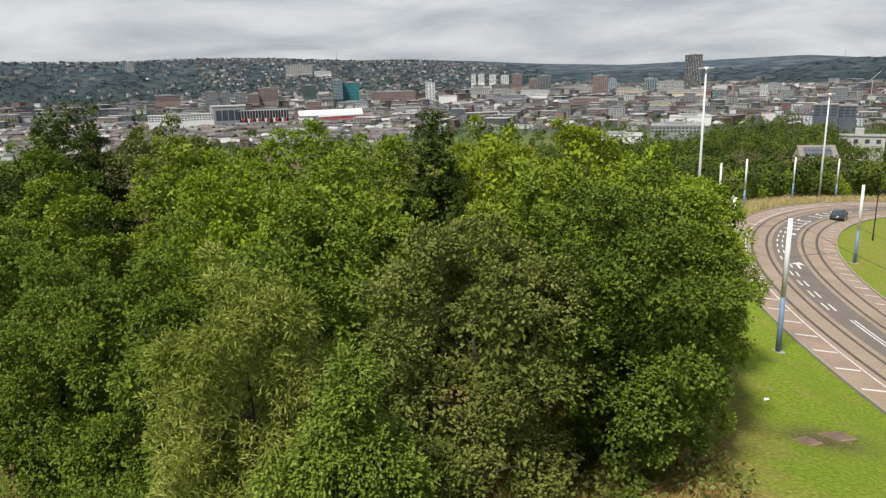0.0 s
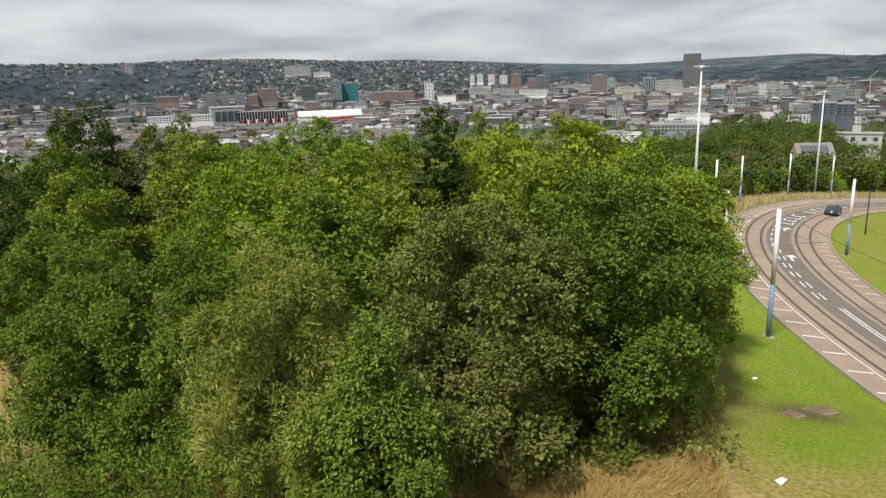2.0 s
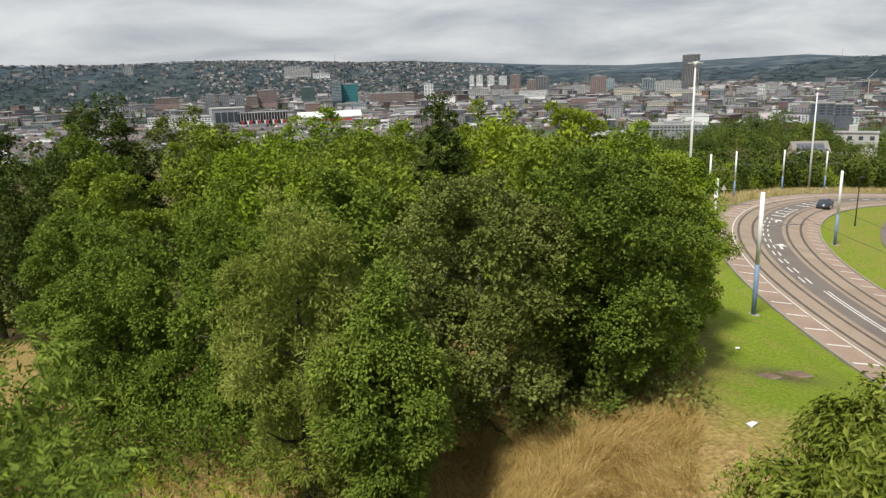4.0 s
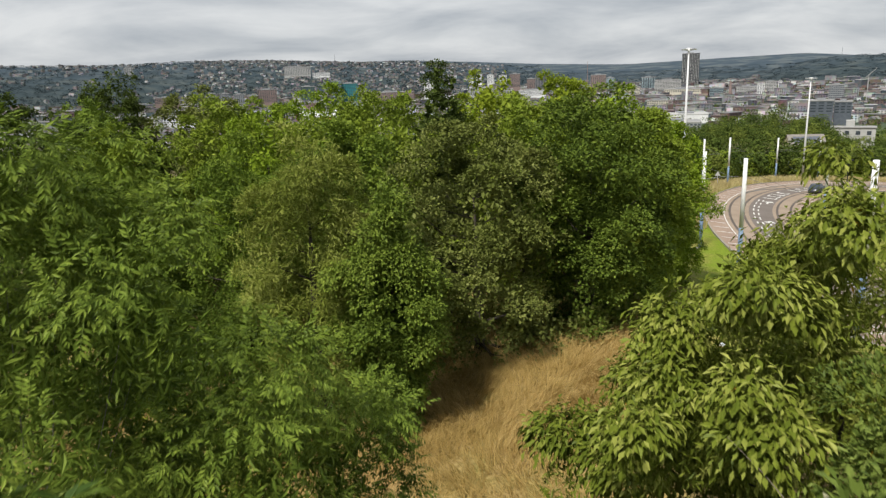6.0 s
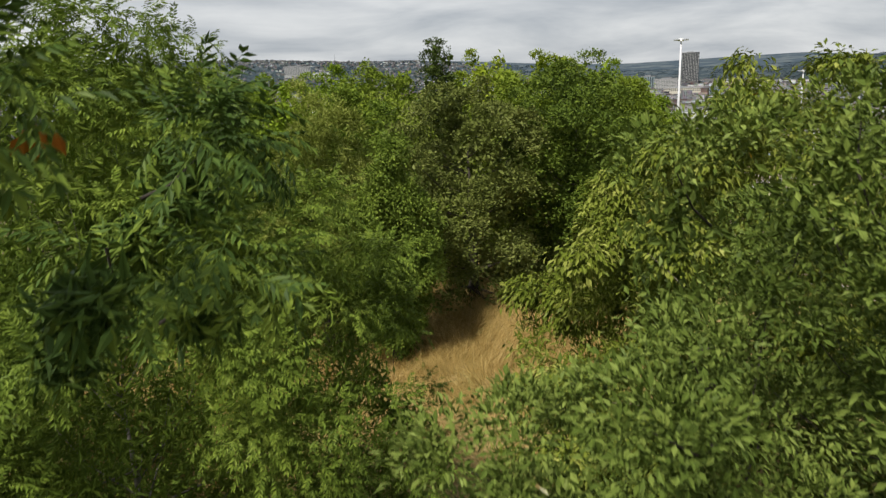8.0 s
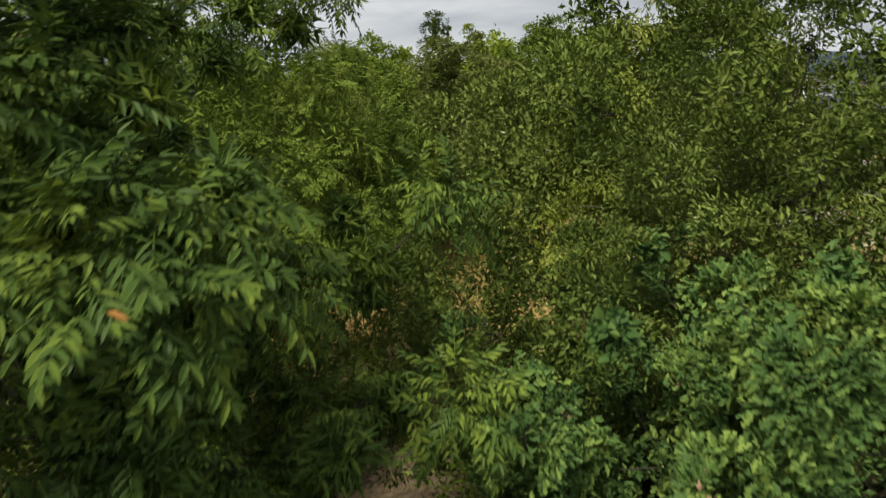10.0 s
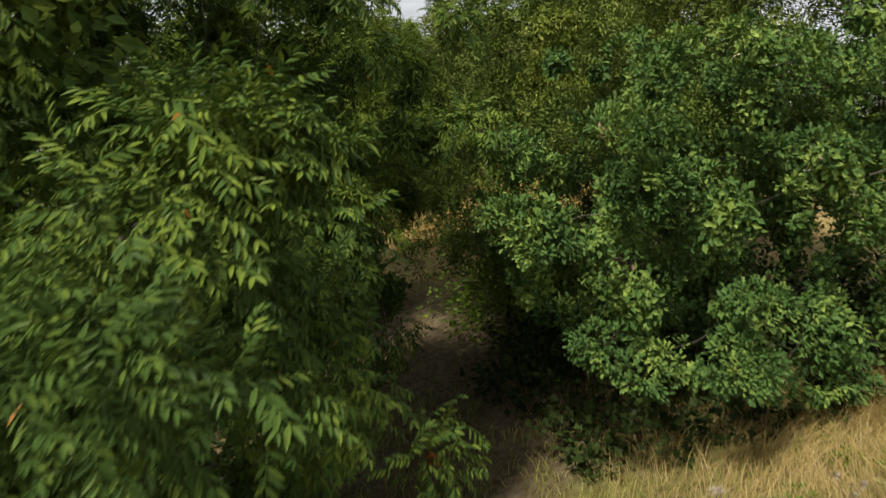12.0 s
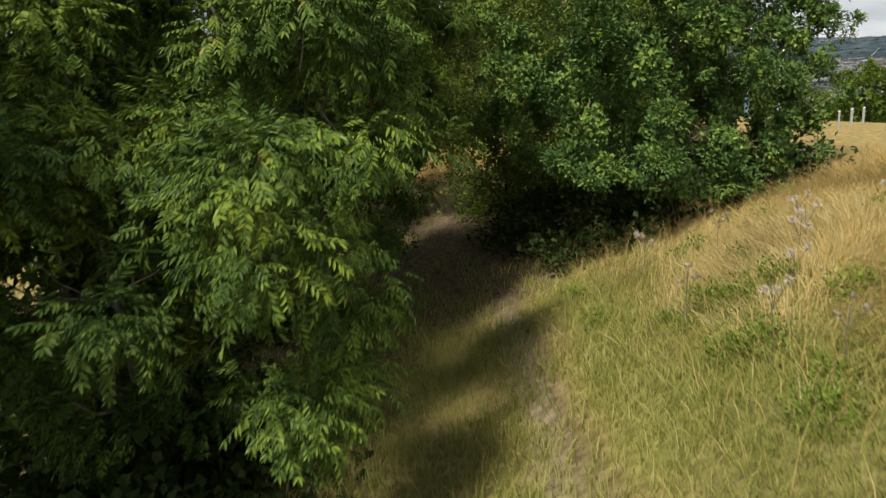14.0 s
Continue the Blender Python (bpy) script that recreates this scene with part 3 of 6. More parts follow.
def scatter(shape, pos, along, normal, size):
    """All leaves as one array of vertices and blocks of faces."""
    if shape in ("compound_full", "compound_light"):
        return merge([scatter(shape + str(k), pos[k::3], along[k::3], normal[k::3], size[k::3]) for k in range(3)])
    v, blocks = SHAPES[shape]
    L = unit(along)
    W = unit(np.cross(L, normal))
    N = np.cross(W, L)
    s = np.asarray(size)[:, None, None]
    verts = pos[:, None] + s * (v[None, :, 0:1] * W[:, None] + v[None, :, 1:2] * L[:, None] + v[None, :, 2:3] * N[:, None])
    off = np.arange(len(pos))[:, None, None] * len(v)
    return verts.reshape(-1, 3), [(b[None] + off).reshape(-1, b.shape[1]) for b in blocks]


def merge(sets):
    verts, blocks, o = [], {}, 0
    for v, bl in sets:
        for b in bl:
            blocks.setdefault(b.shape[1], []).append(b + o)
        verts.append(v)
        o += len(v)
    return np.vstack(verts), [np.vstack(b) for b in blocks.values()]


def crown_lobes(rng, r, z0, z1, count, rl, profile):
    """Overlapping clumps that make up a crown: centres and radii. profile: how the crown widens, as (height share, width share)."""
    hs = np.linspace(0, 1, 60)
    wd = np.interp(hs, [p[0] for p in profile], [p[1] for p in profile])
    share = np.cumsum(wd + 0.12)
    share = share / share[-1]
    s1, s2 = rng.uniform(0, 6.28, 2)
    out = []
    for k in range(count):
        h = float(np.interp((k + rng.uniform(-0.3, 1.3)) / count, share, hs))
        wide = float(np.interp(h, hs, wd))
        a = k * 2.39996 + rng.uniform(-0.4, 0.4)
        rad = rl * rng.uniform(0.6, 1.2) * (0.62 + 0.38 * wide)
        swell = 1 + 0.12 * math.sin(2 * a + s1) + 0.09 * math.sin(3 * a + 5 * h + s2)
        off = max(wide * swell * rng.uniform(0.84, 1.06) - rad / r * 0.8, 0.0)
        out.append((math.cos(a) * off * r, math.sin(a) * off * r, z0 + rad * 0.6 + h * (z1 - z0 - 1.55 * rad), rad))
    # fuller clumps along the axis close the crown from within
    for h in (0.2, 0.38, 0.56, 0.74, 0.88):
        rad = 0.6 * r * float(np.interp(h, hs, wd))
        out.append((rng.normal() * 0.1 * r, rng.normal() * 0.1 * r, z0 + h * (z1 - z0 - rad), rad))
    return np.array(out)


TALLER = np.array((1.0, 1.0, 1.12))


def shell(rng, lb, count, bury=0.15):
    """Points on the outer skin of the clumps, with the way that each one faces and its clump; none lies deep inside another clump."""
    m = count * (9 if count < 10000 else 5)
    own = rng.choice(len(lb), m, p=lb[:, 3] ** 2 / (lb[:, 3] ** 2).sum())
    u = unit(rng.normal(size=(m, 3)) + np.array((0, 0, 0.2)))
    p = lb[own, :3] + u * lb[own, 3:4] * TALLER
    free = np.ones(m, bool)
    for k, (cx, cy, cz, cr) in enumerate(lb):
        depth = cr - np.linalg.norm((p - (cx, cy, cz)) / TALLER, axis=1)
        free &= (depth < bury * cr) | (own == k)
    ok = np.nonzero(free)[0][:count]
    return p[ok], u[ok], own[ok]


def corridor(q):
    """True where the way through the hollow keeps the growth back."""
    mid, half = np.interp(q[:, 1], (-12, -9, -5, -2, 2, 7), (-0.3, -0.6, -0.95, -1.35, -1.3, -2.2)), np.interp(q[:, 1], (-9, -4), (0.55, 0.8))
    top = np.interp(q[:, 1], (-10, -8, -5, -0.3, 2, 8), (6.2, 5.7, 4.5, 3.4, 4.0, 5.0))
    return (np.abs(q[:, 0] - mid) < half) & (q[:, 2] < top) & (q[:, 1] > -11)


HANG = ((0, 0.3), (0.3, 0.75), (0.6, 1.0), (0.85, 0.8), (1, 0.45))
ROUND = ((0, 0.55), (0.2, 0.92), (0.45, 1.0), (0.7, 0.9), (0.88, 0.66), (1, 0.36))
TALL = ((0, 0.4), (0.25, 0.76), (0.5, 0.95), (0.75, 0.68), (0.92, 0.32), (1, 0.12))
SPIRE = ((0, 0.9), (0.5, 0.95), (0.75, 0.75), (0.92, 0.45), (1, 0.25))
SKIRT = ((0, 0.6), (0.25, 0.86), (0.55, 1.0), (0.8, 0.8), (0.93, 0.55), (1, 0.34))


def tree(x, y, z0, z1, r, mat, label, leaf="simple", leaf_size=0.16, sprays=2600, per=8, lobes=26, rl=1.1, profile=ROUND, droop=0.3, seed=1,
         name="tree", spread=0.28, core=900, extra=None, group="trees on the hillside", keep=None, wisps=0.0, trunk_r=None, plain="broad", facing=None, core_size=0.42, twigs=0, boughs=5.0, bough_r=0.5, stalks=0, dead=0, trunk_h=0.7, inner=0.86, hollow=-0.7, gap=2.6, deep=(0.3, 0.75), core_leaf="simple", bark=M_BARK, inset=0.0, over=9.0):
    """A tree: tapered trunk with limbs, and a crown of single leaves on short sprays gathered in clumps."""
    rng = np.random.default_rng(seed)
    base = ground_at(x, y)
    ob = empty(name, pose(x, y, base), label, "tree", group)
    lb = crown_lobes(rng, r, z0 - base, z1 - base, lobes, rl, profile)
    base_lobes = len(lb)
    if extra is not None:
        lb = np.vstack([lb, [(ex - x, ey - y, ez - base, er) for ex, ey, ez, er in extra]])
    # trunk and limbs
    bm = bmesh.new()
    H = z1 - base
    tr = trunk_r or 0.022 * H
    lean = rng.uniform(-0.25, 0.25, 2)
    spine = [Vector((lean[0] * t * t, lean[1] * t * t, -0.15 + (H * trunk_h) * t)) for t in (0, 0.02, 0.25, 0.5, 0.75, 1)]
    tube(bm, spine, [tr * 1.5, tr * 1.15, tr, tr * 0.75, tr * 0.45, tr * 0.1], 9)
    for cx, cy, cz, cr in lb[rng.permutation(base_lobes)[:min(base_lobes, 22)]]:
        t = min(max((cz - 0.45 * math.hypot(cx, cy)) / (H * trunk_h), 0.1), 0.95)
        s = Vector((lean[0] * t * t, lean[1] * t * t, -0.15 + H * trunk_h * t))
        e = Vector((cx, cy, cz + cr * 0.3))
        m = s.lerp(e, 0.55) + Vector((0, 0, -0.12 * (e - s).length))
        q = tr * (1.0 - 0.8 * t) * 0.42
        part("limb", tube(bmesh.new(), [s, m, e], [q, q * 0.6, q * 0.15], 6, False), bark, ob, "", True)
    # boughs: the crown's surface is broken into separate rounded sprays with dark gaps between them
    sp, ub, pb = shell(rng, lb, int(boughs * len(lb)))
    ph = rng.uniform(0, 6.28, 3)
    dip = np.sin(gap * sp[:, 0] + ph[0] + 1.4 * np.sin(0.6 * gap * sp[:, 2])) + np.sin(gap * sp[:, 1] + ph[1] + np.sin(0.7 * gap * sp[:, 0])) + np.sin(1.2 * gap * sp[:, 2] + ph[2])
    full = (dip > hollow) | (ub[:, 2] > 0.5) & (dip > hollow - over)
    full &= (ub[:, 1] < 0.55) | (rng.random(len(ub)) < 0.45)
    sp, ub, pb = sp[full], ub[full], pb[full]
    nb = len(pb)
    out = unit(np.c_[sp[:, :2], (sp[:, 2] - H * 0.5)[:, None] * 0.5] + 1e-6)
    ub = unit(ub + 0.35 * out + np.array((0, 0, 0.15)))
    rb = bough_r * rng.uniform(0.55, 1.35, nb)
    cb = sp + ub * (lb[pb, 3] * (wisps * rng.random(nb) ** 6 - 0.42 * rng.random(nb) ** 1.5) - 0.4 * rb)[:, None]
    for k in rng.permutation(nb)[:stalks]:
        s, e = Vector(lb[pb[k], :3] * np.array((0.9, 0.9, 1.0))), Vector(cb[k])
        part("branch", tube(bmesh.new(), (s, s.lerp(e, 0.5) - Vector((0, 0, 0.1 * (e - s).length)), e), [0.014, 0.009, 0.004], 5, False), M_BARK, ob, "", True)
    part("trunk", bm, bark, ob, "", True)
    # tufts on each bough, each a small dome of leaves at the end of a twig
    pick = rng.choice(nb, sprays, p=rb ** 2 / (rb ** 2).sum())
    u = unit(unit(rng.normal(size=(sprays, 3))) + 0.7 * ub[pick] + np.array((0, 0, 0.4)))
    p = cb[pick] + u * (rb[pick] * (1.0 - 0.35 * rng.random(sprays) ** 2))[:, None] * np.array((1, 1, 0.65))
    u = unit(u + 0.4 * ub[pick])
    if keep is not None:
        ok = keep(p + np.array((x, y, base)))
        p, u = p[ok], u[ok]
    n = len(p)
    twig = unit(u * 0.9 + rng.normal(size=(n, 3)) * 0.35 - np.array((0, 0, droop * 0.6)))
    tu, uu = np.repeat(twig, per, 0), np.repeat(u, per, 0)
    fan = unit(rng.normal(size=(n * per, 3)) + tu * 0.9 + np.array((0, 0, 0.35)))
    tuft = np.repeat(rng.uniform(0.6, 1.25, n), per)
    pos = np.repeat(p, per, 0) + fan * (spread * tuft * rng.random(n * per) ** 0.6)[:, None]
    along = fan * 0.8 + tu * 0.3 + rng.normal(size=(n * per, 3)) * 0.35 - np.array((0, 0, droop))
    nor = fan * 0.25 + uu * 0.35 + np.array((0, 0, 1.0)) + rng.normal(size=(n * per, 3)) * 0.3
    size = leaf_size * rng.uniform(0.65, 1.25, n * per)
    if facing is None:
        sets = [scatter(leaf, pos, along, nor, size)]
    else:                                          # plainer leaves on the far side of the crown
        a = (pos[:, 0] + x) * facing[0] + (pos[:, 1] + y) * facing[1] > facing[2]
        sets = [scatter(leaf, pos[a], along[a], nor[a], size[a]), scatter(plain, pos[~a], along[~a], nor[~a], size[~a])]
    # shaded inner foliage, coarser and sparser, near the limbs
    if core:
        pos, u, own = shell(rng, lb[:base_lobes] if inner < 0.86 else lb, core, 0.35)
        pos = pos - u * (inset + lb[own, 3] * rng.uniform(deep[0], deep[1], len(own)))[:, None]
        if keep is not None:
            ok = keep(pos + np.array((x, y, base)))
            pos, u = pos[ok], u[ok]
        core = len(pos)
        sets.append(scatter(core_leaf, pos, rng.normal(size=(core, 3)) - np.array((0, 0, droop)), u + rng.normal(size=(core, 3)) * 0.5, core_size * rng.uniform(0.7, 1.3, core)))
    for cx, cy, cz, cr in lb[rng.permutation(len(lb))[:twigs]]:
        d = unit(np.array((cx, cy, 0.5 * cr)) + rng.normal(size=3) * 0.5)
        s = np.array((cx, cy, cz)) + d * cr * 0.5
        e = s + d * (cr * 0.5 + rng.uniform(0.15, 0.5)) + np.array((0, 0, rng.uniform(-0.1, 0.25)))
        part("bare_twig", tube(bmesh.new(), [s, (s + e) / 2 + np.array((0, 0, 0.04)), e], [0.009, 0.006, 0.003], 5, False), M_TWIG, ob, "pale bare twig")
    for k in rng.integers(0, n, dead):
        m = 7 if leaf.startswith("compound") else 9
        q = p[k] + u[k] * 0.06 + rng.normal(size=(m, 3)) * np.array((0.035, 0.035, 0.05))
        al = rng.normal(size=(m, 3)) * 0.4 - np.array((0, 0, 1.0))
        v, f = scatter("simple", q, al, rng.normal(size=(m, 3)), (0.11 if m == 7 else 0.09) * rng.uniform(0.7, 1.2, m))
        g = new("withered_spray", mesh_from("withered_spray", v, f, M_WITHERED if m == 7 else M_PALEDEAD))
        tagged(g, kind="stuff")
        g.parent = ob
    v, f = merge(sets)
    c = new("crown", mesh_from("crown", v, f, mat))
    c.parent = ob
    return ob


def build_trees():
    clear = lambda q: ~corridor(q)
    # the clump in the middle of the meadow
    tree(-4.9, 15.4, 2.2, 12.5, 2.6, M_WILLOW, "yellowish willow with narrow pale leaves at the meadow edge", "lance", 0.172, 2196, 16, 46, 0.85, TALL, 0.2, 11, core=9000, wisps=0.5, boughs=3.6, bough_r=0.52, core_size=0.18, core_leaf="lance")
    tree(-2.2, 13.4, 2.8, 10.6, 1.6, M_ASHTOP, "small bright green ash growing in front of darker trees", "simple", 0.103, 3000, 17, 46, 0.6, TALL, 0.35, 12, core=4500, wisps=0.4, boughs=3.6, bough_r=0.52, core_size=0.22)
    tree(0.8, 18.8, 2.8, 12.3, 3.7, M_OLIVE, "broad olive brown alder with dense rounded crown", "broad", 0.112, 2787, 18, 56, 1.0, SKIRT, 0.1, 13, core=4500, boughs=3.6, bough_r=0.52, core_size=0.22)
    tree(5.5, 20.8, 3.4, 12.9, 3.9, M_SYC, "large dark green sycamore with a rounded dense crown", "broad", 0.116, 3041, 20, 64, 1.1, SKIRT, 0.25, 14, core=4500, spread=0.33, boughs=3.6, bough_r=0.52, core_size=0.22)
    tree(8.3, 24.8, 2.6, 12.3, 3.1, M_GREEN, "bright green sycamore on the verge beside the road", "broad", 0.116, 2700, 17, 46, 1.1, SKIRT, 0.25, 15, core=4500, spread=0.33, boughs=3.6, bough_r=0.52, core_size=0.22)
    tree(-0.4, 32.0, 2.0, 14.6, 2.0, M_DARK, "dark narrow tree standing above the others", "broad", 0.111, 1387, 20, 44, 0.75, SPIRE, 0.1, 16, core=4500, boughs=3.6, bough_r=0.52, core_size=0.32)
    tree(2.6, 36.0, 1.5, 14.2, 3.8, M_LIME, "yellow green lime tree in the middle of the wood", "broad", 0.118, 2035, 19, 44, 1.15, ROUND, 0.2, 17, core=4500, spread=0.34, boughs=3.6, bough_r=0.52, core_size=0.32)
    tree(6.8, 35.5, 1.5, 14.1, 3.3, M_LIME, "yellow green lime tree in the middle of the wood", "broad", 0.118, 2035, 19, 44, 1.15, ROUND, 0.2, 18, core=4500, spread=0.34, boughs=3.6, bough_r=0.52, core_size=0.32)
    tree(-4.4, 30.5, 1.5, 13.5, 4.0, M_GREEN, "green sycamore in the middle of the wood", "broad", 0.130, 2221, 19, 46, 1.15, ROUND, 0.2, 19, core=4500, spread=0.36, boughs=3.6, bough_r=0.52, core_size=0.32)
    tree(-9.6, 23.2, 1.0, 11.2, 3.5, M_MID, "green ash at the edge of the wood", "simple", 0.124, 2196, 22, 46, 1.0, SKIRT, 0.35, 20, core=4500, spread=0.33, boughs=3.6, bough_r=0.52, core_size=0.22)
    tree(-10.6, 33.0, 0.5, 12.8, 4.2, M_BRIGHT, "bright green maple inside the wood", "broad", 0.118, 2035, 19, 44, 1.2, ROUND, 0.2, 21, core=4500, spread=0.34, boughs=3.6, bough_r=0.52, core_size=0.32)
    tree(-15.2, 25.0, 0.4, 9.4, 3.5, M_MID, "green ash at the edge of the wood", "simple", 0.130, 1943, 22, 42, 1.05, SKIRT, 0.4, 22, core=4500, spread=0.33, boughs=3.6, bough_r=0.52, core_size=0.22)
    tree(-19.0, 31.0, -0.2, 10.2, 3.9, M_MID, "bright green ash at the edge of the wood", "simple", 0.130, 2035, 22, 42, 1.1, SKIRT, 0.4, 23, core=4500, spread=0.36, boughs=3.6, bough_r=0.52, core_size=0.32)
    tree(-27.7, 51.5, -1.0, 15.2, 4.6, M_DARK, "dark slender tree standing above the others", "broad", 0.157, 1803, 19, 40, 1.7, ROUND, 0.1, 24, core=4500, spread=0.4, boughs=3.6, bough_r=0.52, core_size=0.32)
    tree(-21.8, 52.5, -1.0, 13.6, 4.6, M_OLIVE, "olive green tree at the back of the wood", "broad", 0.164, 1573, 18, 38, 1.4, ROUND, 0.2, 25, core=4500, spread=0.42, boughs=3.6, bough_r=0.52, core_size=0.32)
    tree(-24.5, 38.0, -0.6, 12.6, 4.3, M_DARK, "dark green alder at the back of the wood", "broad", 0.144, 1850, 19, 42, 1.25, SKIRT, 0.2, 26, core=4500, spread=0.38, boughs=3.6, bough_r=0.52, core_size=0.32)
    tree(-32.0, 42.0, -1.0, 13.8, 5.2, M_DARK, "green sycamore at the back of the wood", "broad", 0.164, 1573, 18, 38, 1.4, ROUND, 0.2, 27, core=4500, spread=0.42, boughs=3.6, bough_r=0.52, core_size=0.32)
    tree(-15.6, 42.0, -0.6, 13.0, 4.8, M_GREEN, "green sycamore at the back of the wood", "broad", 0.157, 1666, 18, 42, 1.4, ROUND, 0.2, 28, core=4500, spread=0.42, boughs=3.6, bough_r=0.52, core_size=0.32)
    tree(-9.0, 45.0, -0.6, 13.6, 4.6, M_BRIGHT, "bright green maple at the back of the wood", "broad", 0.157, 1573, 18, 40, 1.4, ROUND, 0.2, 29, core=4500, spread=0.42, boughs=3.6, bough_r=0.52, core_size=0.32)
    tree(-3.6, 41.5, -0.6, 13.6, 4.2, M_GREEN, "green sycamore at the back of the wood", "broad", 0.151, 1666, 18, 40, 1.3, ROUND, 0.2, 30, core=4500, spread=0.4, boughs=3.6, bough_r=0.52, core_size=0.32)
    tree(11.9, 33.0, 0.4, 11.3, 3.2, M_BRIGHT, "bright green sycamore on the verge beside the road", "broad", 0.130, 1850, 19, 42, 1.2, SKIRT, 0.3, 31, core=4500, spread=0.36, boughs=3.6, bough_r=0.52, core_size=0.32)
    tree(3.8, 28.5, 2.0, 13.2, 4.0, M_GREEN, "green sycamore in the middle of the wood", "broad", 0.130, 2130, 19, 44, 1.2, ROUND, 0.2, 32, core=4500, spread=0.34, boughs=3.6, bough_r=0.52, core_size=0.32)
    tree(9.0, 30.0, 1.5, 12.9, 3.8, M_BRIGHT, "bright green maple inside the wood", "broad", 0.130, 1944, 19, 42, 1.2, ROUND, 0.2, 33, core=4500, spread=0.36, boughs=3.6, bough_r=0.52, core_size=0.32)
    tree(-4.6, 22.5, 1.5, 11.9, 3.4, M_MID, "green sycamore in the middle of the wood", "broad", 0.130, 1943, 19, 44, 1.1, ROUND, 0.2, 34, core=4500, spread=0.34, boughs=3.6, bough_r=0.52, core_size=0.22)
    tree(-21.0, 37.0, -0.5, 11.6, 4.0, M_GREEN, "green sycamore at the back of the wood", "broad", 0.149, 1700, 19, 42, 1.2, ROUND, 0.2, 35, core=4500, spread=0.38, boughs=3.6, bough_r=0.52, core_size=0.32)
    tree(-26.0, 45.0, -0.8, 12.8, 4.2, M_MID, "dark green alder at the back of the wood", "broad", 0.165, 1500, 19, 42, 1.3, ROUND, 0.2, 36, core=4500, spread=0.4, boughs=3.6, bough_r=0.52, core_size=0.32)
    tree(-12.2, 41.0, -0.5, 12.5, 4.0, M_GREEN, "green sycamore at the back of the wood", "broad", 0.150, 1500, 17, 40, 1.2, ROUND, 0.2, 37, core=4500, spread=0.38, boughs=3.6, bough_r=0.52, core_size=0.32)
    tree(-6.6, 37.0, 0.0, 12.7, 3.8, M_BRIGHT, "bright green maple inside the wood", "broad", 0.140, 1500, 17, 40, 1.2, ROUND, 0.2, 38, core=4500, spread=0.36, boughs=3.6, bough_r=0.52, core_size=0.32)
    tree(-17.6, 47.0, -0.8, 13.0, 4.2, M_OLIVE, "olive green tree at the back of the wood", "broad", 0.155, 1400, 17, 40, 1.3, ROUND, 0.2, 39, core=4500, spread=0.4, boughs=3.6, bough_r=0.52, core_size=0.32)
    tree(2.0, 40.5, -0.4, 13.3, 3.8, M_BRIGHT, "bright green maple at the back of the wood", "broad", 0.150, 1400, 17, 40, 1.2, ROUND, 0.2, 40, core=4500, spread=0.38, boughs=3.6, bough_r=0.52, core_size=0.32)
    # the trees that the flight backs away between
    tree(-5.2, -0.2, 3.4, 13.5, 3.2, M_ASHTOP, "tall ash with feathery drooping compound leaves", "compound_light", 0.27, 3200, 5, 62, 1.0, SKIRT, 0.4, 41, keep=clear, inner=0.95, core=34000, core_size=0.17, spread=0.30, wisps=0.3, boughs=2.2, bough_r=0.5, hollow=-0.3, gap=3.6, deep=(0.25, 0.85), core_leaf="lance", bark=M_ASHBARK, trunk_r=0.1, trunk_h=0.55,
         extra=((-2.8, 0.8, 8.2, 1.0), (-2.3, -1.5, 8.0, 1.0), (-2.3, 1.0, 7.0, 1.1), (-2.0, -0.6, 6.8, 1.0), (-4.2, 1.6, 12.2, 0.9), (-6.6, 1.2, 12.6, 0.9), (-3.4, -0.4, 11.0, 0.9), (-4.4, -2.2, 9.5, 1.1), (-5.4, -2.4, 11.0, 1.0), (-3.6, -2.0, 10.2, 0.8), (-6.4, -2.2, 9.0, 1.1), (-4.8, -2.4, 7.5, 1.1), (-2.1, 0.6, 9.2, 0.8), (-2.2, -0.6, 9.4, 0.7), (-1.8, 1.4, 8.6, 0.8), (-2.2, 2.2, 8.0, 0.9), (-1.7, 0.4, 7.6, 0.8), (-1.6, 0.0, 5.6, 1.0), (-1.9, 1.6, 5.4, 1.0), (-6.8, -1.2, 10.6, 1.1), (-6.0, -2.0, 6.2, 1.2), (-7.6, -0.6, 7.6, 1.2), (-1.5, 0.8, 6.6, 0.8), (-1.3, -0.6, 6.8, 0.8), (-7.6, 1.4, 9.6, 1.1), (-7.8, 2.2, 7.6, 1.2), (-2.6, 4.0, 6.4, 1.1), (-3.7, 4.0, 6.6, 1.2), (-3.2, 2.2, 7.6, 1.0), (-4.8, 4.6, 6.2, 1.2), (-1.6, 2.0, 6.2, 0.8), (-1.3, 3.2, 5.4, 0.8), (-5.0, -0.5, 10.6, 1.2), (-5.8, 0.6, 10.2, 1.2), (-4.4, 1.0, 10.0, 1.1), (-6.4, 0.0, 11.2, 1.0), (-5.6, -1.6, 9.8, 1.1), (-4.0, 4.2, 7.2, 1.0), (-4.8, 3.4, 7.7, 1.0)))
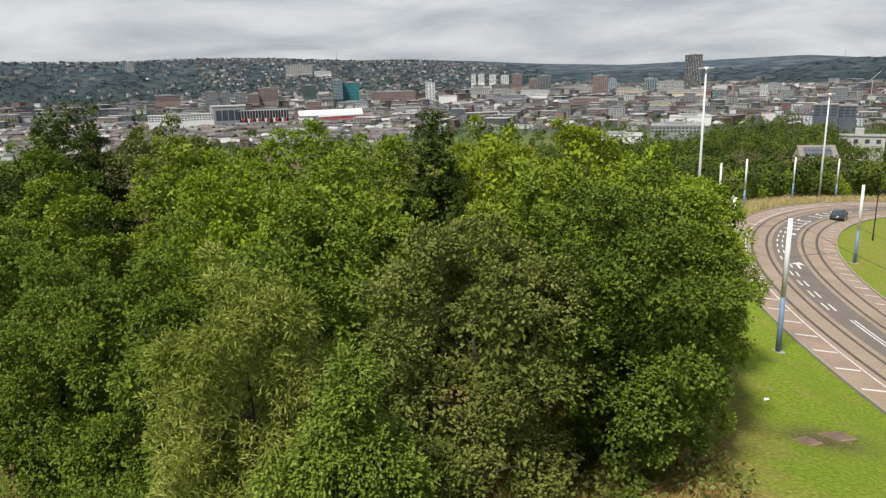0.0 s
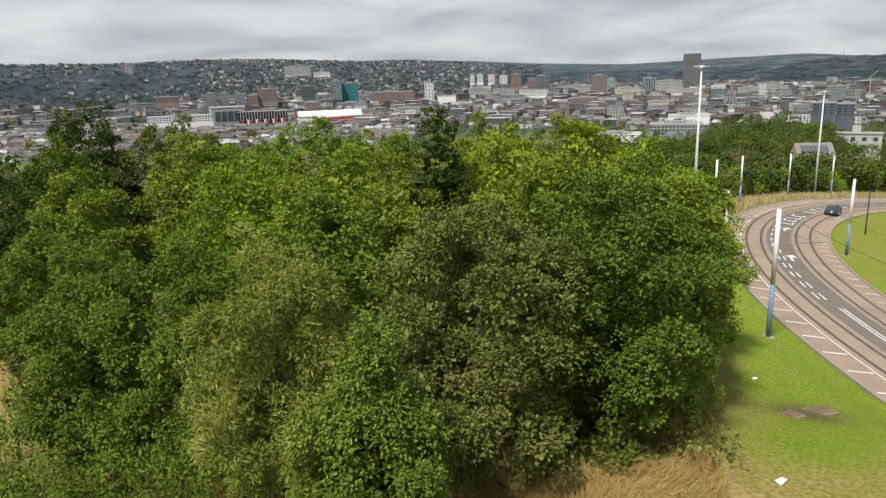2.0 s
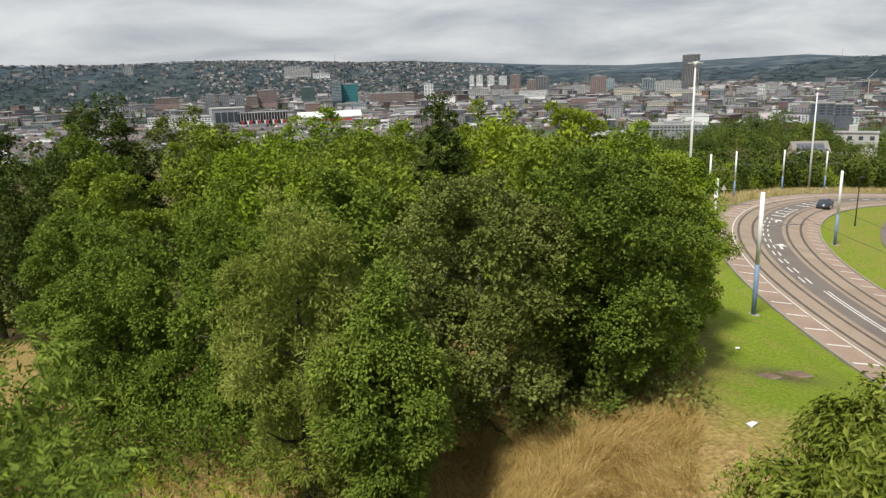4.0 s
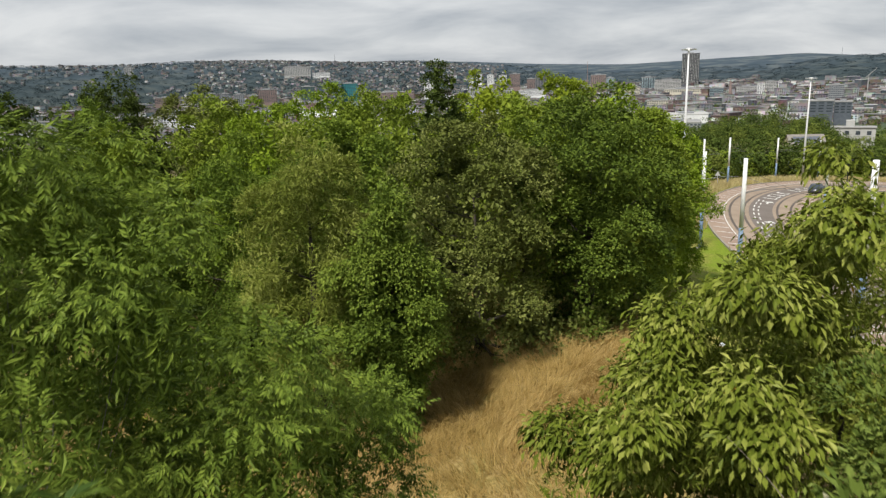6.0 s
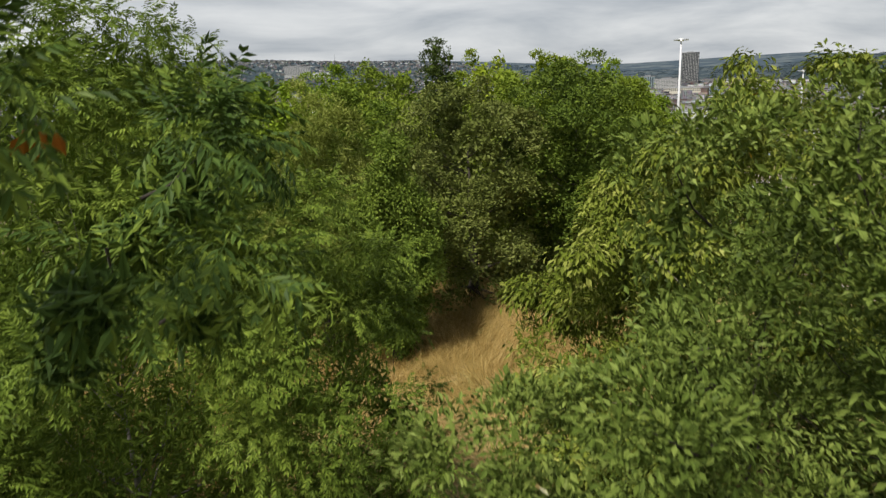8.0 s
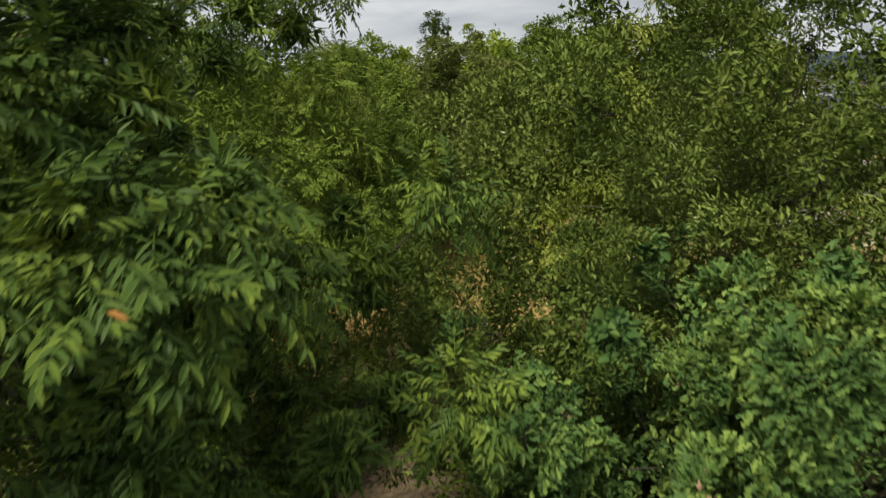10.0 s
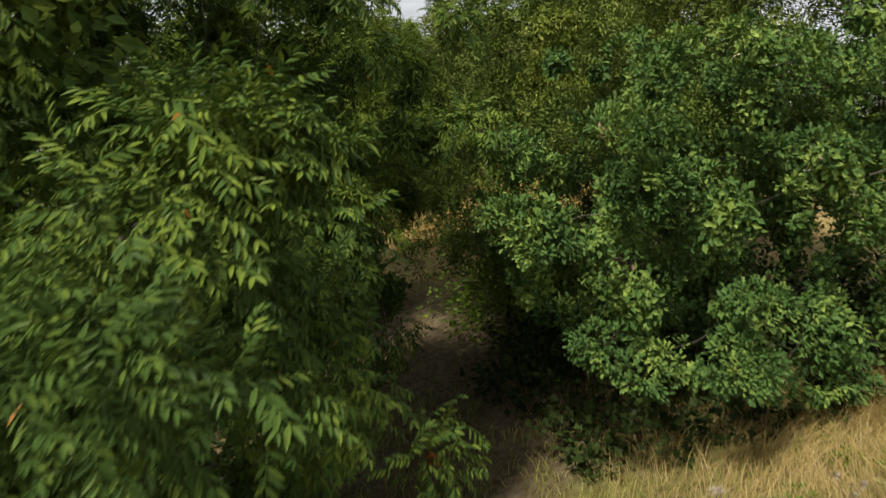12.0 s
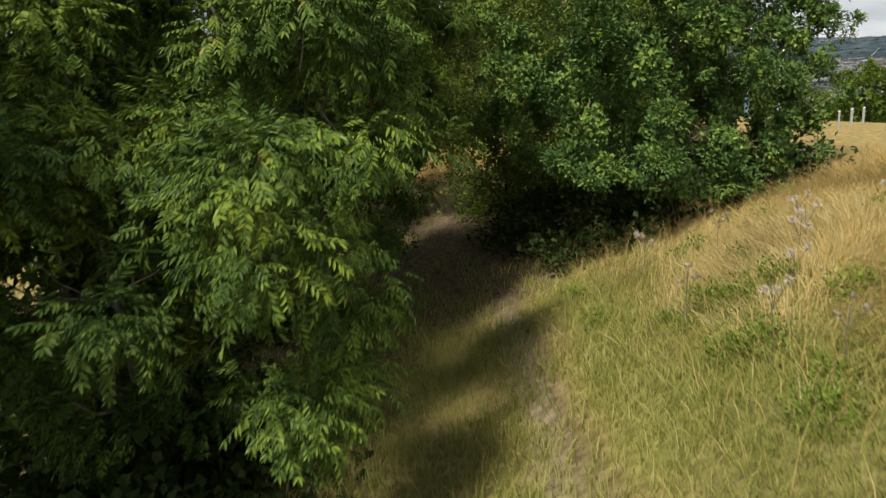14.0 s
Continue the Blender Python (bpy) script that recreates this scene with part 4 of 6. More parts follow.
    tree(5.7, 2.9, 4.2, 11.7, 3.3, M_CHERRY, "wild cherry with long drooping glossy leaves", "oval", 0.142, 4200, 16, 58, 0.95, ROUND, 0.95, 42, keep=clear, inner=0.95, core=34000, core_size=0.15, spread=0.26, wisps=0.35, boughs=2.4, bough_r=0.5, hollow=-0.8, gap=4.0, deep=(0.2, 0.8), core_leaf="lance", trunk_r=0.1,
         extra=((2.9, 1.8, 9.7, 0.8), (3.4, 1.2, 10.2, 0.8), (4.0, 2.2, 10.9, 0.8), (5.3, 2.7, 11.8, 0.6), (4.6, 1.4, 10.9, 0.9), (2.2, 1.0, 8.9, 0.9), (6.0, 2.0, 11.4, 0.8), (2.4, 2.6, 8.2, 0.9), (1.6, 0.4, 6.6, 1.0), (2.0, 1.4, 7.6, 0.8), (2.5, 3.2, 8.4, 0.8), (2.2, 0.2, 7.9, 0.8), (3.2, 0.6, 9.4, 0.8), (1.1, 1.2, 7.6, 0.7), (0.7, 0.4, 6.5, 0.75), (1.3, 2.4, 7.9, 0.7), (0.4, -0.6, 6.0, 0.7), (1.4, 0.0, 6.8, 0.9), (1.6, 1.2, 6.2, 1.0), (2.4, -0.2, 6.6, 1.0)))
    tree(4.5, -3.9, 5.0, 12.8, 3.4, M_SALLOW, "grey green sallow with pale undersides of leaves", "oval", 0.083, 5000, 21, 58, 0.85, ROUND, 0.1, 43, keep=clear, inner=0.95, core=42000, core_size=0.105, spread=0.2, twigs=8, wisps=0.3, boughs=3.4, bough_r=0.42, hollow=-1.2, over=0.8, gap=4.0, deep=(0.25, 0.85), inset=0.08, core_leaf="oval", stalks=120, trunk_r=0.1, trunk_h=0.6,
         extra=((-0.35, -5.9, 8.1, 0.5), (0.0, -5.8, 8.75, 0.5), (-0.6, -6.1, 7.6, 0.5), (0.3, -5.6, 7.9, 0.55), (-0.25, -5.4, 7.2, 0.6), (-0.7, -5.4, 8.0, 0.5), (0.35, -3.6, 7.0, 0.6), (0.5, -4.0, 7.9, 0.7), (0.4, -5.6, 9.2, 0.95), (0.2, -5.2, 8.2, 1.0), (-0.5, -6.2, 7.6, 0.9), (0.8, -6.4, 7.4, 1.0), (1.2, -5.8, 9.8, 0.7), (2.7, -2.5, 5.2, 1.0), (1.5, -3.0, 5.2, 1.0), (3.9, -2.6, 5.4, 1.1), (5.2, -2.8, 5.6, 1.1), (2.2, -2.0, 6.4, 1.0), (-0.5, -3.0, 5.8, 0.7), (-0.9, -1.5, 5.6, 0.8), (0.2, -2.2, 5.6, 0.8), (0.2, -4.0, 4.8, 0.8), (0.9, -3.4, 4.8, 0.8), (-0.6, -4.0, 4.9, 0.7), (1.7, -4.2, 10.3, 0.8), (1.4, -5.0, 9.9, 0.7), (3.6, -4.4, 11.5, 1.0), (4.6, -5.0, 11.7, 1.0), (5.4, -4.4, 11.3, 1.0), (1.6, -4.2, 11.0, 0.8), (2.6, -4.7, 11.5, 0.9), (5.8, -5.0, 11.2, 1.0), (6.7, -4.5, 10.6, 1.0), (6.9, -4.0, 9.2, 1.1), (6.4, -5.6, 9.4, 0.9), (4.2, -6.0, 10.2, 0.9), (5.4, -6.0, 9.6, 0.9), (2.8, -5.8, 10.0, 0.9)))
    tree(2.9, -6.4, 3.9, 9.0, 3.1, M_OAK, "young oak with lobed leaves reaching down to the grass", "lobed", 0.080, 2900, 17, 36, 0.85, SKIRT, 0.1, 44, keep=clear, plain="broad", facing=(0.0, -1.0, 3.6), inner=0.95, core=60000, core_size=0.11, spread=0.125, twigs=10, wisps=0.25, boughs=2.4, bough_r=0.34, hollow=-0.4, over=0.5, gap=4.4, deep=(0.3, 0.95), inset=0.2, stalks=160, dead=5, trunk_r=0.075, trunk_h=0.35,
         extra=((5.7, -7.4, 8.4, 0.7), (5.9, -7.6, 7.7, 0.7), (5.8, -7.9, 6.9, 0.75), (5.7, -8.2, 6.1, 0.7), (5.2, -8.2, 7.2, 0.8), (5.0, -8.0, 8.2, 0.8), (4.8, -8.8, 6.4, 0.8), (0.73, -8.7, 8.5, 0.45), (0.4, -9.2, 6.6, 0.5), (1.0, -9.6, 6.4, 0.5), (2.3, -9.5, 6.5, 0.55), (2.1, -8.9, 7.6, 0.5), (-0.1, -8.5, 7.6, 0.4), (2.6, -9.5, 5.6, 0.5), (2.2, -9.6, 4.7, 0.4), (4.0, -8.9, 5.4, 0.5), (0.6, -8.9, 6.5, 0.8), (0.4, -8.4, 5.6, 0.7), (1.6, -9.3, 5.6, 0.8), (2.7, -9.6, 5.3, 0.8), (3.9, -9.4, 5.0, 0.9), (5.1, -8.8, 4.9, 0.9), (0.3, -7.2, 7.2, 0.9), (1.4, -9.2, 7.0, 0.7), (2.6, -9.5, 6.7, 0.75), (3.9, -9.3, 7.1, 0.8), (1.9, -8.8, 8.2, 0.8), (3.2, -8.7, 8.4, 0.8), (4.6, -8.2, 8.0, 0.8), (2.4, -9.3, 4.6, 0.5), (4.4, -9.0, 4.6, 0.5), (0.6, -6.6, 5.4, 0.9), (0.1, -6.0, 5.7, 0.8), (1.2, -7.6, 4.7, 0.7), (5.6, -7.2, 6.5, 0.9), (5.4, -6.5, 8.0, 0.9), (5.9, -6.2, 5.2, 0.9), (5.2, -7.4, 8.8, 0.7), (6.4, -6.6, 5.8, 0.9), (6.3, -6.4, 7.0, 0.9), (5.6, -8.0, 5.4, 0.8), (6.7, -7.0, 6.4, 0.8), (6.6, -7.2, 5.4, 0.8), (6.3, -7.2, 7.6, 0.8), (6.9, -6.6, 7.3, 0.8), (5.2, -7.6, 6.2, 0.9), (6.2, -6.8, 6.0, 0.9), (4.8, -7.8, 7.2, 0.8), (5.8, -6.4, 6.9, 0.9)))
    # the last two clumps sit above the view, added to shade what is below
    tree(-3.6, -7.8, 3.2, 12.4, 2.6, M_ASH, "ash with feathery drooping compound leaves beside the path", "compound_full", 0.33, 2000, 5, 46, 0.75, SKIRT, 0.45, 45, plain="compound_light", facing=(0.7, -0.7, 4.0), keep=lambda q: ~corridor(q) & ~((q[:, 1] < -8.5) & (q[:, 0] < -2.4) & (q[:, 2] < 9.6) & (np.sin(q[:, 0] * 5.1 + q[:, 2] * 3.7) < 0.75)), inner=0.9, core=46000, core_size=0.17, spread=0.28, wisps=0.3, boughs=1.7, bough_r=0.45, hollow=-0.2, gap=3.4, deep=(0.3, 0.95), inset=0.3, core_leaf="lance", bark=M_ASHBARK, stalks=150, dead=4, trunk_r=0.1, trunk_h=0.6,
         extra=((-1.7, -10.1, 7.3, 0.5), (-1.8, -10.1, 6.7, 0.5), (-2.0, -10.1, 6.1, 0.5), (-1.6, -9.8, 6.3, 0.45), (-1.2, -6.5, 8.2, 0.5), (-1.5, -6.0, 8.9, 0.6), (-4.3, -8.2, 10.5, 0.9), (-3.6, -8.6, 10.8, 0.7), (-3.4, -6.9, 11.0, 0.8), (-5.2, -8.8, 10.6, 1.1), (-5.8, -8.0, 9.6, 1.1), (-4.8, -9.4, 11.6, 1.0), (-1.6, -10.2, 7.9, 0.45), (-2.2, -9.5, 8.1, 0.5), (-1.6, -9.5, 9.8, 0.45), (-1.1, -7.2, 8.6, 0.8), (-0.9, -7.8, 7.6, 0.8), (-1.8, -8.6, 6.4, 0.7), (-1.2, -9.0, 7.8, 0.7), (-2.0, -6.7, 11.3, 0.6), (-2.5, -7.2, 11.7, 0.6), (-1.9, -9.7, 9.5, 0.55), (-1.6, -9.2, 9.6, 0.6), (-2.4, -9.4, 10.1, 0.55), (-2.1, -5.2, 11.6, 0.5), (-2.6, -4.8, 11.2, 0.6), (-1.9, -5.7, 10.9, 0.5), (-2.8, -5.6, 10.6, 0.6), (-1.7, -6.2, 4.9, 0.9), (-2.6, -5.4, 5.4, 1.1), (-1.4, -5.6, 6.4, 0.9), (-3.2, -5.4, 7.0, 1.1), (-3.9, -9.6, 13.2, 1.1), (-4.6, -9.0, 13.4, 1.2)))
    tree(-5.0, -13.7, 1.9, 8.5, 2.6, M_ASH, "tall ash with feathery drooping leaves hanging over the path", "compound_full", 0.27, 2100, 5, 40, 0.7, HANG, 0.45, 46, keep=clear, plain="compound_light", facing=(0.8, -0.6, 5.6), inner=0.76, core=40000, core_size=0.17, spread=0.30, wisps=0.35, boughs=1.7, bough_r=0.40, hollow=0.15, gap=3.4, deep=(0.35, 0.95), inset=0.3, core_leaf="lance", bark=M_ASHBARK, stalks=150, dead=6, trunk_r=0.1, trunk_h=0.6,
         extra=((-4.0, -16.9, 4.6, 0.6), (-3.9, -16.7, 3.7, 0.5), (-2.85, -16.7, 4.15, 0.4), (-1.45, -13.45, 7.65, 0.5), (-2.15, -13.8, 7.65, 0.6), (-1.75, -14.0, 6.9, 0.5), (-2.6, -15.0, 7.05, 0.5), (-1.3, -12.95, 5.9, 0.4), (-1.4, -12.5, 4.95, 0.4), (-2.5, -13.7, 8.05, 0.5), (-1.8, -12.9, 6.5, 0.45), (-3.3, -13.8, 7.6, 0.7), (-2.4, -13.7, 4.9, 0.6), (-2.7, -14.2, 5.3, 0.6), (-3.0, -15.2, 3.8, 0.5), (-2.1, -15.2, 5.7, 0.45), (-2.1, -16.3, 5.9, 0.45), (-2.0, -15.2, 6.8, 0.6), (-1.6, -14.2, 6.8, 0.6), (-1.9, -14.8, 6.4, 0.55), (-2.4, -15.7, 6.6, 0.6), (-1.7, -13.6, 6.5, 0.55), (-2.7, -14.9, 6.9, 0.7), (-3.2, -15.8, 6.6, 0.7), (-1.4, -12.7, 5.0, 0.4), (-1.8, -13.0, 4.5, 0.4), (-1.9, -15.6, 4.9, 0.45), (-2.2, -16.6, 5.6, 0.5), (-2.2, -15.9, 3.5, 0.4), (-2.4, -14.2, 5.6, 0.5), (-3.8, -16.0, 5.0, 0.8), (-2.6, -12.9, 5.7, 0.6), (-2.3, -12.3, 6.6, 0.6), (-2.2, -11.7, 6.2, 0.6), (-2.2, -16.2, 4.9, 0.6), (-2.8, -16.3, 3.9, 0.5), (-3.3, -16.4, 6.2, 0.65)))
    # first and third are added to shade the ashes; the third stays unseen
    for k, (x, y, h) in enumerate(((-6.4, -12.0, 17.5), (-10.5, -4.0, 12.4), (-7.7, -18.5, 13.2), (-12.5, 4.5, 11.0), (-13.5, -9.0, 13.0))):
        near = k in (0, 2)
        tree(x, y, 1.2, h, (3.4, 3.4, 2.8, 3.4, 3.4)[k], M_ASH if near else M_MID, "green ash among the undergrowth", "compound_light" if near else "simple", 0.3 if near else 0.17, 1300, 5 if near else 13,
             42, 1.15, SKIRT, 0.35, 60 + k, core=(22000, 1600, 7000, 1600, 1600)[k], core_size=0.22 if near else 0.42, spread=0.34)
    tree(22.5, 17.5, 1.4, 5.8, 2.3, M_SYC, "low rounded hawthorn beside the field edge", "simple", 0.15, 900, 14, 26, 0.8, ROUND, 0.2, 70, core=500, spread=0.3)


build_trees()


# ---------------------------------------------------------------- tram poles and lamp masts
def tram_pole(x, y, height=7.8):
    base = ground_at(x, y)
    ob = empty("tram_pole", pose(x, y, base), "white overhead line pole with blue grey lower half", "pole", "poles along the tramway")
    part("lower_tube", tube(bmesh.new(), [(0, 0, -0.1), (0, 0, 3.3)], [0.155, 0.14], 14), M_BLUE, ob, "blue grey painted lower half", True)
    part("upper_tube", tube(bmesh.new(), [(0, 0, 3.3), (0, 0, height)], [0.138, 0.125], 14), M_WHITE, ob, "", True)
    part("base_plate", box(bmesh.new(), -0.3, 0.3, -0.3, 0.3, -0.05, 0.05, 0.015), M_KERB, ob, "concrete foot")
    arm = Vector((RING.x - x, RING.y - y, 0)).normalized() * (2.6 if math.hypot(RING.x - x, RING.y - y) > 104 else -2.6)
    part("bracket_arm", tube(bmesh.new(), [(0, 0, 5.6), (arm.x * 0.5, arm.y * 0.5, 5.78), (arm.x, arm.y, 5.8)], [0.028, 0.024, 0.02], 6), M_ARM, ob, "", True)
    part("stay", tube(bmesh.new(), [(0, 0, 6.6), (arm.x * 0.8, arm.y * 0.8, 5.82)], [0.01, 0.01], 5), M_ARM, ob)
    return ob


for px, py in ((18.8, 37.2), (20.2, 47.9), (17.45, 21.7), (36.1, 90.7), (44.2, 101.7), (59.5, 118.0), (70.7, 124.6), (40.1, 66.1)):
    tram_pole(px, py)


def lamp_mast(x, y, top):
    base = ground_at(x, y)
    h = top - base
    ob = empty("lamp_mast", pose(x, y, base), "tall galvanised lighting mast with a ring of floodlights", "street lamp", "tall lighting masts")
    part("mast", tube(bmesh.new(), [(0, 0, -0.1), (0, 0, h * 0.5), (0, 0, h)], [0.22, 0.16, 0.1], 12), M_MAST, ob, "", True)
    part("head_ring", tube(bmesh.new(), [(0, 0, h - 0.1), (0, 0, h + 0.25)], [0.4, 0.32], 12), M_WHITE, ob)
    for k in range(4):
        a = k * math.pi / 2 + 0.4
        bm = box(bmesh.new(), 0.35, 1.15, -0.22, 0.22, h - 0.02, h + 0.16, 0.03)
        bm.transform(Matrix.Rotation(a, 4, "Z"))
        part("floodlight", bm, M_GALV, ob)
    return ob


lamp_mast(32.4, 88.2, 16.0)
lamp_mast(69.0, 127.0, 11.0)


# ---------------------------------------------------------------- the city in the valley
def mixed(name, colours, rough=0.8):
    """Each loose piece takes one of a few colours."""
    m = bpy.data.materials.new(name)
    m.use_nodes = True
    nt = m.node_tree
    bsdf = nt.nodes["Principled BSDF"]
    bsdf.inputs["Roughness"].default_value = rough
    bsdf.inputs["Specular IOR Level"].default_value = 0.2
    g, r = nt.nodes.new("ShaderNodeNewGeometry"), nt.nodes.new("ShaderNodeValToRGB")
    r.color_ramp.interpolation = "CONSTANT"
    e = r.color_ramp.elements
    e[0].color = (*colours[0], 1)
    e[1].position, e[1].color = 1 / len(colours), (*colours[1], 1)
    for k, c in enumerate(colours[2:], 2):
        e.new(k / len(colours)).color = (*c, 1)
    nt.links.new(g.outputs["Random Per Island"], r.inputs[0])
    n, tc, mx = nt.nodes.new("ShaderNodeTexNoise"), nt.nodes.new("ShaderNodeTexCoord"), nt.nodes.new("ShaderNodeMix")
    mx.data_type, mx.blend_type = "RGBA", "MULTIPLY"
    n.inputs["Scale"].default_value = 0.12
    nt.links.new(tc.outputs["Object"], n.inputs["Vector"])
    mx.inputs["Factor"].default_value = 0.6
    nt.links.new(r.outputs[0], mx.inputs["A"])
    nt.links.new(n.outputs["Color"], mx.inputs["B"])
    nt.links.new(mx.outputs["Result"], bsdf.inputs["Base Color"])
    return m


M_PALE = material("pale_concrete", (0.36, 0.36, 0.35), (0.50, 0.50, 0.48), 0.85, 0.4, 0.05)
M_OFFWHITE = material("white_render", (0.62, 0.63, 0.63), (0.78, 0.78, 0.77), 0.8, 0.4, 0.05)
M_CREAM = material("cream_render", (0.48, 0.45, 0.36), (0.62, 0.58, 0.48), 0.8, 0.4, 0.05)
M_GREYB = material("grey_cladding", (0.20, 0.215, 0.23), (0.32, 0.33, 0.34), 0.7, 0.4, 0.05)
M_BRICKA = material("red_brick", (0.26, 0.165, 0.145), (0.35, 0.24, 0.21), 0.85, 0.5, 0.05)
M_BRICKB = material("brown_brick", (0.21, 0.155, 0.14), (0.29, 0.22, 0.20), 0.85, 0.5, 0.05)
M_DARKGLASS = material("dark_glazing", (0.035, 0.045, 0.055), (0.08, 0.095, 0.11), 0.25, 0.3, 0.05)
M_TEAL = material("teal_cladding", (0.015, 0.16, 0.18), (0.04, 0.26, 0.28), 0.4, 0.3, 0.05)
M_GLASSY = material("pale_glazing", (0.24, 0.33, 0.36), (0.38, 0.46, 0.48), 0.3, 0.3, 0.05)
M_DARKGREEN = material("dark_green_cladding", (0.05, 0.09, 0.085), (0.09, 0.14, 0.13), 0.6, 0.3, 0.05)
M_SLATE = material("blue_grey_cladding", (0.07, 0.085, 0.11), (0.13, 0.145, 0.17), 0.5, 0.3, 0.05)
M_FRAME = material("grey_glazing", (0.12, 0.125, 0.13), (0.2, 0.2, 0.2), 0.4, 0.3, 0.05)
M_STRIPE = material("tower_cladding", (0.035, 0.04, 0.045), (0.065, 0.07, 0.075), 0.45, 0.3, 0.05)
M_ROOFGREY = material("flat_roof", (0.22, 0.22, 0.22), (0.36, 0.36, 0.35), 0.9, 0.3, 0.04)
M_REDPAINT = material("red_panels", (0.42, 0.03, 0.035), (0.58, 0.06, 0.06), 0.5, 0.3, 0.05)
M_BLACK = material("black_panels", (0.012, 0.012, 0.016), (0.03, 0.03, 0.035), 0.5, 0.3, 0.05)


def block(name, x, y, z0, z1, w, d, yaw, mat, label, floors, bays):
    """A city building: walls, parapet roof, plant room, bands of windows floor by floor on the two long sides."""
    ob = empty(name, pose(x, y, z0, 0, 0, yaw), label, "building", "buildings of the city")
    h = z1 - z0
    part("wall", box(bmesh.new(), -w / 2, w / 2, -d / 2, d / 2, 0, h), mat, ob)
    part("roof", box(bmesh.new(), -w / 2 - 0.4, w / 2 + 0.4, -d / 2 - 0.4, d / 2 + 0.4, h - 0.9, h + 0.3, 0.15), M_ROOFGREY if mat is not M_OFFWHITE else M_PALE, ob)
    part("plant_room", box(bmesh.new(), -w * 0.22, w * 0.16, -d * 0.2, d * 0.25, h + 0.25, h + 2.6), M_GREYB, ob)
    if floors < 2:
        return ob
    glass = M_DARKGLASS if mat is not M_DARKGLASS else M_GLASSY
    used = min(h - 1.5, floors * 3.4)
    fh = used / floors
    if name == "skyscraper":                       # pale strips rising between dark glazing, unevenly broken
        rng = random.Random(5)
        for k in range(bays):
            xx = -w / 2 + w * (k + 0.5) / bays
            z = h * 0.12
            while z < h - 3:
                run = rng.uniform(3, 9)
                part("pale_strip", box(bmesh.new(), xx - w / bays * 0.14, xx + w / bays * 0.14, -d / 2 - 0.5, -d / 2 + 0.1, z, min(z + run, h - 1)), M_PALE, ob)
                z += run + rng.uniform(1, 4)
        return ob
    bw = w / bays
    bm = bmesh.new()
    for f in range(floors):
        zz = h - 1.2 - (f + 1) * fh + fh * 0.3
        for k in range(bays):
            xx = -w / 2 + bw * (k + 0.5)
            box(bm, xx - bw * 0.33, xx + bw * 0.33, -d / 2 - 0.15, -d / 2 + 0.1, zz, zz + fh * 0.5)
    tagged(part("glazing", bm, glass, ob), kind="stuff")
    return ob


block("tower_block", -1300, 2979, 62.3, 99.5, 32.2, 25, 24, M_PALE, "pale concrete tower block on the wooded hillside", 12, 4)
block("college_building", -471, 1265, -66.5, -38.7, 110.0, 30, 20, M_OFFWHITE, "long white low building with rows of windows", 3, 22)
block("brick_mill", -688, 1771, -47.0, -12.8, 56.4, 40, 21, M_BRICKB, "red brick mill with a flat roof", 4, 14)
block("tower_block", -543, 1664, -53.0, -6.0, 22.6, 22, 18, M_GREYB, "grey tower block with pale stair strip", 14, 5)
block("tower_block", -517, 1682, -52.6, -7.1, 21.7, 22, 17, M_GREYB, "grey tower block with pale stair strip", 14, 5)
block("tower_block", -487, 1702, -52.2, -9.6, 23.4, 22, 16, M_GREYB, "grey tower block with pale stair strip", 14, 5)
block("apartment_block", -442, 1796, -49.0, -1.8, 47.0, 25, 14, M_BRICKB, "brown brick apartment block", 9, 9)
block("apartment_block", -476, 1777, -49.4, -15.7, 28.6, 25, 15, M_BRICKB, "brown brick apartment block", 6, 6)
block("slab_block", -590, 2941, 16.5, 75.8, 106.6, 22, 11, M_PALE, "broad pale slab block on the hillside", 10, 16)
block("hospital", -488, 2909, 18.4, 48.3, 67.9, 30, 10, M_OFFWHITE, "white hospital building on the hillside", 4, 9)
block("office_tower", -249, 1682, -55.0, 14.5, 22.4, 20, 8, M_DARKGLASS, "dark glass residential tower", 13, 6)
block("office_tower", -222, 1706, -54.2, 7.1, 40.2, 20, 7, M_TEAL, "teal clad residential tower", 12, 9)
block("office_block", -215, 1676, -60.3, -37.0, 68.9, 20, 7, M_GLASSY, "pale glazed office block with a flat roof", 5, 16)
block("apartment_block", -352, 1867, -47.0, 1.9, 36.3, 20, 11, M_DARKGREEN, "dark green clad apartment block", 8, 7)
block("apartment_block", -288, 1574, -59.0, -31.5, 33.3, 20, 10, M_BRICKA, "red brick apartment block", 6, 8)
block("hotel", -126, 1796, -59.9, -18.4, 109.5, 28, 4, M_BRICKB, "long red brown brick hotel with many windows", 8, 22)
block("tower_block", -33, 1800, -51.0, 1.3, 22.8, 20, 1, M_OFFWHITE, "slim white tower with blank side", 13, 3)
block("store", 10, 1700, -62.0, -30.5, 43.2, 40, -0, M_OFFWHITE, "white windowless box building", 1, 4)
block("store", 47, 1649, -63.3, -44.2, 52.5, 40, -2, M_OFFWHITE, "white windowless box building", 1, 5)
block("office_block", 98, 1897, -47.0, -17.6, 55.6, 25, -3, M_PALE, "cream office block with ribbon windows", 5, 10)
block("office_block", 162, 1893, -48.1, -22.1, 58.3, 25, -5, M_PALE, "pale office block with ribbon windows", 5, 12)
block("tower_block", 115, 2698, -33.2, 18.7, 17.0, 18, -2, M_OFFWHITE, "small white tower block far off", 9, 3)
block("tower_block", 144, 2696, -30.0, 20.0, 23.4, 18, -3, M_OFFWHITE, "small white tower block far off", 9, 4)
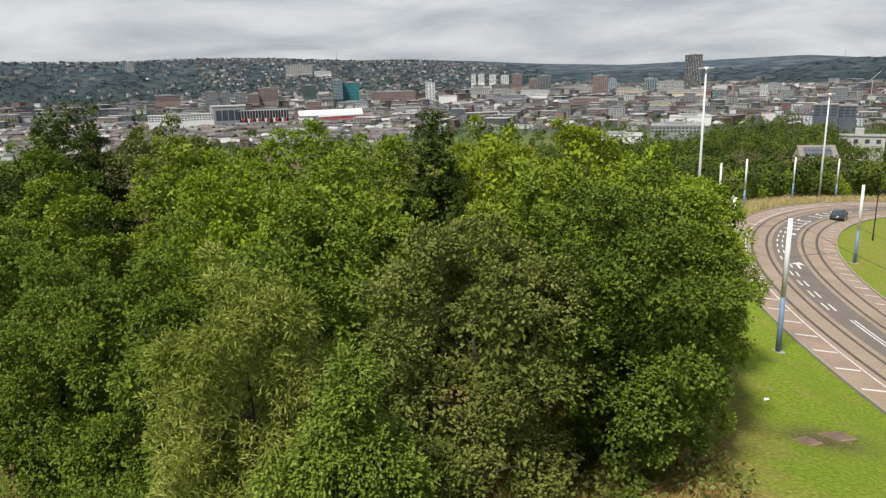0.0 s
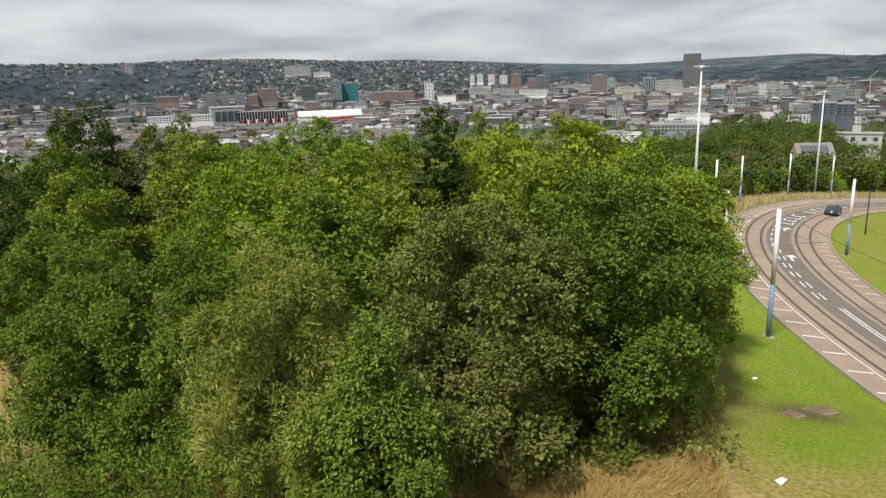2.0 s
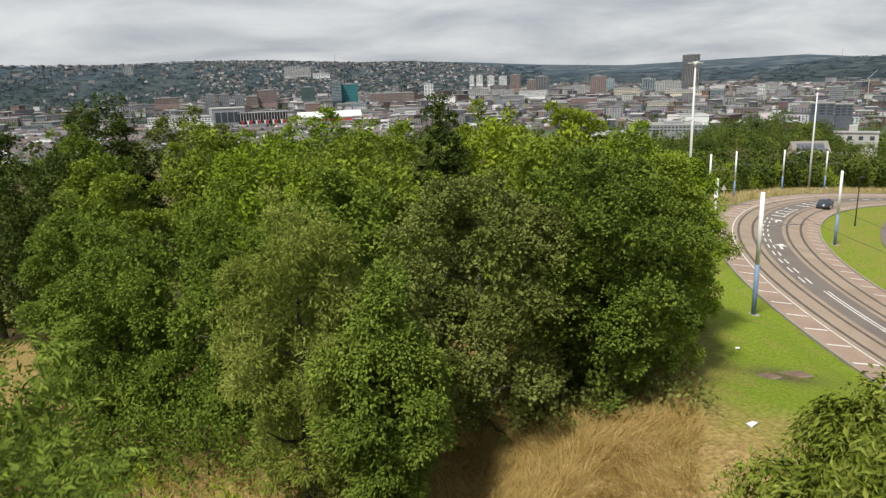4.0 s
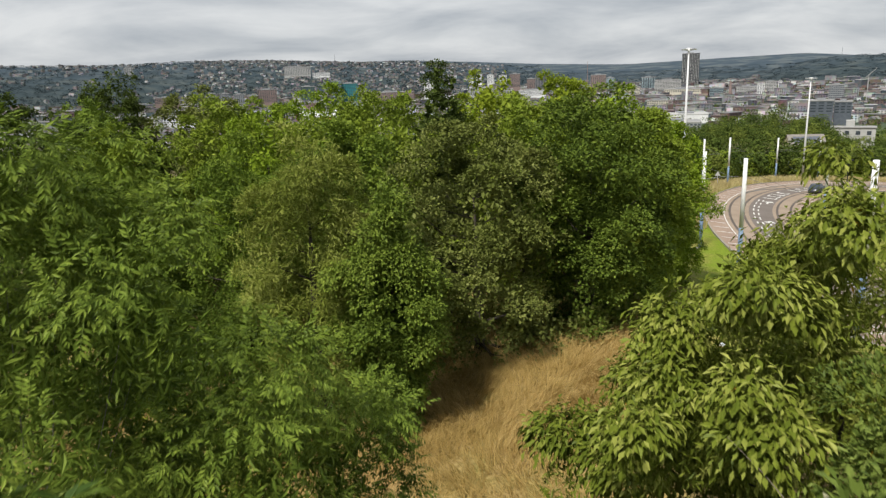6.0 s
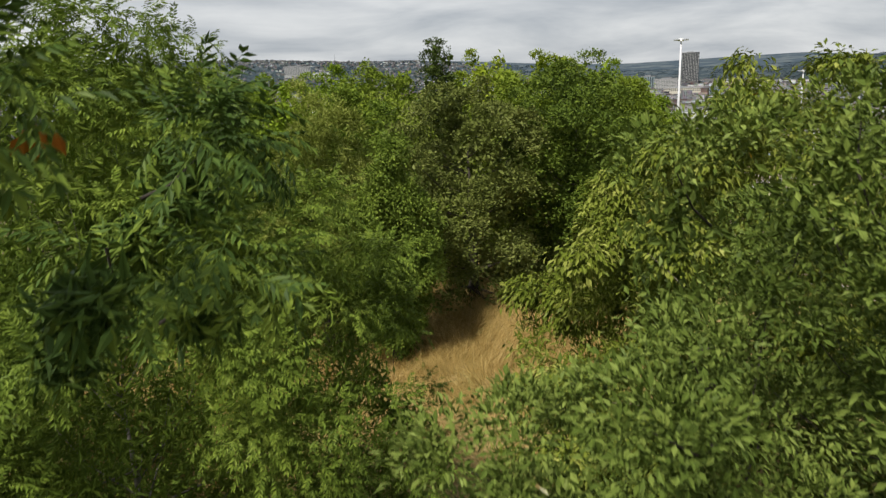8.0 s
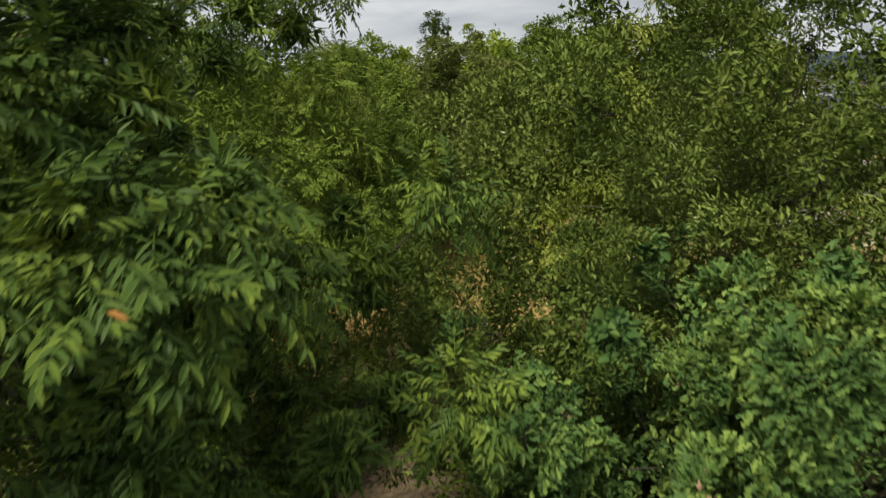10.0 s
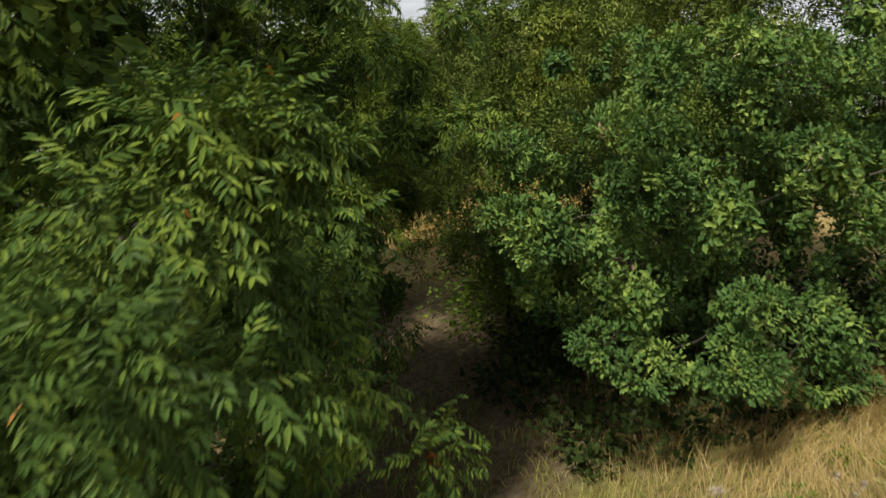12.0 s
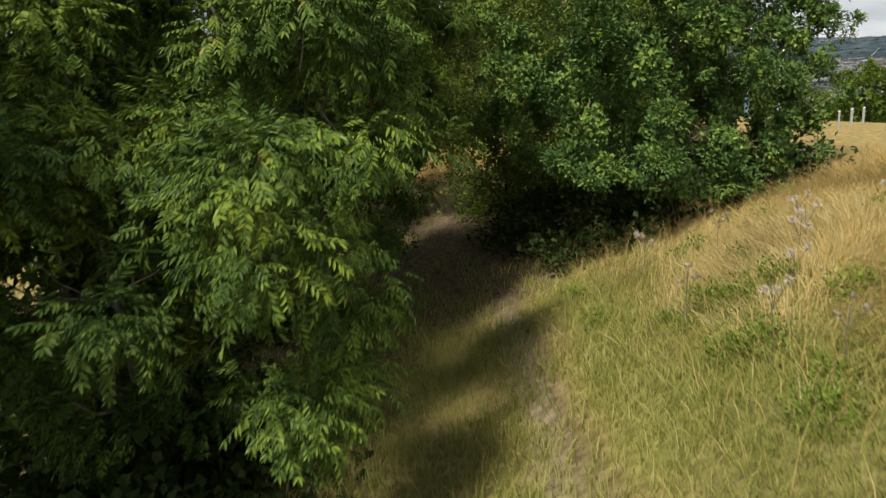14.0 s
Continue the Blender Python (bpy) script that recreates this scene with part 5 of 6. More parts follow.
block("tower_block", 187, 2694, -28.3, 16.8, 25.4, 18, -4, M_OFFWHITE, "small white tower block far off", 9, 4)
block("tower_block", 232, 2690, -32.3, 13.6, 29.6, 18, -5, M_OFFWHITE, "small white tower block far off", 9, 4)
block("apartment_block", 216, 2089, -43.7, 16.4, 29.5, 20, -6, M_BRICKB, "brown brick apartment tower", 11, 5)
block("office_tower", 250, 1984, -45.3, 1.5, 23.3, 20, -7, M_BRICKB, "brown office tower with a white frame beside it", 8, 4)
block("office_tower", 273, 1931, -46.2, 10.0, 36.2, 20, -8, M_FRAME, "grey office tower framed by white end walls", 10, 5)
block("car_park", 234, 1835, -49.6, -25.8, 69.3, 30, -7, M_OFFWHITE, "white ribbed parking building", 4, 24)
block("office_block", 170, 1742, -55.8, -33.1, 63.4, 30, -6, M_GREYB, "grey clad warehouse-like office block", 2, 14)
block("office_block", 366, 1915, -46.7, -19.0, 64.1, 25, -11, M_PALE, "beige office block with ribbon windows", 5, 14)
block("apartment_block", 409, 1855, -47.0, 6.4, 38.6, 22, -12, M_BRICKB, "tall brown brick apartment block", 12, 8)
block("office_tower", 473, 1995, -44.5, -2.9, 21.5, 18, -13, M_GLASSY, "pale blue glazed tower", 9, 4)
block("works", 314, 1569, -66.5, -38.6, 57.5, 30, -11, M_BRICKA, "red brick works with white trimmed windows", 5, 14)
block("works", 285, 1320, -66.5, -51.0, 31.9, 25, -12, M_BRICKA, "red brick works with a flat roof", 3, 9)
block("office_block", 455, 1742, -51.0, -24.4, 61.5, 25, -15, M_CREAM, "cream and yellow office block", 5, 14)
block("office_block", 559, 1920, -45.3, -4.9, 36.4, 20, -16, M_DARKGLASS, "dark clad tower block", 8, 6)
block("office_block", 576, 1811, -47.0, -11.9, 62.8, 22, -18, M_PALE, "pale grey office slab with regular windows", 7, 16)
block("skyscraper", 758, 2171, -47.2, 58.6, 49.8, 50, -19, M_STRIPE, "tall tower clad in dark and pale vertical strips", 26, 11)
block("office_block", 615, 1585, -55.0, -29.7, 29.3, 22, -21, M_DARKGLASS, "dark glass office block", 5, 9)
block("office_block", 712, 1653, -57.6, -31.0, 47.0, 22, -23, M_PALE, "pale university building with ribbon windows", 6, 12)
block("tower_block", 698, 1550, -61.2, -25.2, 14.6, 16, -24, M_OFFWHITE, "slim white university tower", 12, 3)
block("office_block", 779, 1678, -53.7, -21.5, 26.5, 20, -25, M_PALE, "pale tower block with grid of windows", 9, 7)
block("tower_block", 818, 1715, -55.8, -21.6, 7.4, 10, -26, M_OFFWHITE, "slender white tower among university buildings", 9, 2)
block("office_block", 853, 1698, -64.1, -43.3, 54.2, 24, -27, M_PALE, "long pale university building", 4, 16)
block("shed", 379, 1086, -68.6, -53.2, 59.9, 50, -19, M_OFFWHITE, "long pale industrial shed", 1, 14)
block("leisure_centre", 258, 778, -59.5, -42.5, 55.2, 40, -18, M_GREYB, "grey modern building with dark glazed front", 2, 14)
block("shed", 173, 699, -54.4, -45.0, 47.5, 40, -14, M_OFFWHITE, "long white roofed shed behind the trees", 1, 16)
block("office_block", 438, 1435, -63.0, -45.7, 40.4, 22, -17, M_CREAM, "cream brick building with square windows", 3, 9)
block("office_block", 475, 880, -64.5, -30.0, 26.5, 26, -28, M_SLATE, "dark blue grey modern block", 4, 3)
block("office_block", 501, 877, -64.8, -31.9, 19.4, 26, -30, M_SLATE, "dark grey block with a pale roof edge", 4, 3)
block("tower_block", 731, 1310, -63.0, -23.5, 24.5, 20, -29, M_GREYB, "grey tower block with vertical ribs", 10, 7)
block("shed", 566, 1656, -53.0, -31.0, 87.0, 40, -19, M_CREAM, "low cream building at the foot of the tower", 2, 18)
block("office_block", -75, 1498, -63.6, -46.2, 53.7, 24, 3, M_PALE, "pale low office block", 3, 12)


def stadium():
    """Three stands of the football ground, seen from outside."""
    st = empty("grandstand", pose(-393.6, 1291.3, -74, 0, 0, 17), "grey glazed corner stand with big dark windows", "grandstand", "stands of the football ground")
    part("wall", box(bmesh.new(), -30, 30, -14, 14, 0, 46), M_GREYB, st)
    part("roof", box(bmesh.new(), -31, 31, -15, 15, 46, 48.5, 0.3), M_PALE, st)
    for k in range(4):
        part("window", box(bmesh.new(), -22 + k * 11, -12.5 + k * 11, -14.4, -13.8, 22, 40), M_DARKGLASS, st)
    part("end_pier", box(bmesh.new(), -32, -27, -14.6, 14, 0, 47), M_PALE, st)
    st = empty("grandstand", pose(-331, 1299, -74, 0, 0, 14), "black stand with white and red vertical panels", "grandstand", "stands of the football ground")
    part("wall", box(bmesh.new(), -43, 43, -12, 12, 0, 37.5), M_BLACK, st)
    part("roof", box(bmesh.new(), -45, 45, -8, 30, 36, 38, 0.3), M_GREYB, st)
    for k in range(17):
        x = -40 + k * 5
        part("fin", box(bmesh.new(), x - 0.45, x + 0.45, -12.8, -11.9, 22, 39), M_PALE, st)
        if k % 3 != 1:
            part("red_panel", box(bmesh.new(), x + 1.0, x + 4.0, -12.5, -11.9, 12, 24), M_REDPAINT if k % 3 == 0 else M_OFFWHITE, st)
    st = empty("grandstand", pose(-214, 1333, -74, 0, 0, 9), "long stand with a white roof and red gable", "grandstand", "stands of the football ground")
    part("wall", box(bmesh.new(), -58, 58, -18, 18, 0, 25), M_PALE, st)
    bm = bmesh.new()
    vs = [bm.verts.new(p) for p in ((-60, -20, 22), (60, -20, 26), (60, 20, 34), (-60, 20, 33), (-60, -20, 20), (60, -20, 24), (60, 20, 32), (-60, 20, 31))]
    for f in ((0, 1, 2, 3), (7, 6, 5, 4), (0, 4, 5, 1), (1, 5, 6, 2), (2, 6, 7, 3), (3, 7, 4, 0)):
        bm.faces.new([vs[i] for i in f])
    part("roof", bm, M_OFFWHITE, st)
    part("fascia", box(bmesh.new(), -60.5, 56, -20.9, -20.1, 17.5, 20.2), M_REDPAINT, st)
    part("gable", box(bmesh.new(), -61, -60.2, -18, 18, 18, 31), M_REDPAINT, st)


stadium()


def church_spire():
    ob = empty("church_spire", pose(641, 1574, -72), "brown stone church spire among the city roofs", "church")
    part("tower", box(bmesh.new(), -4, 4, -4, 4, 0, 30, 0.3), M_BRICKB, ob)
    part("spire", tube(bmesh.new(), [(0, 0, 30), (0, 0, 64)], [4.2, 0.2], 8), M_BRICKB, ob)


church_spire()


def radio_mast(x, y, z0, z1, mat, label):
    ob = empty("radio_mast", pose(x, y, z0), label, "mast", "masts and cranes of the city")
    h = z1 - z0
    part("shaft", tube(bmesh.new(), [(0, 0, 0), (0, 0, h)], [1.0, 0.45], 4), mat, ob)
    for k in range(3):
        part("platform", box(bmesh.new(), -1.4, 1.4, -1.4, 1.4, h * (0.5 + 0.2 * k), h * (0.5 + 0.2 * k) + 1.2), mat, ob)


radio_mast(402, 1959, -72, 42, M_BRICKA, "slender red lattice mast over the city")
radio_mast(-560, 3800, 118, 150, M_GREYB, "thin grey mast on the ridge")
radio_mast(2040, 3650, 30, 95, M_GREYB, "thin grey mast on the far ridge")


def crane():
    ob = empty("tower_crane", pose(800, 1330, -70, 0, 0, -30), "pale tower crane with a raised jib", "crane", "masts and cranes of the city")
    part("shaft", tube(bmesh.new(), [(0, 0, 0), (0, 0, 58)], [0.8, 0.8], 4), M_PALE, ob)
    part("jib", tube(bmesh.new(), [(-3, 0, 58), (12, 0, 74)], [0.7, 0.4], 4), M_PALE, ob)


crane()


M_STONE = material("beige_stone", (0.42, 0.36, 0.24), (0.54, 0.47, 0.33), 0.85, 0.8, 0.2)


def solar_house():
    ob = empty("gabled_house", pose(119.6, 225.2, ground_at(119.6, 225.2), 0, 0, -9), "beige house with solar panels on its grey roof", "house")
    H = 5.0
    part("wall", box(bmesh.new(), -5.5, 5.5, -4, 4, -0.5, H), M_STONE, ob)
    for gx in (-5.5, 5.3):
        gm = bmesh.new()
        tri = [gm.verts.new((gx + k * 0.2, gy, gz)) for k in (0, 1) for gy, gz in ((-4, H - 0.05), (4, H - 0.05), (0, H + 3.15))]
        for f in ((0, 2, 1), (3, 4, 5), (0, 1, 4, 3), (1, 2, 5, 4), (2, 0, 3, 5)):
            gm.faces.new([tri[n] for n in f])
        part("gable", gm, M_STONE, ob)
    bm = bmesh.new()
    vs = [bm.verts.new(p) for p in ((-5.8, -4.4, H - 0.2), (5.8, -4.4, H - 0.2), (5.8, 0, H + 3.4), (-5.8, 0, H + 3.4), (5.8, 4.4, H - 0.2), (-5.8, 4.4, H - 0.2))]
    for f in ((0, 1, 2, 3), (3, 2, 4, 5)):
        bm.faces.new([vs[i] for i in f])
    part("roof", bm, material("grey_tiles", (0.19, 0.175, 0.155), (0.27, 0.25, 0.22), 0.9, 3, 0.5), ob, "grey pitched roof")
    for r in range(2):
        for k in range(7):
            x = -3.6 + k * 1.2
            a = math.atan2(3.6, 4.4)
            b = box(bmesh.new(), -0.52, 0.52, -0.7, 0.7, 0, 0.08)
            b.transform(pose(x, -2.9 + r * 1.3, H + 1.2 + r * 1.06, math.degrees(a)))
            part("solar_panel", b, M_SLATE, ob, "dark blue solar panel")


solar_house()


def flat_house():
    g = ground_at(189.4, 317.8)
    ob = empty("modernist_block", pose(189.4, 317.8, g, 0, 0, -30), "pale flat roofed block with a square stair tower", "building")
    part("wall", box(bmesh.new(), -9, 9, -4, 4, 0, 11.2), M_PALE, ob)
    part("stair_tower", box(bmesh.new(), -3, 0.5, -2, 3.5, 11.2, 14.6), M_PALE, ob)
    part("roof", box(bmesh.new(), -9.4, 9.4, -4.4, 4.4, 11.2, 11.8, 0.1), M_ROOFGREY, ob)
    for k in range(4):
        part("window", box(bmesh.new(), -7.6 + k * 4.4, -5.8 + k * 4.4, -4.1, -3.9, 8.2, 10.0), M_DARKGLASS, ob)
        part("window", box(bmesh.new(), -7.6 + k * 4.4, -5.8 + k * 4.4, -4.1, -3.9, 4.6, 6.4), M_DARKGLASS, ob)


flat_house()

M_CITYWALL = mixed("city_walls", ((0.26, 0.20, 0.185), (0.46, 0.46, 0.47), (0.23, 0.165, 0.15), (0.70, 0.70, 0.70), (0.28, 0.28, 0.285), (0.15, 0.165, 0.185), (0.33, 0.30, 0.275), (0.82, 0.82, 0.82), (0.35, 0.36, 0.37)))
M_CITYROOF = mixed("city_roofs", ((0.15, 0.14, 0.14), (0.24, 0.235, 0.235), (0.25, 0.205, 0.19), (0.20, 0.18, 0.172), (0.60, 0.60, 0.60), (0.13, 0.13, 0.14), (0.30, 0.29, 0.28)))
M_HILLWALL = mixed("hill_house_walls", ((0.38, 0.38, 0.385), (0.22, 0.215, 0.215), (0.72, 0.73, 0.74), (0.27, 0.25, 0.245)))
# roof greys kept close together, muted for the same painted haze
M_HILLROOF = mixed("hill_house_roofs", ((0.14, 0.145, 0.145), (0.17, 0.165, 0.16), (0.125, 0.13, 0.13), (0.20, 0.19, 0.18)))
M_CITYGLASS = mixed("city_windows", ((0.03, 0.035, 0.04), (0.06, 0.07, 0.08)), 0.3)
BOX_F = np.array(((0, 1, 5, 4), (1, 2, 6, 5), (2, 3, 7, 6), (3, 0, 4, 7)))


def city_mass(name, label, n, az, dist, width, deep, height, gable, seed, aligned=0.0, wall=None, roof=None):
    """Closely packed low buildings, one mesh for walls, one for roofs, one for rows of windows."""
    rng = np.random.default_rng(seed)
    a = np.radians(rng.uniform(*az, n))
    d = np.sqrt(rng.uniform(dist[0] ** 2, dist[1] ** 2, n))
    x, y = d * np.sin(a), d * np.cos(a)
    z = land(x, y)
    w, dp, h = rng.uniform(*width, n), rng.uniform(*deep, n), rng.uniform(*height, n) * rng.choice((0.8, 1.0, 1.5), n, p=(0.4, 0.45, 0.15))
    yaw = np.where(rng.random(n) < 0.6, aligned, aligned + math.pi / 2) + np.round(d / 260) * 0.5 + rng.normal(size=n) * 0.06
    c, s = np.cos(yaw), np.sin(yaw)
    sx = np.array((-1, 1, 1, -1)) * 0.5
    sy = np.array((-1, -1, 1, 1)) * 0.5

    def place(lx, ly, lz):
        return np.stack([x[:, None] + lx * c[:, None] - ly * s[:, None], y[:, None] + lx * s[:, None] + ly * c[:, None], lz], -1)

    lx, ly = sx[None] * w[:, None], sy[None] * dp[:, None]
    bot, top = place(lx, ly, np.repeat((z - 4)[:, None], 4, 1)), place(lx, ly, np.repeat((z + h)[:, None], 4, 1))
    off = np.arange(n)[:, None, None]
    walls = np.concatenate([bot, top], 1).reshape(-1, 3)
    ob = new(name, mesh_from(name, walls, (BOX_F[None] + off * 8).reshape(-1, 4), wall or M_CITYWALL))
    tagged(ob, label, "houses", kind="stuff")
    eave = place(lx * 1.05, ly * 1.08, np.repeat((z + h - 0.2)[:, None], 4, 1))
    rise = dp * 0.33 if gable else np.full(n, 0.6)
    ridge = place(np.stack([-w * 0.5, w * 0.5], 1), np.zeros((n, 2)), np.repeat((z + h + rise)[:, None], 2, 1)) if gable else None
    if gable:
        rv = np.concatenate([eave, ridge], 1).reshape(-1, 3)
        f = [(np.array(((0, 1, 5, 4), (2, 3, 4, 5)))[None] + off * 6).reshape(-1, 4), (np.array(((1, 2, 5), (3, 0, 4)))[None] + off * 6).reshape(-1, 3)]
    else:
        up = place(lx * 1.03, ly * 1.05, np.repeat((z + h + 0.5)[:, None], 4, 1))
        rv = np.concatenate([eave, up], 1).reshape(-1, 3)
        f = [(np.vstack([BOX_F, [(4, 5, 6, 7)]])[None] + off * 8).reshape(-1, 4)]
    ro = new("roofs", mesh_from("roofs", rv, f, roof or M_CITYROOF))
    ro.parent = ob
    # windows: rows of dark panes on the walls
    pv, pf, o = [], [], 0
    for k in range(n):
        if d[k] > 1900:
            continue
        rows, cols = max(int(h[k] / 3.4), 1), max(int(w[k] / 4.5), 1)
        for side in (-1, 1):
            for r in range(rows):
                zz = z[k] + 1.2 + r * 3.2
                for q in range(min(cols, 8)):
                    u0 = -w[k] / 2 + (q + 0.28) * w[k] / min(cols, 8)
                    u1 = u0 + w[k] / min(cols, 8) * 0.44
                    v = side * (dp[k] / 2 + 0.06)
                    for uu, zq in ((u0, zz), (u1, zz), (u1, zz + 1.6), (u0, zz + 1.6)):
                        pv.append((x[k] + uu * c[k] - v * s[k], y[k] + uu * s[k] + v * c[k], zq))
                    pf.append((o, o + 1, o + 2, o + 3))
                    o += 4
    if pv:
        wi = new("glazing", mesh_from("glazing", np.array(pv), np.array(pf), M_CITYGLASS))
        wi.parent = ob


city_mass("terraced_houses", "rows of brick terraced houses with slate roofs in the valley", 1000, (-36, -2), (850, 1500), (14, 40), (8, 10), (5, 7.5), True, 71, 0.3)
city_mass("city_blocks", "dense mixed low buildings of the city centre", 1500, (-12, 36), (1150, 2350), (9, 46), (9, 22), (5, 15), False, 72, 0.2)
city_mass("city_blocks", "dense mixed brick buildings of the city centre", 700, (-12, 36), (1000, 2300), (8, 20), (8, 12), (4.5, 8), True, 73, -0.3)
city_mass("works_and_sheds", "brick works and pale sheds across the valley floor", 420, (-36, 0), (1450, 2300), (16, 60), (12, 26), (6, 12), False, 74, 0.1)
city_mass("hillside_houses", "pale and brick houses scattered over the wooded hillside", 1250, (-19, 5), (2350, 3900), (8, 18), (8, 11), (4, 6.0), True, 75, 0.5, M_HILLWALL, M_HILLROOF)
city_mass("hillside_houses", "scattered houses among the trees of the hillside", 150, (-36, -19), (2250, 3850), (9, 22), (8, 12), (5, 8), True, 78, 0.5, M_HILLWALL, M_HILLROOF)
city_mass("hillside_houses", "distant pale houses below the far ridge", 230, (2, 24), (2350, 2750), (10, 30), (9, 14), (5, 10), True, 76, 0.2, M_HILLWALL, M_HILLROOF)


def woods(name, label, x, y, radius, height, leaf, per, mat, seed, low=0.15, calm=(1.0, 0.25)):
    """Far trees: each an uneven clump of foliage down to the ground, all in one mesh."""
    rng = np.random.default_rng(seed)
    n = len(x)
    z = land(x, y)
    who = np.repeat(np.arange(n), per)
    # every tree has a few lobes
    lobe = rng.normal(size=(n, 7, 3)) * np.array((0.25, 0.25, 0.10))
    k = rng.integers(0, 7, n * per)
    u = unit(rng.normal(size=(n * per, 3)) + np.array((0, 0, 0.5)))
    rad, hei = radius[who], height[who]
    c = lobe[who, k]
    p = np.empty((n * per, 3))
    q = c[:, :2] * rad[:, None] + u[:, :2] * (rad * 0.66)[:, None]
    p[:, 0], p[:, 1] = x[who] + q[:, 0], y[who] + q[:, 1]
    share = np.clip(0.55 + c[:, 2] + u[:, 2] * 0.36, low, 1.02)
    p[:, 2] = z[who] + hei * share
    face = unit(u * calm[0] + np.array((0, 0, calm[1])) + rng.normal(size=(n * per, 3)) * 0.2)
    lay = rng.normal(size=(n * per, 3))
    lay -= face * (lay * face).sum(1, keepdims=True)
    v, f = scatter("simple", p, lay, face, leaf * rng.uniform(0.6, 1.3, n * per))
    tagged(new(name, mesh_from(name, v, f, mat)), label, "trees", kind="stuff")


def build_woods():
    rng = np.random.default_rng(90)
    # beyond the bend and on the slope behind it
    t = rng.uniform(radians(14), radians(75), 150)
    r = 119 + rng.uniform(0, 1, 150) ** 1.5 * 26
    x, y = RING.x - r * np.cos(t), RING.y + r * np.sin(t)
    ok = (np.hypot(x - 119, y - 225) > 10)
    woods("roadside_trees", "dense green trees and scrub behind the bend", x[ok], y[ok], rng.uniform(2.2, 4.0, ok.sum()), rng.uniform(3.8, 8.2, ok.sum()), 0.6, 480, M_HEDGE, 91, 0.03, (1.4, 0.0))
    t = rng.uniform(radians(14), radians(75), 170)
    r = rng.uniform(118.5, 128, 170)
    woods("roadside_saplings", "light green saplings in front of the trees behind the bend", RING.x - r * np.cos(t), RING.y + r * np.sin(t), rng.uniform(0.9, 2.0, 170), rng.uniform(2.2, 5.6, 170), 0.42, 330, M_GREEN, 97, 0.03, (1.2, 0.2))
    a, d = np.radians(rng.uniform(8, 40, 330)), rng.uniform(160, 450, 330)
    x, y = d * np.sin(a), d * np.cos(a)
    ok = (np.hypot(x - RING.x, y - RING.y) > 125) & (np.hypot(x - 116, y - 218) > 13) & (np.hypot(x - 180, y - 300) > 24) & ((np.hypot(x, y) > 240) | (a < 0.42))
    h = rng.uniform(5.5, 12.5, ok.sum()) + 10 * np.exp(-((np.degrees(a[ok]) - 25) / 4) ** 2) * smooth(260, 400, d[ok])
    h = np.where((np.degrees(a[ok]) > 25.5) & (d[ok] < 330), h * 0.8, h)
    woods("valley_wood", "dark green broadleaf wood on the slope", x[ok], y[ok], rng.uniform(4.0, 7.0, ok.sum()), h, 0.72, 620, M_HEDGE, 92, 0.05, (1.4, 0.0))
    a, d = np.radians(rng.uniform(-38, 38, 700)), rng.uniform(420, 1100, 700)
    woods("valley_trees", "trees between the houses in the valley", d * np.sin(a), d * np.cos(a), rng.uniform(3, 6, 700), rng.uniform(8, 13, 700), 2.2, 46, M_HEDGE, 93)
    a, d = np.radians(rng.uniform(-38, 38, 1500)), rng.uniform(1100, 2300, 1500)
    woods("city_trees", "street and park trees among the city buildings", d * np.sin(a), d * np.cos(a), rng.uniform(4, 9, 1500), rng.uniform(7, 12, 1500), 3.6, 24, M_HEDGE, 94)
    a, d = np.radians(rng.uniform(-38, 8, 5200)), rng.uniform(2150, 3950, 5200)
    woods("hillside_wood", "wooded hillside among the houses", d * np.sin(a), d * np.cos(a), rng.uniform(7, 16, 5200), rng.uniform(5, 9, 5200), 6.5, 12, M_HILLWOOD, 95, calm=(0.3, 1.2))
    a, d = np.radians(rng.uniform(4, 38, 1500)), rng.uniform(2600, 3600, 1500)
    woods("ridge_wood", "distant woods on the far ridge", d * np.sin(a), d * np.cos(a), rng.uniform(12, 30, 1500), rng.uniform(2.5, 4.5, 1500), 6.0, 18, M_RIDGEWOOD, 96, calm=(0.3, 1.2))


build_woods()


# ---------------------------------------------------------------- grass, brambles and other growth
def blades(n, x, y, height, mat, name, label, seed, width=0.014, lean=0.35, comb=0.0):
    """Single bent grass blades rising from the ground, one mesh."""
    rng = np.random.default_rng(seed)
    z = land(x, y)
    a = rng.uniform(0, 2 * np.pi, n)
    side = np.c_[np.cos(a), np.sin(a), np.zeros(n)]
    lay = rng.uniform(0, 2 * np.pi, n)
    if comb:                                       # neighbours lean the same way
        lay = 1.9 * np.sin(0.9 * x + 1.3 * np.sin(0.7 * y)) + 1.6 * np.sin(0.8 * y + 0.9 * np.sin(1.1 * x)) + rng.normal(size=n) * (1.2 - comb)
    tip = np.c_[np.cos(lay), np.sin(lay), np.zeros(n)] * (lean * height * rng.uniform(0.2, 1.6, n))[:, None]
    root = np.c_[x, y, z - 0.02]
    up = np.array((0, 0, 1.0))
    w = (width * rng.uniform(0.6, 1.5, n))[:, None]
    mid = root + tip * 0.35 + up * (height * 0.6)[:, None]
    top = root + tip + up * height[:, None]
    v = np.stack([root - side * w, root + side * w, mid + side * w * 0.7, mid - side * w * 0.7, top], 1).reshape(-1, 3)
    o = np.arange(n)[:, None] * 5
    f = [np.array(((0, 1, 2, 3),)) + o, np.array(((3, 2, 4),)) + o]
    tagged(new(name, mesh_from(name, v, f, mat)), label, "grass", kind="stuff")


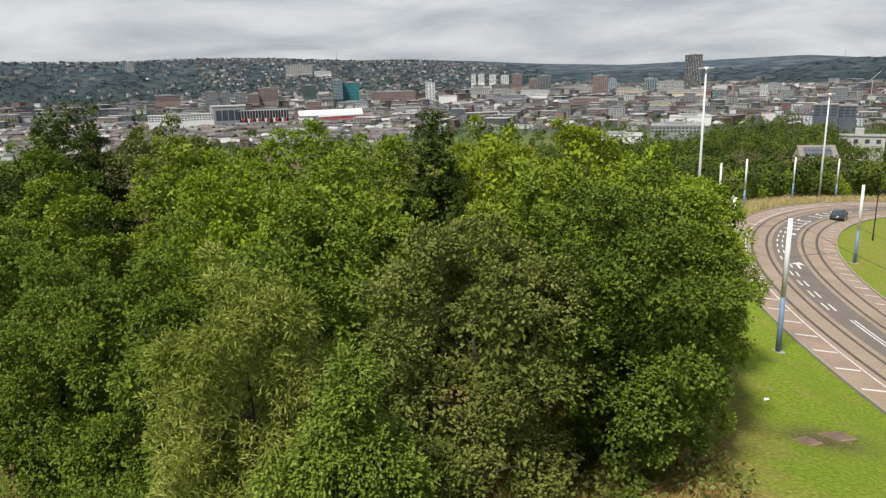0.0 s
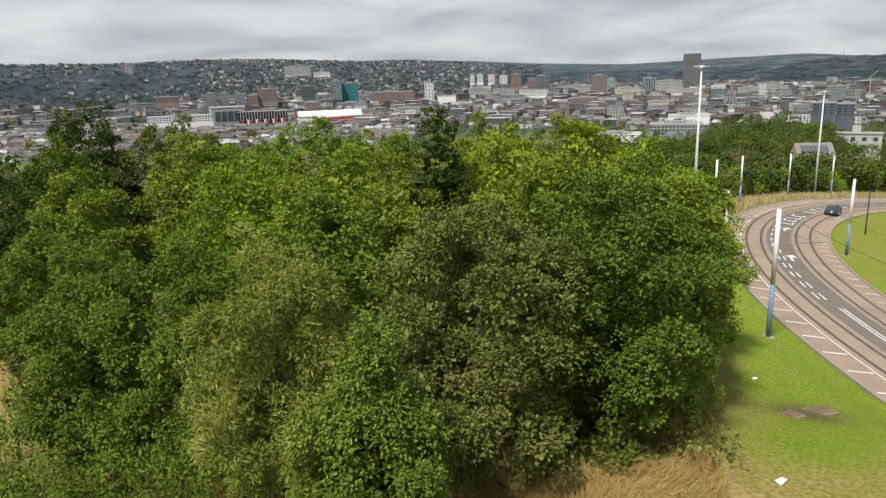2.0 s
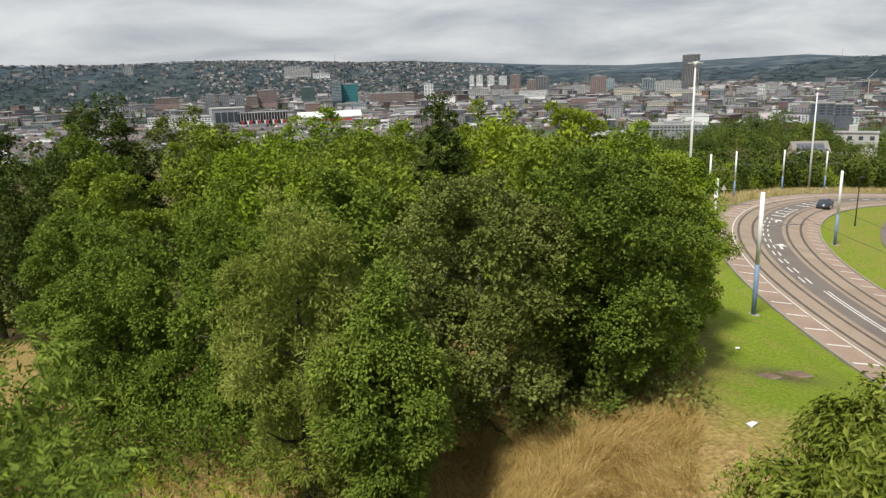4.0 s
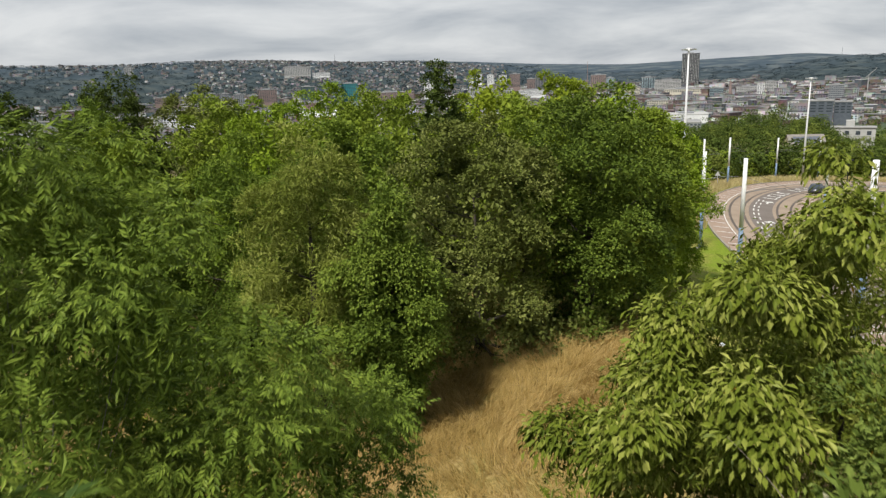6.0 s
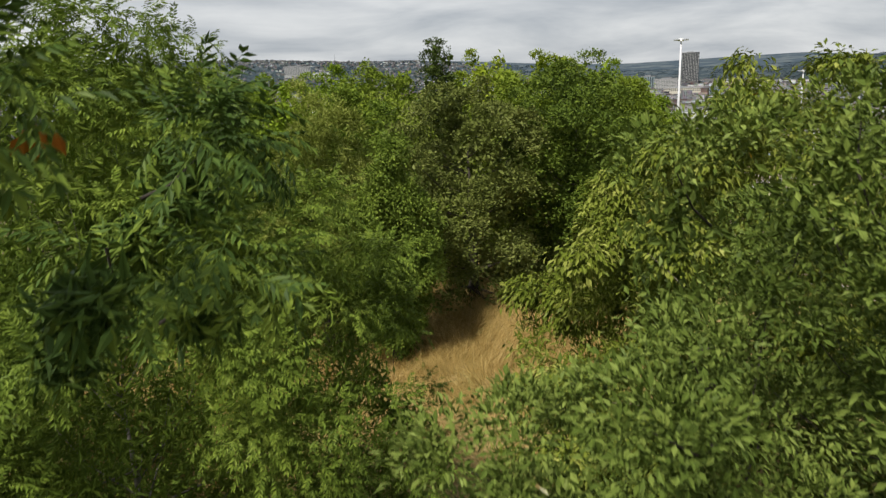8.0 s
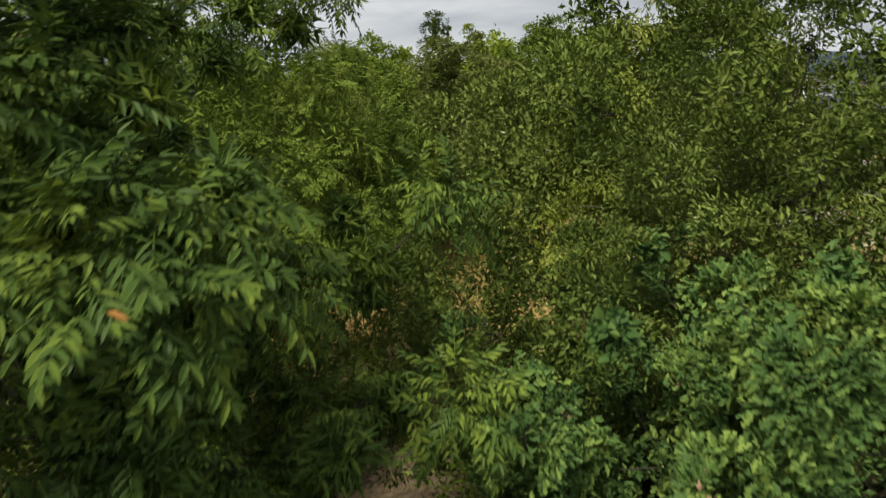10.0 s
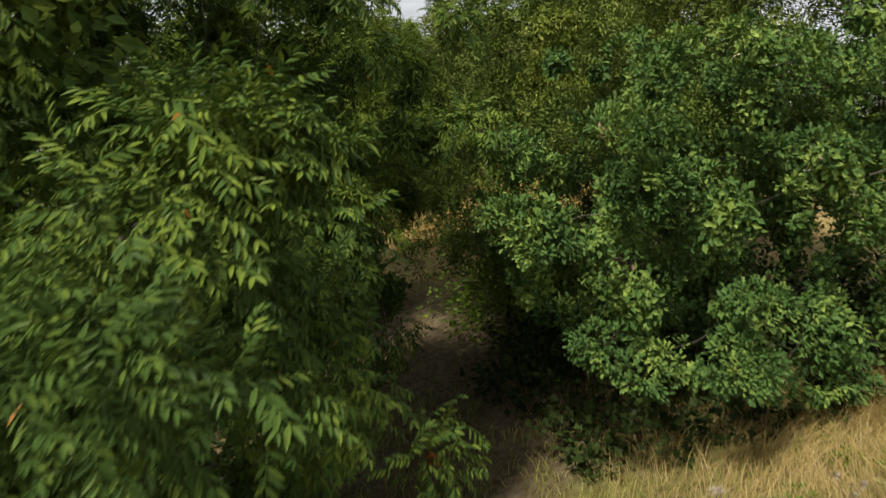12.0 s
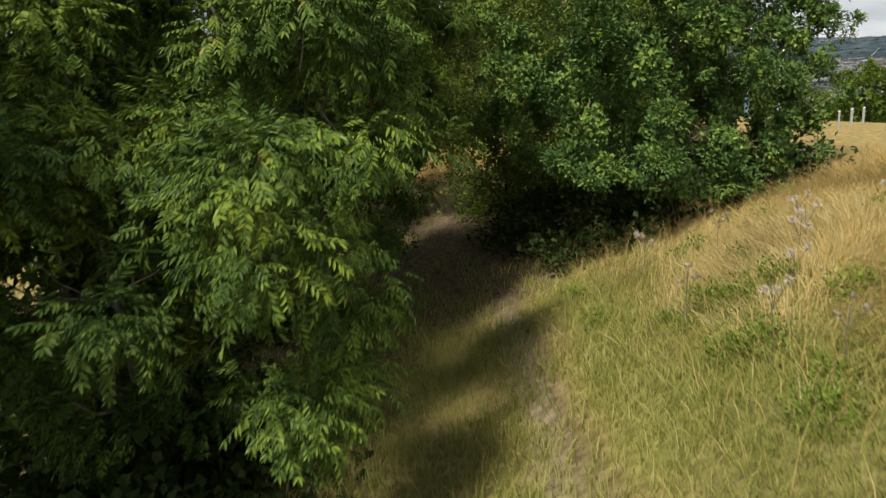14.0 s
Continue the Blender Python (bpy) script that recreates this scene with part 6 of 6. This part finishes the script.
def build_grass():
    rng = np.random.default_rng(200)
    # the bank beside the path: tussocks of straw with green between them
    def tussocks(n, per, bx, by, spread):
        mx, my, sx, sy = (bx[0] + bx[1]) / 2, (by[0] + by[1]) / 2, (bx[1] - bx[0]) / 2, (by[1] - by[0]) / 2
        u, v = np.clip(rng.normal(size=n) * 0.62, -1.9, 1.9), np.clip(rng.normal(size=n) * 0.62, -1.9, 1.9)
        cx, cy = mx + u * sx, my + v * sy
        return np.repeat(cx, per) + rng.normal(size=n * per) * spread, np.repeat(cy, per) + rng.normal(size=n * per) * spread
    x, y = tussocks(3400, 26, (0.7, 10), (-21, -6), 0.16)
    keep = rng.random(len(x)) < smooth(1.2, 3.8, x + 0.12 * (y + 13)) * 0.92 + 0.08
    keep &= np.abs(x - (0.15 - 0.03 * (y + 12))) > 0.3
    x, y = x[keep], y[keep]
    blades(len(x), x, y, rng.uniform(0.12, 0.42, len(x)), M_STRAW, "dry_grass", "tall dry straw coloured grass on the bank", 201, 0.0042, 0.9, 0.4)
    x, y = tussocks(520, 26, (2.9, 7.2), (-17, -10.5), 0.18)
    blades(len(x), x, y, rng.uniform(0.12, 0.34, len(x)), M_PALESTRAW, "bleached_grass", "bleached straw lying flat on the bank", 208, 0.0045, 1.8, 0.6)
    x, y = tussocks(3200, 26, (-0.6, 7), (-21, -8), 0.2)
    keep = (rng.random(len(x)) < 1 - 0.6 * smooth(2.4, 6, x)) & (np.abs(x - (0.15 - 0.03 * (y + 12))) > rng.uniform(0.15, 0.55, len(x)))
    x, y = x[keep], y[keep]
    blades(len(x), x, y, rng.uniform(0.06, 0.24, len(x)), M_GRASS, "green_grass", "short green and yellowing grass beside the path", 202, 0.005, 0.9)
    x, y = tussocks(1100, 18, (-4.5, 0.8), (-20, -6), 0.2)
    blades(len(x), x, y, rng.uniform(0.08, 0.35, len(x)), M_GRASS, "shaded_grass", "thin grass in the shade under the trees", 203, 0.007, 0.6)
    # the meadow
    x, y = tussocks(2800, 18, (-6, 12), (7, 21), 0.2)
    keep = x - 3 - 0.35 * (y - 14) < 3.8
    x, y = x[keep], y[keep]
    blades(len(x), x, y, rng.uniform(0.2, 0.62, len(x)), M_STRAW, "meadow_grass", "trampled dry straw meadow between the trees", 204, 0.008, 1.3, 0.3)
    x, y = tussocks(600, 14, (-16, -4), (6, 20), 0.25)
    blades(len(x), x, y, rng.uniform(0.2, 0.6, len(x)), M_STRAW, "meadow_grass", "dry grass at the wood's left edge", 205, 0.018, 0.6)
    # rough grass beyond the bend
    t, r = rng.uniform(radians(14), radians(75), 15000), rng.uniform(110.6, 119, 15000)
    x, y = RING.x - r * np.cos(t), RING.y + r * np.sin(t)
    blades(len(x), x, y, rng.uniform(0.5, 1.15, len(x)), M_PALESTRAW, "verge_grass", "dry rough grass on the far verge of the bend", 206, 0.05, 0.4)
    # seed heads standing above the bank
    n = 420
    x, y = rng.uniform(1.2, 8, n), rng.uniform(-18, -8.8, n)
    blades(n, x, y, rng.uniform(0.5, 0.9, n), M_STRAW, "grass_stalks", "bleached stalks of tall grass", 207, 0.0035, 0.3)


build_grass()


def bushes(name, label, spots, mat, leaf, size, per, seed, flat=0.75, single=False):
    """Mounds of leaves: low cover as one mesh, or single bushes as things of their own."""
    rng = np.random.default_rng(seed)
    sets = []
    for x, y, r in spots:
        z = ground_at(x, y)
        if any(corridor(np.array(((x + q, y, z + 0.5),)))[0] for q in (-0.55 * r, 0.0, 0.55 * r)):
            continue
        n = int(per * r * r)
        u = unit(rng.normal(size=(n, 3)) + np.array((0, 0, 0.5)))
        u[:, 2] = np.abs(u[:, 2])
        p = u * (r * (1.05 - 0.5 * rng.random(n) ** 1.8))[:, None] * np.array((1, 1, flat)) * (1 + 0.25 * np.sin(u[:, :1] * 7 + u[:, 1:2] * 5))
        al, no, sz = u + rng.normal(size=(n, 3)) * 0.6, u * 0.4 + np.array((0, 0, 0.8)) + rng.normal(size=(n, 3)) * 0.4, size * rng.uniform(0.6, 1.3, n)
        if single:
            ob = empty("bush", pose(x, y, z), label, "bush", "bushes in the hollow and at the wood's foot")
            v, f = scatter(leaf, p, al, no, sz)
            c = new("leaves", mesh_from("leaves", v, f, mat))
            c.parent = ob
            part("stem", tube(bmesh.new(), [(0, 0, -0.1), (0.05 * r, 0, r * flat * 0.35), (0, 0.08 * r, r * flat * 0.8)], [0.05, 0.035, 0.008], 6), M_BARK, ob, "", True)
        else:
            sets.append(scatter(leaf, p + np.array((x, y, z)), al, no, sz))
    if sets:
        v, f = merge(sets)
        tagged(new(name, mesh_from(name, v, f, mat)), label, "bushes", kind="stuff")


def build_bushes():
    rng = np.random.default_rng(220)
    under = [(-4.6, -16.6, 0.8), (-3.6, -15.8, 0.7), (-5.4, -17.6, 0.9), (-4.0, -13.0, 0.9), (-3.0, -12.2, 0.7), (-6.2, -18.8, 1.0), (-5.0, -14.6, 1.0), (-2.9, -14.2, 0.6), (-6.8, -16.0, 1.2), (-4.2, -19.2, 0.9), (-5.0, -20.3, 1.0), (-3.5, -18.4, 0.7), (-6.0, -19.2, 1.2), (-7.2, -20.6, 1.2), (-4.4, -21.4, 0.8), (-6.3, -13.4, 1.3), (-5.6, -13.8, 1.2), (-7.2, -13.0, 1.4), (-5.8, -15.2, 1.1), (-8.2, -14.4, 1.4), (-6.0, -12.2, 1.2)]
    under += [(rng.uniform(-11, -3.2), rng.uniform(-21, 3), rng.uniform(0.7, 1.5)) for _ in range(46)]
    bushes("undergrowth", "bramble undergrowth beneath the ash trees, its colour darkened for shade", under, M_SHADE, "broad", 0.18, 330, 221)
    bushes("saplings", "young green scrub in the hollow between the trees", [(-1.0, 0.4, 1.2), (0.4, -0.6, 1.1), (-0.5, -1.6, 1.1), (0.9, 1.1, 1.2), (-2.0, 1.5, 1.3), (-1.8, -0.9, 1.1), (1.9, 0.2, 1.2), (-2.8, 0.4, 1.3), (2.6, 2.0, 1.2)], M_MID, "broad", 0.15, 420, 226, 1.0, single=True)
    bushes("undergrowth", "scrub beneath the oak and sallow, its colour darkened for shade", [(rng.uniform(0.9, 6.5), rng.uniform(-7.6, -1), rng.uniform(0.6, 1.3)) for _ in range(26)] +
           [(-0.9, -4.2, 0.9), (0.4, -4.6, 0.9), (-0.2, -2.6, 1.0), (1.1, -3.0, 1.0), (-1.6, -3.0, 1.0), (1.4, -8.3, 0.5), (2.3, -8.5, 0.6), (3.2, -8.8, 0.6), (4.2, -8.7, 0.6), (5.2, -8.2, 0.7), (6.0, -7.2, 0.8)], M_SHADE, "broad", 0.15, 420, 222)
    bushes("undergrowth", "bramble and saplings at the foot of the wood", [(rng.uniform(-20, 8), 17.5 + rng.uniform(0, 8), rng.uniform(0.7, 1.3)) for _ in range(40)], M_OLIVE, "broad", 0.19, 240, 223)
    bushes("saplings", "young green scrub beneath the tall ash", [(-9.5, 3.0, 2.2), (-11.5, 6.0, 2.2), (-8.0, 5.0, 1.8), (-13.5, 2.0, 2.4), (-11.0, 0.0, 2.4), (-4.0, 2.8, 1.6), (-14.5, 8.5, 2.0), (-13.0, 11.5, 2.0), (-16.5, 14.0, 2.4), (-18.5, 18.0, 2.4), (-20.5, 22.0, 2.4), (-15.0, 17.5, 1.9), (-22.0, 15.0, 2.4), (-19.0, 10.0, 2.2), (-10.0, 10.0, 1.8), (-8.5, 8.5, 1.8), (-11.5, 9.0, 2.0), (-6.8, 7.4, 1.6), (-5.4, 6.4, 1.5), (-9.2, 12.0, 1.4)], M_MID, "simple", 0.2, 260, 227, 1.3, single=True)
    bushes("saplings", "dense young growth closing the hollow between oak and ash", [(-0.6, -2.4, 1.7), (-1.8, -0.8, 1.8), (0.6, -1.4, 1.8), (1.8, -0.6, 1.8), (-3.0, 0.6, 1.8)], M_MID, "simple", 0.14, 900, 228, 1.75, single=True)
    bushes("scrub", "green scrub filling the foot of the wood", [(-14.5, 19.0, 1.9), (-12.6, 20.4, 1.9), (-10.8, 19.6, 1.8), (-9.4, 18.6, 1.7), (-16.8, 20.8, 2.0), (-8.2, 19.8, 1.8), (-11.8, 22.4, 2.2), (-14.0, 23.0, 2.2), (-7.0, 18.0, 1.5), (-18.6, 24.4, 2.2)], M_MID, "simple", 0.16, 420, 229, 1.5, single=True)
    bushes("yellow_scrub", "yellow green scrub at the edge of the wood", [(-7.2, 11.5, 1.0), (-8.4, 13.4, 1.2), (-9.8, 15.2, 1.1), (-6.4, 12.8, 0.9), (-11.5, 17.5, 1.2), (-13.2, 18.8, 1.1), (-6.9, 13.6, 1.2), (-7.9, 15.2, 1.3), (-6.4, 10.6, 0.8), (-8.6, 11.6, 1.1)], M_LIME, "blade", 0.16, 380, 224, single=True)


build_bushes()


def weeds():
    """Green leafy weeds scattered over the bank."""
    rng = np.random.default_rng(231)
    spots = [(rng.uniform(1.0, 6.0), rng.uniform(-18.5, -10), rng.uniform(0.12, 0.34)) for _ in range(38)]
    bushes("bank_weeds", "green leafy weeds between the grasses of the bank", spots, M_MID, "blade", 0.05, 5200, 232, 1.0)


weeds()

M_PUFF = material("thistle_down", (0.40, 0.335, 0.25), (0.54, 0.47, 0.37), 0.95, 30, 4)


def thistle(x, y, h, seed):
    """A dry thistle: stem with side twigs, each ending in a tuft of down."""
    rng = random.Random(seed)
    ob = empty("thistle", pose(x, y, ground_at(x, y), 0, 0, rng.uniform(0, 360)), "dry thistle gone to pale down on the bank", "plant", "thistles on the bank")
    part("stem", tube(bmesh.new(), [(0, 0, -0.03), (0.03, 0, h * 0.5), (0.02, 0.03, h)], [0.008, 0.006, 0.004], 5), M_TWIG, ob)
    for k in range(3):
        a = k * 2.1 + rng.random()
        e = (0.12 * math.cos(a), 0.12 * math.sin(a), h * (0.82 + 0.1 * k))
        part("twig", tube(bmesh.new(), [(0.02, 0, h * 0.6), e], [0.004, 0.003], 4), M_TWIG, ob)
        bm = bmesh.new()
        for _ in range(80):
            d = Vector((rng.gauss(0, 1), rng.gauss(0, 1), rng.gauss(0, 1) + 0.6)).normalized()
            s = d.orthogonal().normalized() * 0.0035
            c = Vector(e)
            q = c + d * rng.uniform(0.03, 0.065)
            bm.faces.new([bm.verts.new(c), bm.verts.new(q + s), bm.verts.new(q - s)])
        part("down", bm, M_PUFF, ob, "pale feathery down")


for k, (tx, ty) in enumerate(((3.4, -13.2), (3.6, -13.0), (4.3, -13.6), (2.2, -15.2), (2.9, -14.2), (3.1, -11.4), (2.1, -10.9), (3.8, -15.4), (4.0, -12.0), (2.5, -16.0), (3.3, -16.4), (1.9, -13.6))):
    thistle(tx, ty, 0.55 + 0.07 * (k % 4), k)


# ---------------------------------------------------------------- small things along the road and on the verge
def fence_post(x, y):
    ob = empty("fence_post", pose(x, y, ground_at(x, y), 0, 0, 20), "short weathered grey wooden post at the field edge", "post", "posts at the field edge")
    part("shaft", box(bmesh.new(), -0.028, 0.028, -0.028, 0.028, -0.2, 0.6, 0.008), M_GALV, ob)
    part("cap", box(bmesh.new(), -0.034, 0.034, -0.034, 0.034, 0.59, 0.63, 0.012), M_MAST, ob)


for k in range(5):
    fence_post(13.0 + k * 0.66 + 0.2 * (k % 2), 3.4 + k * 0.75)


def car(x, y, yaw):
    """A dark grey hatchback."""
    m = pose(x, y, road_plane(x, y), 7, 0, yaw)
    ob = empty("car", m, "dark grey hatchback car on the road bend", "car")
    paint = material("car_paint", (0.05, 0.055, 0.065), (0.07, 0.075, 0.085), 0.25, 3, 0.5, metal=0.4, spec=0.6)
    glass = M_DARKGLASS
    rubber = material("tyre_rubber", (0.015, 0.015, 0.015), (0.03, 0.03, 0.03), 0.9, 20, 3)
    side = [(-2.05, 0.3), (-2.1, 0.62), (-1.95, 0.82), (-1.0, 0.95), (1.75, 0.98), (2.02, 0.75), (2.05, 0.32)]
    bm = bmesh.new()
    rows = [[bm.verts.new((px, s * (0.86 if pz < 0.7 else 0.8), pz)) for px, pz in side] for s in (-1, 1)]
    for a, b in zip(range(7), list(range(1, 7)) + [0]):
        bm.faces.new((rows[0][a], rows[0][b], rows[1][b], rows[1][a]))
    bm.faces.new(rows[0][::-1])
    bm.faces.new(rows[1])
    bmesh.ops.bevel(bm, geom=bm.edges[:], offset=0.05, segments=2, affect="EDGES")
    part("body", bm, paint, ob, "", True)
    cab = [(-1.05, 0.92), (-0.35, 1.42), (1.1, 1.45), (1.75, 0.95)]
    bm = bmesh.new()
    rows = [[bm.verts.new((px, s * (0.78 if pz < 1.2 else 0.62), pz)) for px, pz in cab] for s in (-1, 1)]
    for a in range(3):
        bm.faces.new((rows[0][a], rows[0][a + 1], rows[1][a + 1], rows[1][a]))
    bm.faces.new(rows[0][::-1])
    bm.faces.new(rows[1])
    part("cabin_glass", bm, glass, ob)
    part("roof", box(bmesh.new(), -0.3, 1.05, -0.6, 0.6, 1.42, 1.47, 0.02), paint, ob)
    for wx in (-1.3, 1.3):
        for s in (-1, 1):
            bm = tube(bmesh.new(), [(wx, s * 0.7, 0.31), (wx, s * 0.88, 0.31)], [0.31, 0.31], 18)
            w = part("wheel", bm, rubber, ob)
            part("rim", tube(bmesh.new(), [(wx, s * 0.86, 0.31), (wx, s * 0.895, 0.31)], [0.2, 0.18], 12), M_GALV, w)
    for s in (-1, 1):
        part("headlight", box(bmesh.new(), -2.12, -2.0, s * 0.6 - 0.16, s * 0.6 + 0.16, 0.62, 0.76, 0.03), M_WHITE, ob)


car(55.9, 97.0, 232)


def slab(x, y, w, d, yaw):
    ob = empty("ground_slab", pose(x, y, ground_at(x, y) + 0.02, -3, 4, yaw), "brown worn inspection slab set in the grass", "slab", "inspection slabs")
    part("frame", box(bmesh.new(), -w / 2, w / 2, -d / 2, d / 2, -0.05, 0.03, 0.02), M_DIRT, ob)
    part("lid", box(bmesh.new(), -w / 2 + 0.08, w / 2 - 0.08, -d / 2 + 0.08, d / 2 - 0.08, 0.02, 0.045, 0.01), M_LID, ob, "rusty brown lid")


slab(15.2, 24.9, 1.3, 0.8, 15)
slab(13.4, 23.7, 0.9, 0.7, 25)


def litter(x, y, s, yaw):
    bm = bmesh.new()
    vs = [bm.verts.new(p) for p in ((0, 0, 0), (s, 0.1 * s, 0.1 * s), (1.1 * s, 0.7 * s, 0.02), (0.2 * s, 0.6 * s, 0.18 * s))]
    top = [bm.verts.new(v.co + Vector((0.02, 0.03, 0.05 * s))) for v in vs]
    bm.faces.new(vs[::-1])
    bm.faces.new(top)
    for k in range(4):
        bm.faces.new((vs[k], vs[(k + 1) % 4], top[(k + 1) % 4], top[k]))
    ob = part("paper_scrap", bm, M_WHITE)
    ob.matrix_basis = pose(x, y, ground_at(x, y) + 0.03, 0, 0, yaw)
    tagged(ob, "crumpled white paper scrap lying on the grass", "litter", "scraps on the verge")


for k, (lx, ly) in enumerate(((14.0, 28.5), (20.9, 31.4), (21.4, 35.9), (9.6, 16.8))):
    litter(lx, ly, 0.24 if k < 3 else 0.42, k * 70)


def warning_sign(x, y):
    ob = empty("road_sign", pose(x, y, ground_at(x, y), 0, 0, -15), "triangular road sign on a grey post, seen from behind", "sign")
    part("post", tube(bmesh.new(), [(0, 0, -0.1), (0, 0, 2.5)], [0.04, 0.04], 8), M_GALV, ob)
    bm = bmesh.new()
    lo = [bm.verts.new((0.5 * math.sin(a), yy, 2.2 + 0.5 * math.cos(a))) for yy in (-0.06, -0.04) for a in (0, 2.094, 4.189)]
    bm.faces.new(lo[:3])
    bm.faces.new(lo[3:][::-1])
    for k in range(3):
        bm.faces.new((lo[k], lo[3 + k], lo[3 + (k + 1) % 3], lo[(k + 1) % 3]))
    part("plate", bm, M_PALE, ob, "grey back of a triangular plate")


warning_sign(42.5, 101.5)


def path_lamp(x, y, h=6.0):
    ob = empty("street_lamp", pose(x, y, ground_at(x, y)), "black painted street lamp beside the footpath", "street lamp", "lamps beside the footpath")
    part("post", tube(bmesh.new(), [(0, 0, -0.1), (0, 0, 1.2), (0, 0, h)], [0.1, 0.07, 0.05], 10), M_BLACK, ob)
    part("lantern", box(bmesh.new(), -0.15, 0.55, -0.12, 0.12, h - 0.02, h + 0.14, 0.04), M_BLACK, ob)


path_lamp(50.6, 80.4)


def footpath():
    """A path that runs along the inner lawn and bends away from the road."""
    line = [(38.6, 50.0), (40.8, 57.0), (43.4, 63.5), (46.8, 70.5), (51.6, 78.5), (57.2, 86.5), (64.0, 94.0)]
    side = [(1.5, 0.4), (1.6, 0.6), (1.6, 0.75), (1.6, 0.9), (1.6, 1.05), (1.6, 1.2), (1.5, 1.3)]
    bm = bmesh.new()
    prev = None
    for (x, y), (nx, ny) in zip(line, side):
        n = Vector((nx, -ny, 0)).normalized()
        row = []
        for s in (0.0, 2.2):
            px, py = x + 1.0 + n.x * s, y + n.y * s
            z = ground_at(px, py)
            row += [bm.verts.new((px, py, z + 0.06)), bm.verts.new((px, py, z - 0.2))]
        if prev:
            bm.faces.new((prev[0], prev[2], row[2], row[0]))
            bm.faces.new((prev[0], row[0], row[1], prev[1]))
            bm.faces.new((prev[2], prev[3], row[3], row[2]))
        prev = row
    bmesh.ops.recalc_face_normals(bm, faces=bm.faces[:])
    tagged(part("footpath", bm, M_ASPHALT), "dark asphalt footpath across the inner lawn", "path", kind="structure")


footpath()


def wires():
    """Contact wires over both tracks, hung a little between the poles."""
    for k, r in enumerate((106.97, 101.97)):
        ob = empty("overhead_wire", Matrix.Identity(4), "thin dark contact wire above a tram track", "wire", "overhead wires")
        pts = []
        for a in np.arange(-8, 60, 1.5):
            x, y = RING.x - r * math.cos(radians(a)), RING.y + r * math.sin(radians(a))
            pts.append((x, y, road_plane(x, y) + 5.6))
        part("wire", tube(bmesh.new(), pts, [0.012] * len(pts), 4), M_BLACK, ob)


wires()
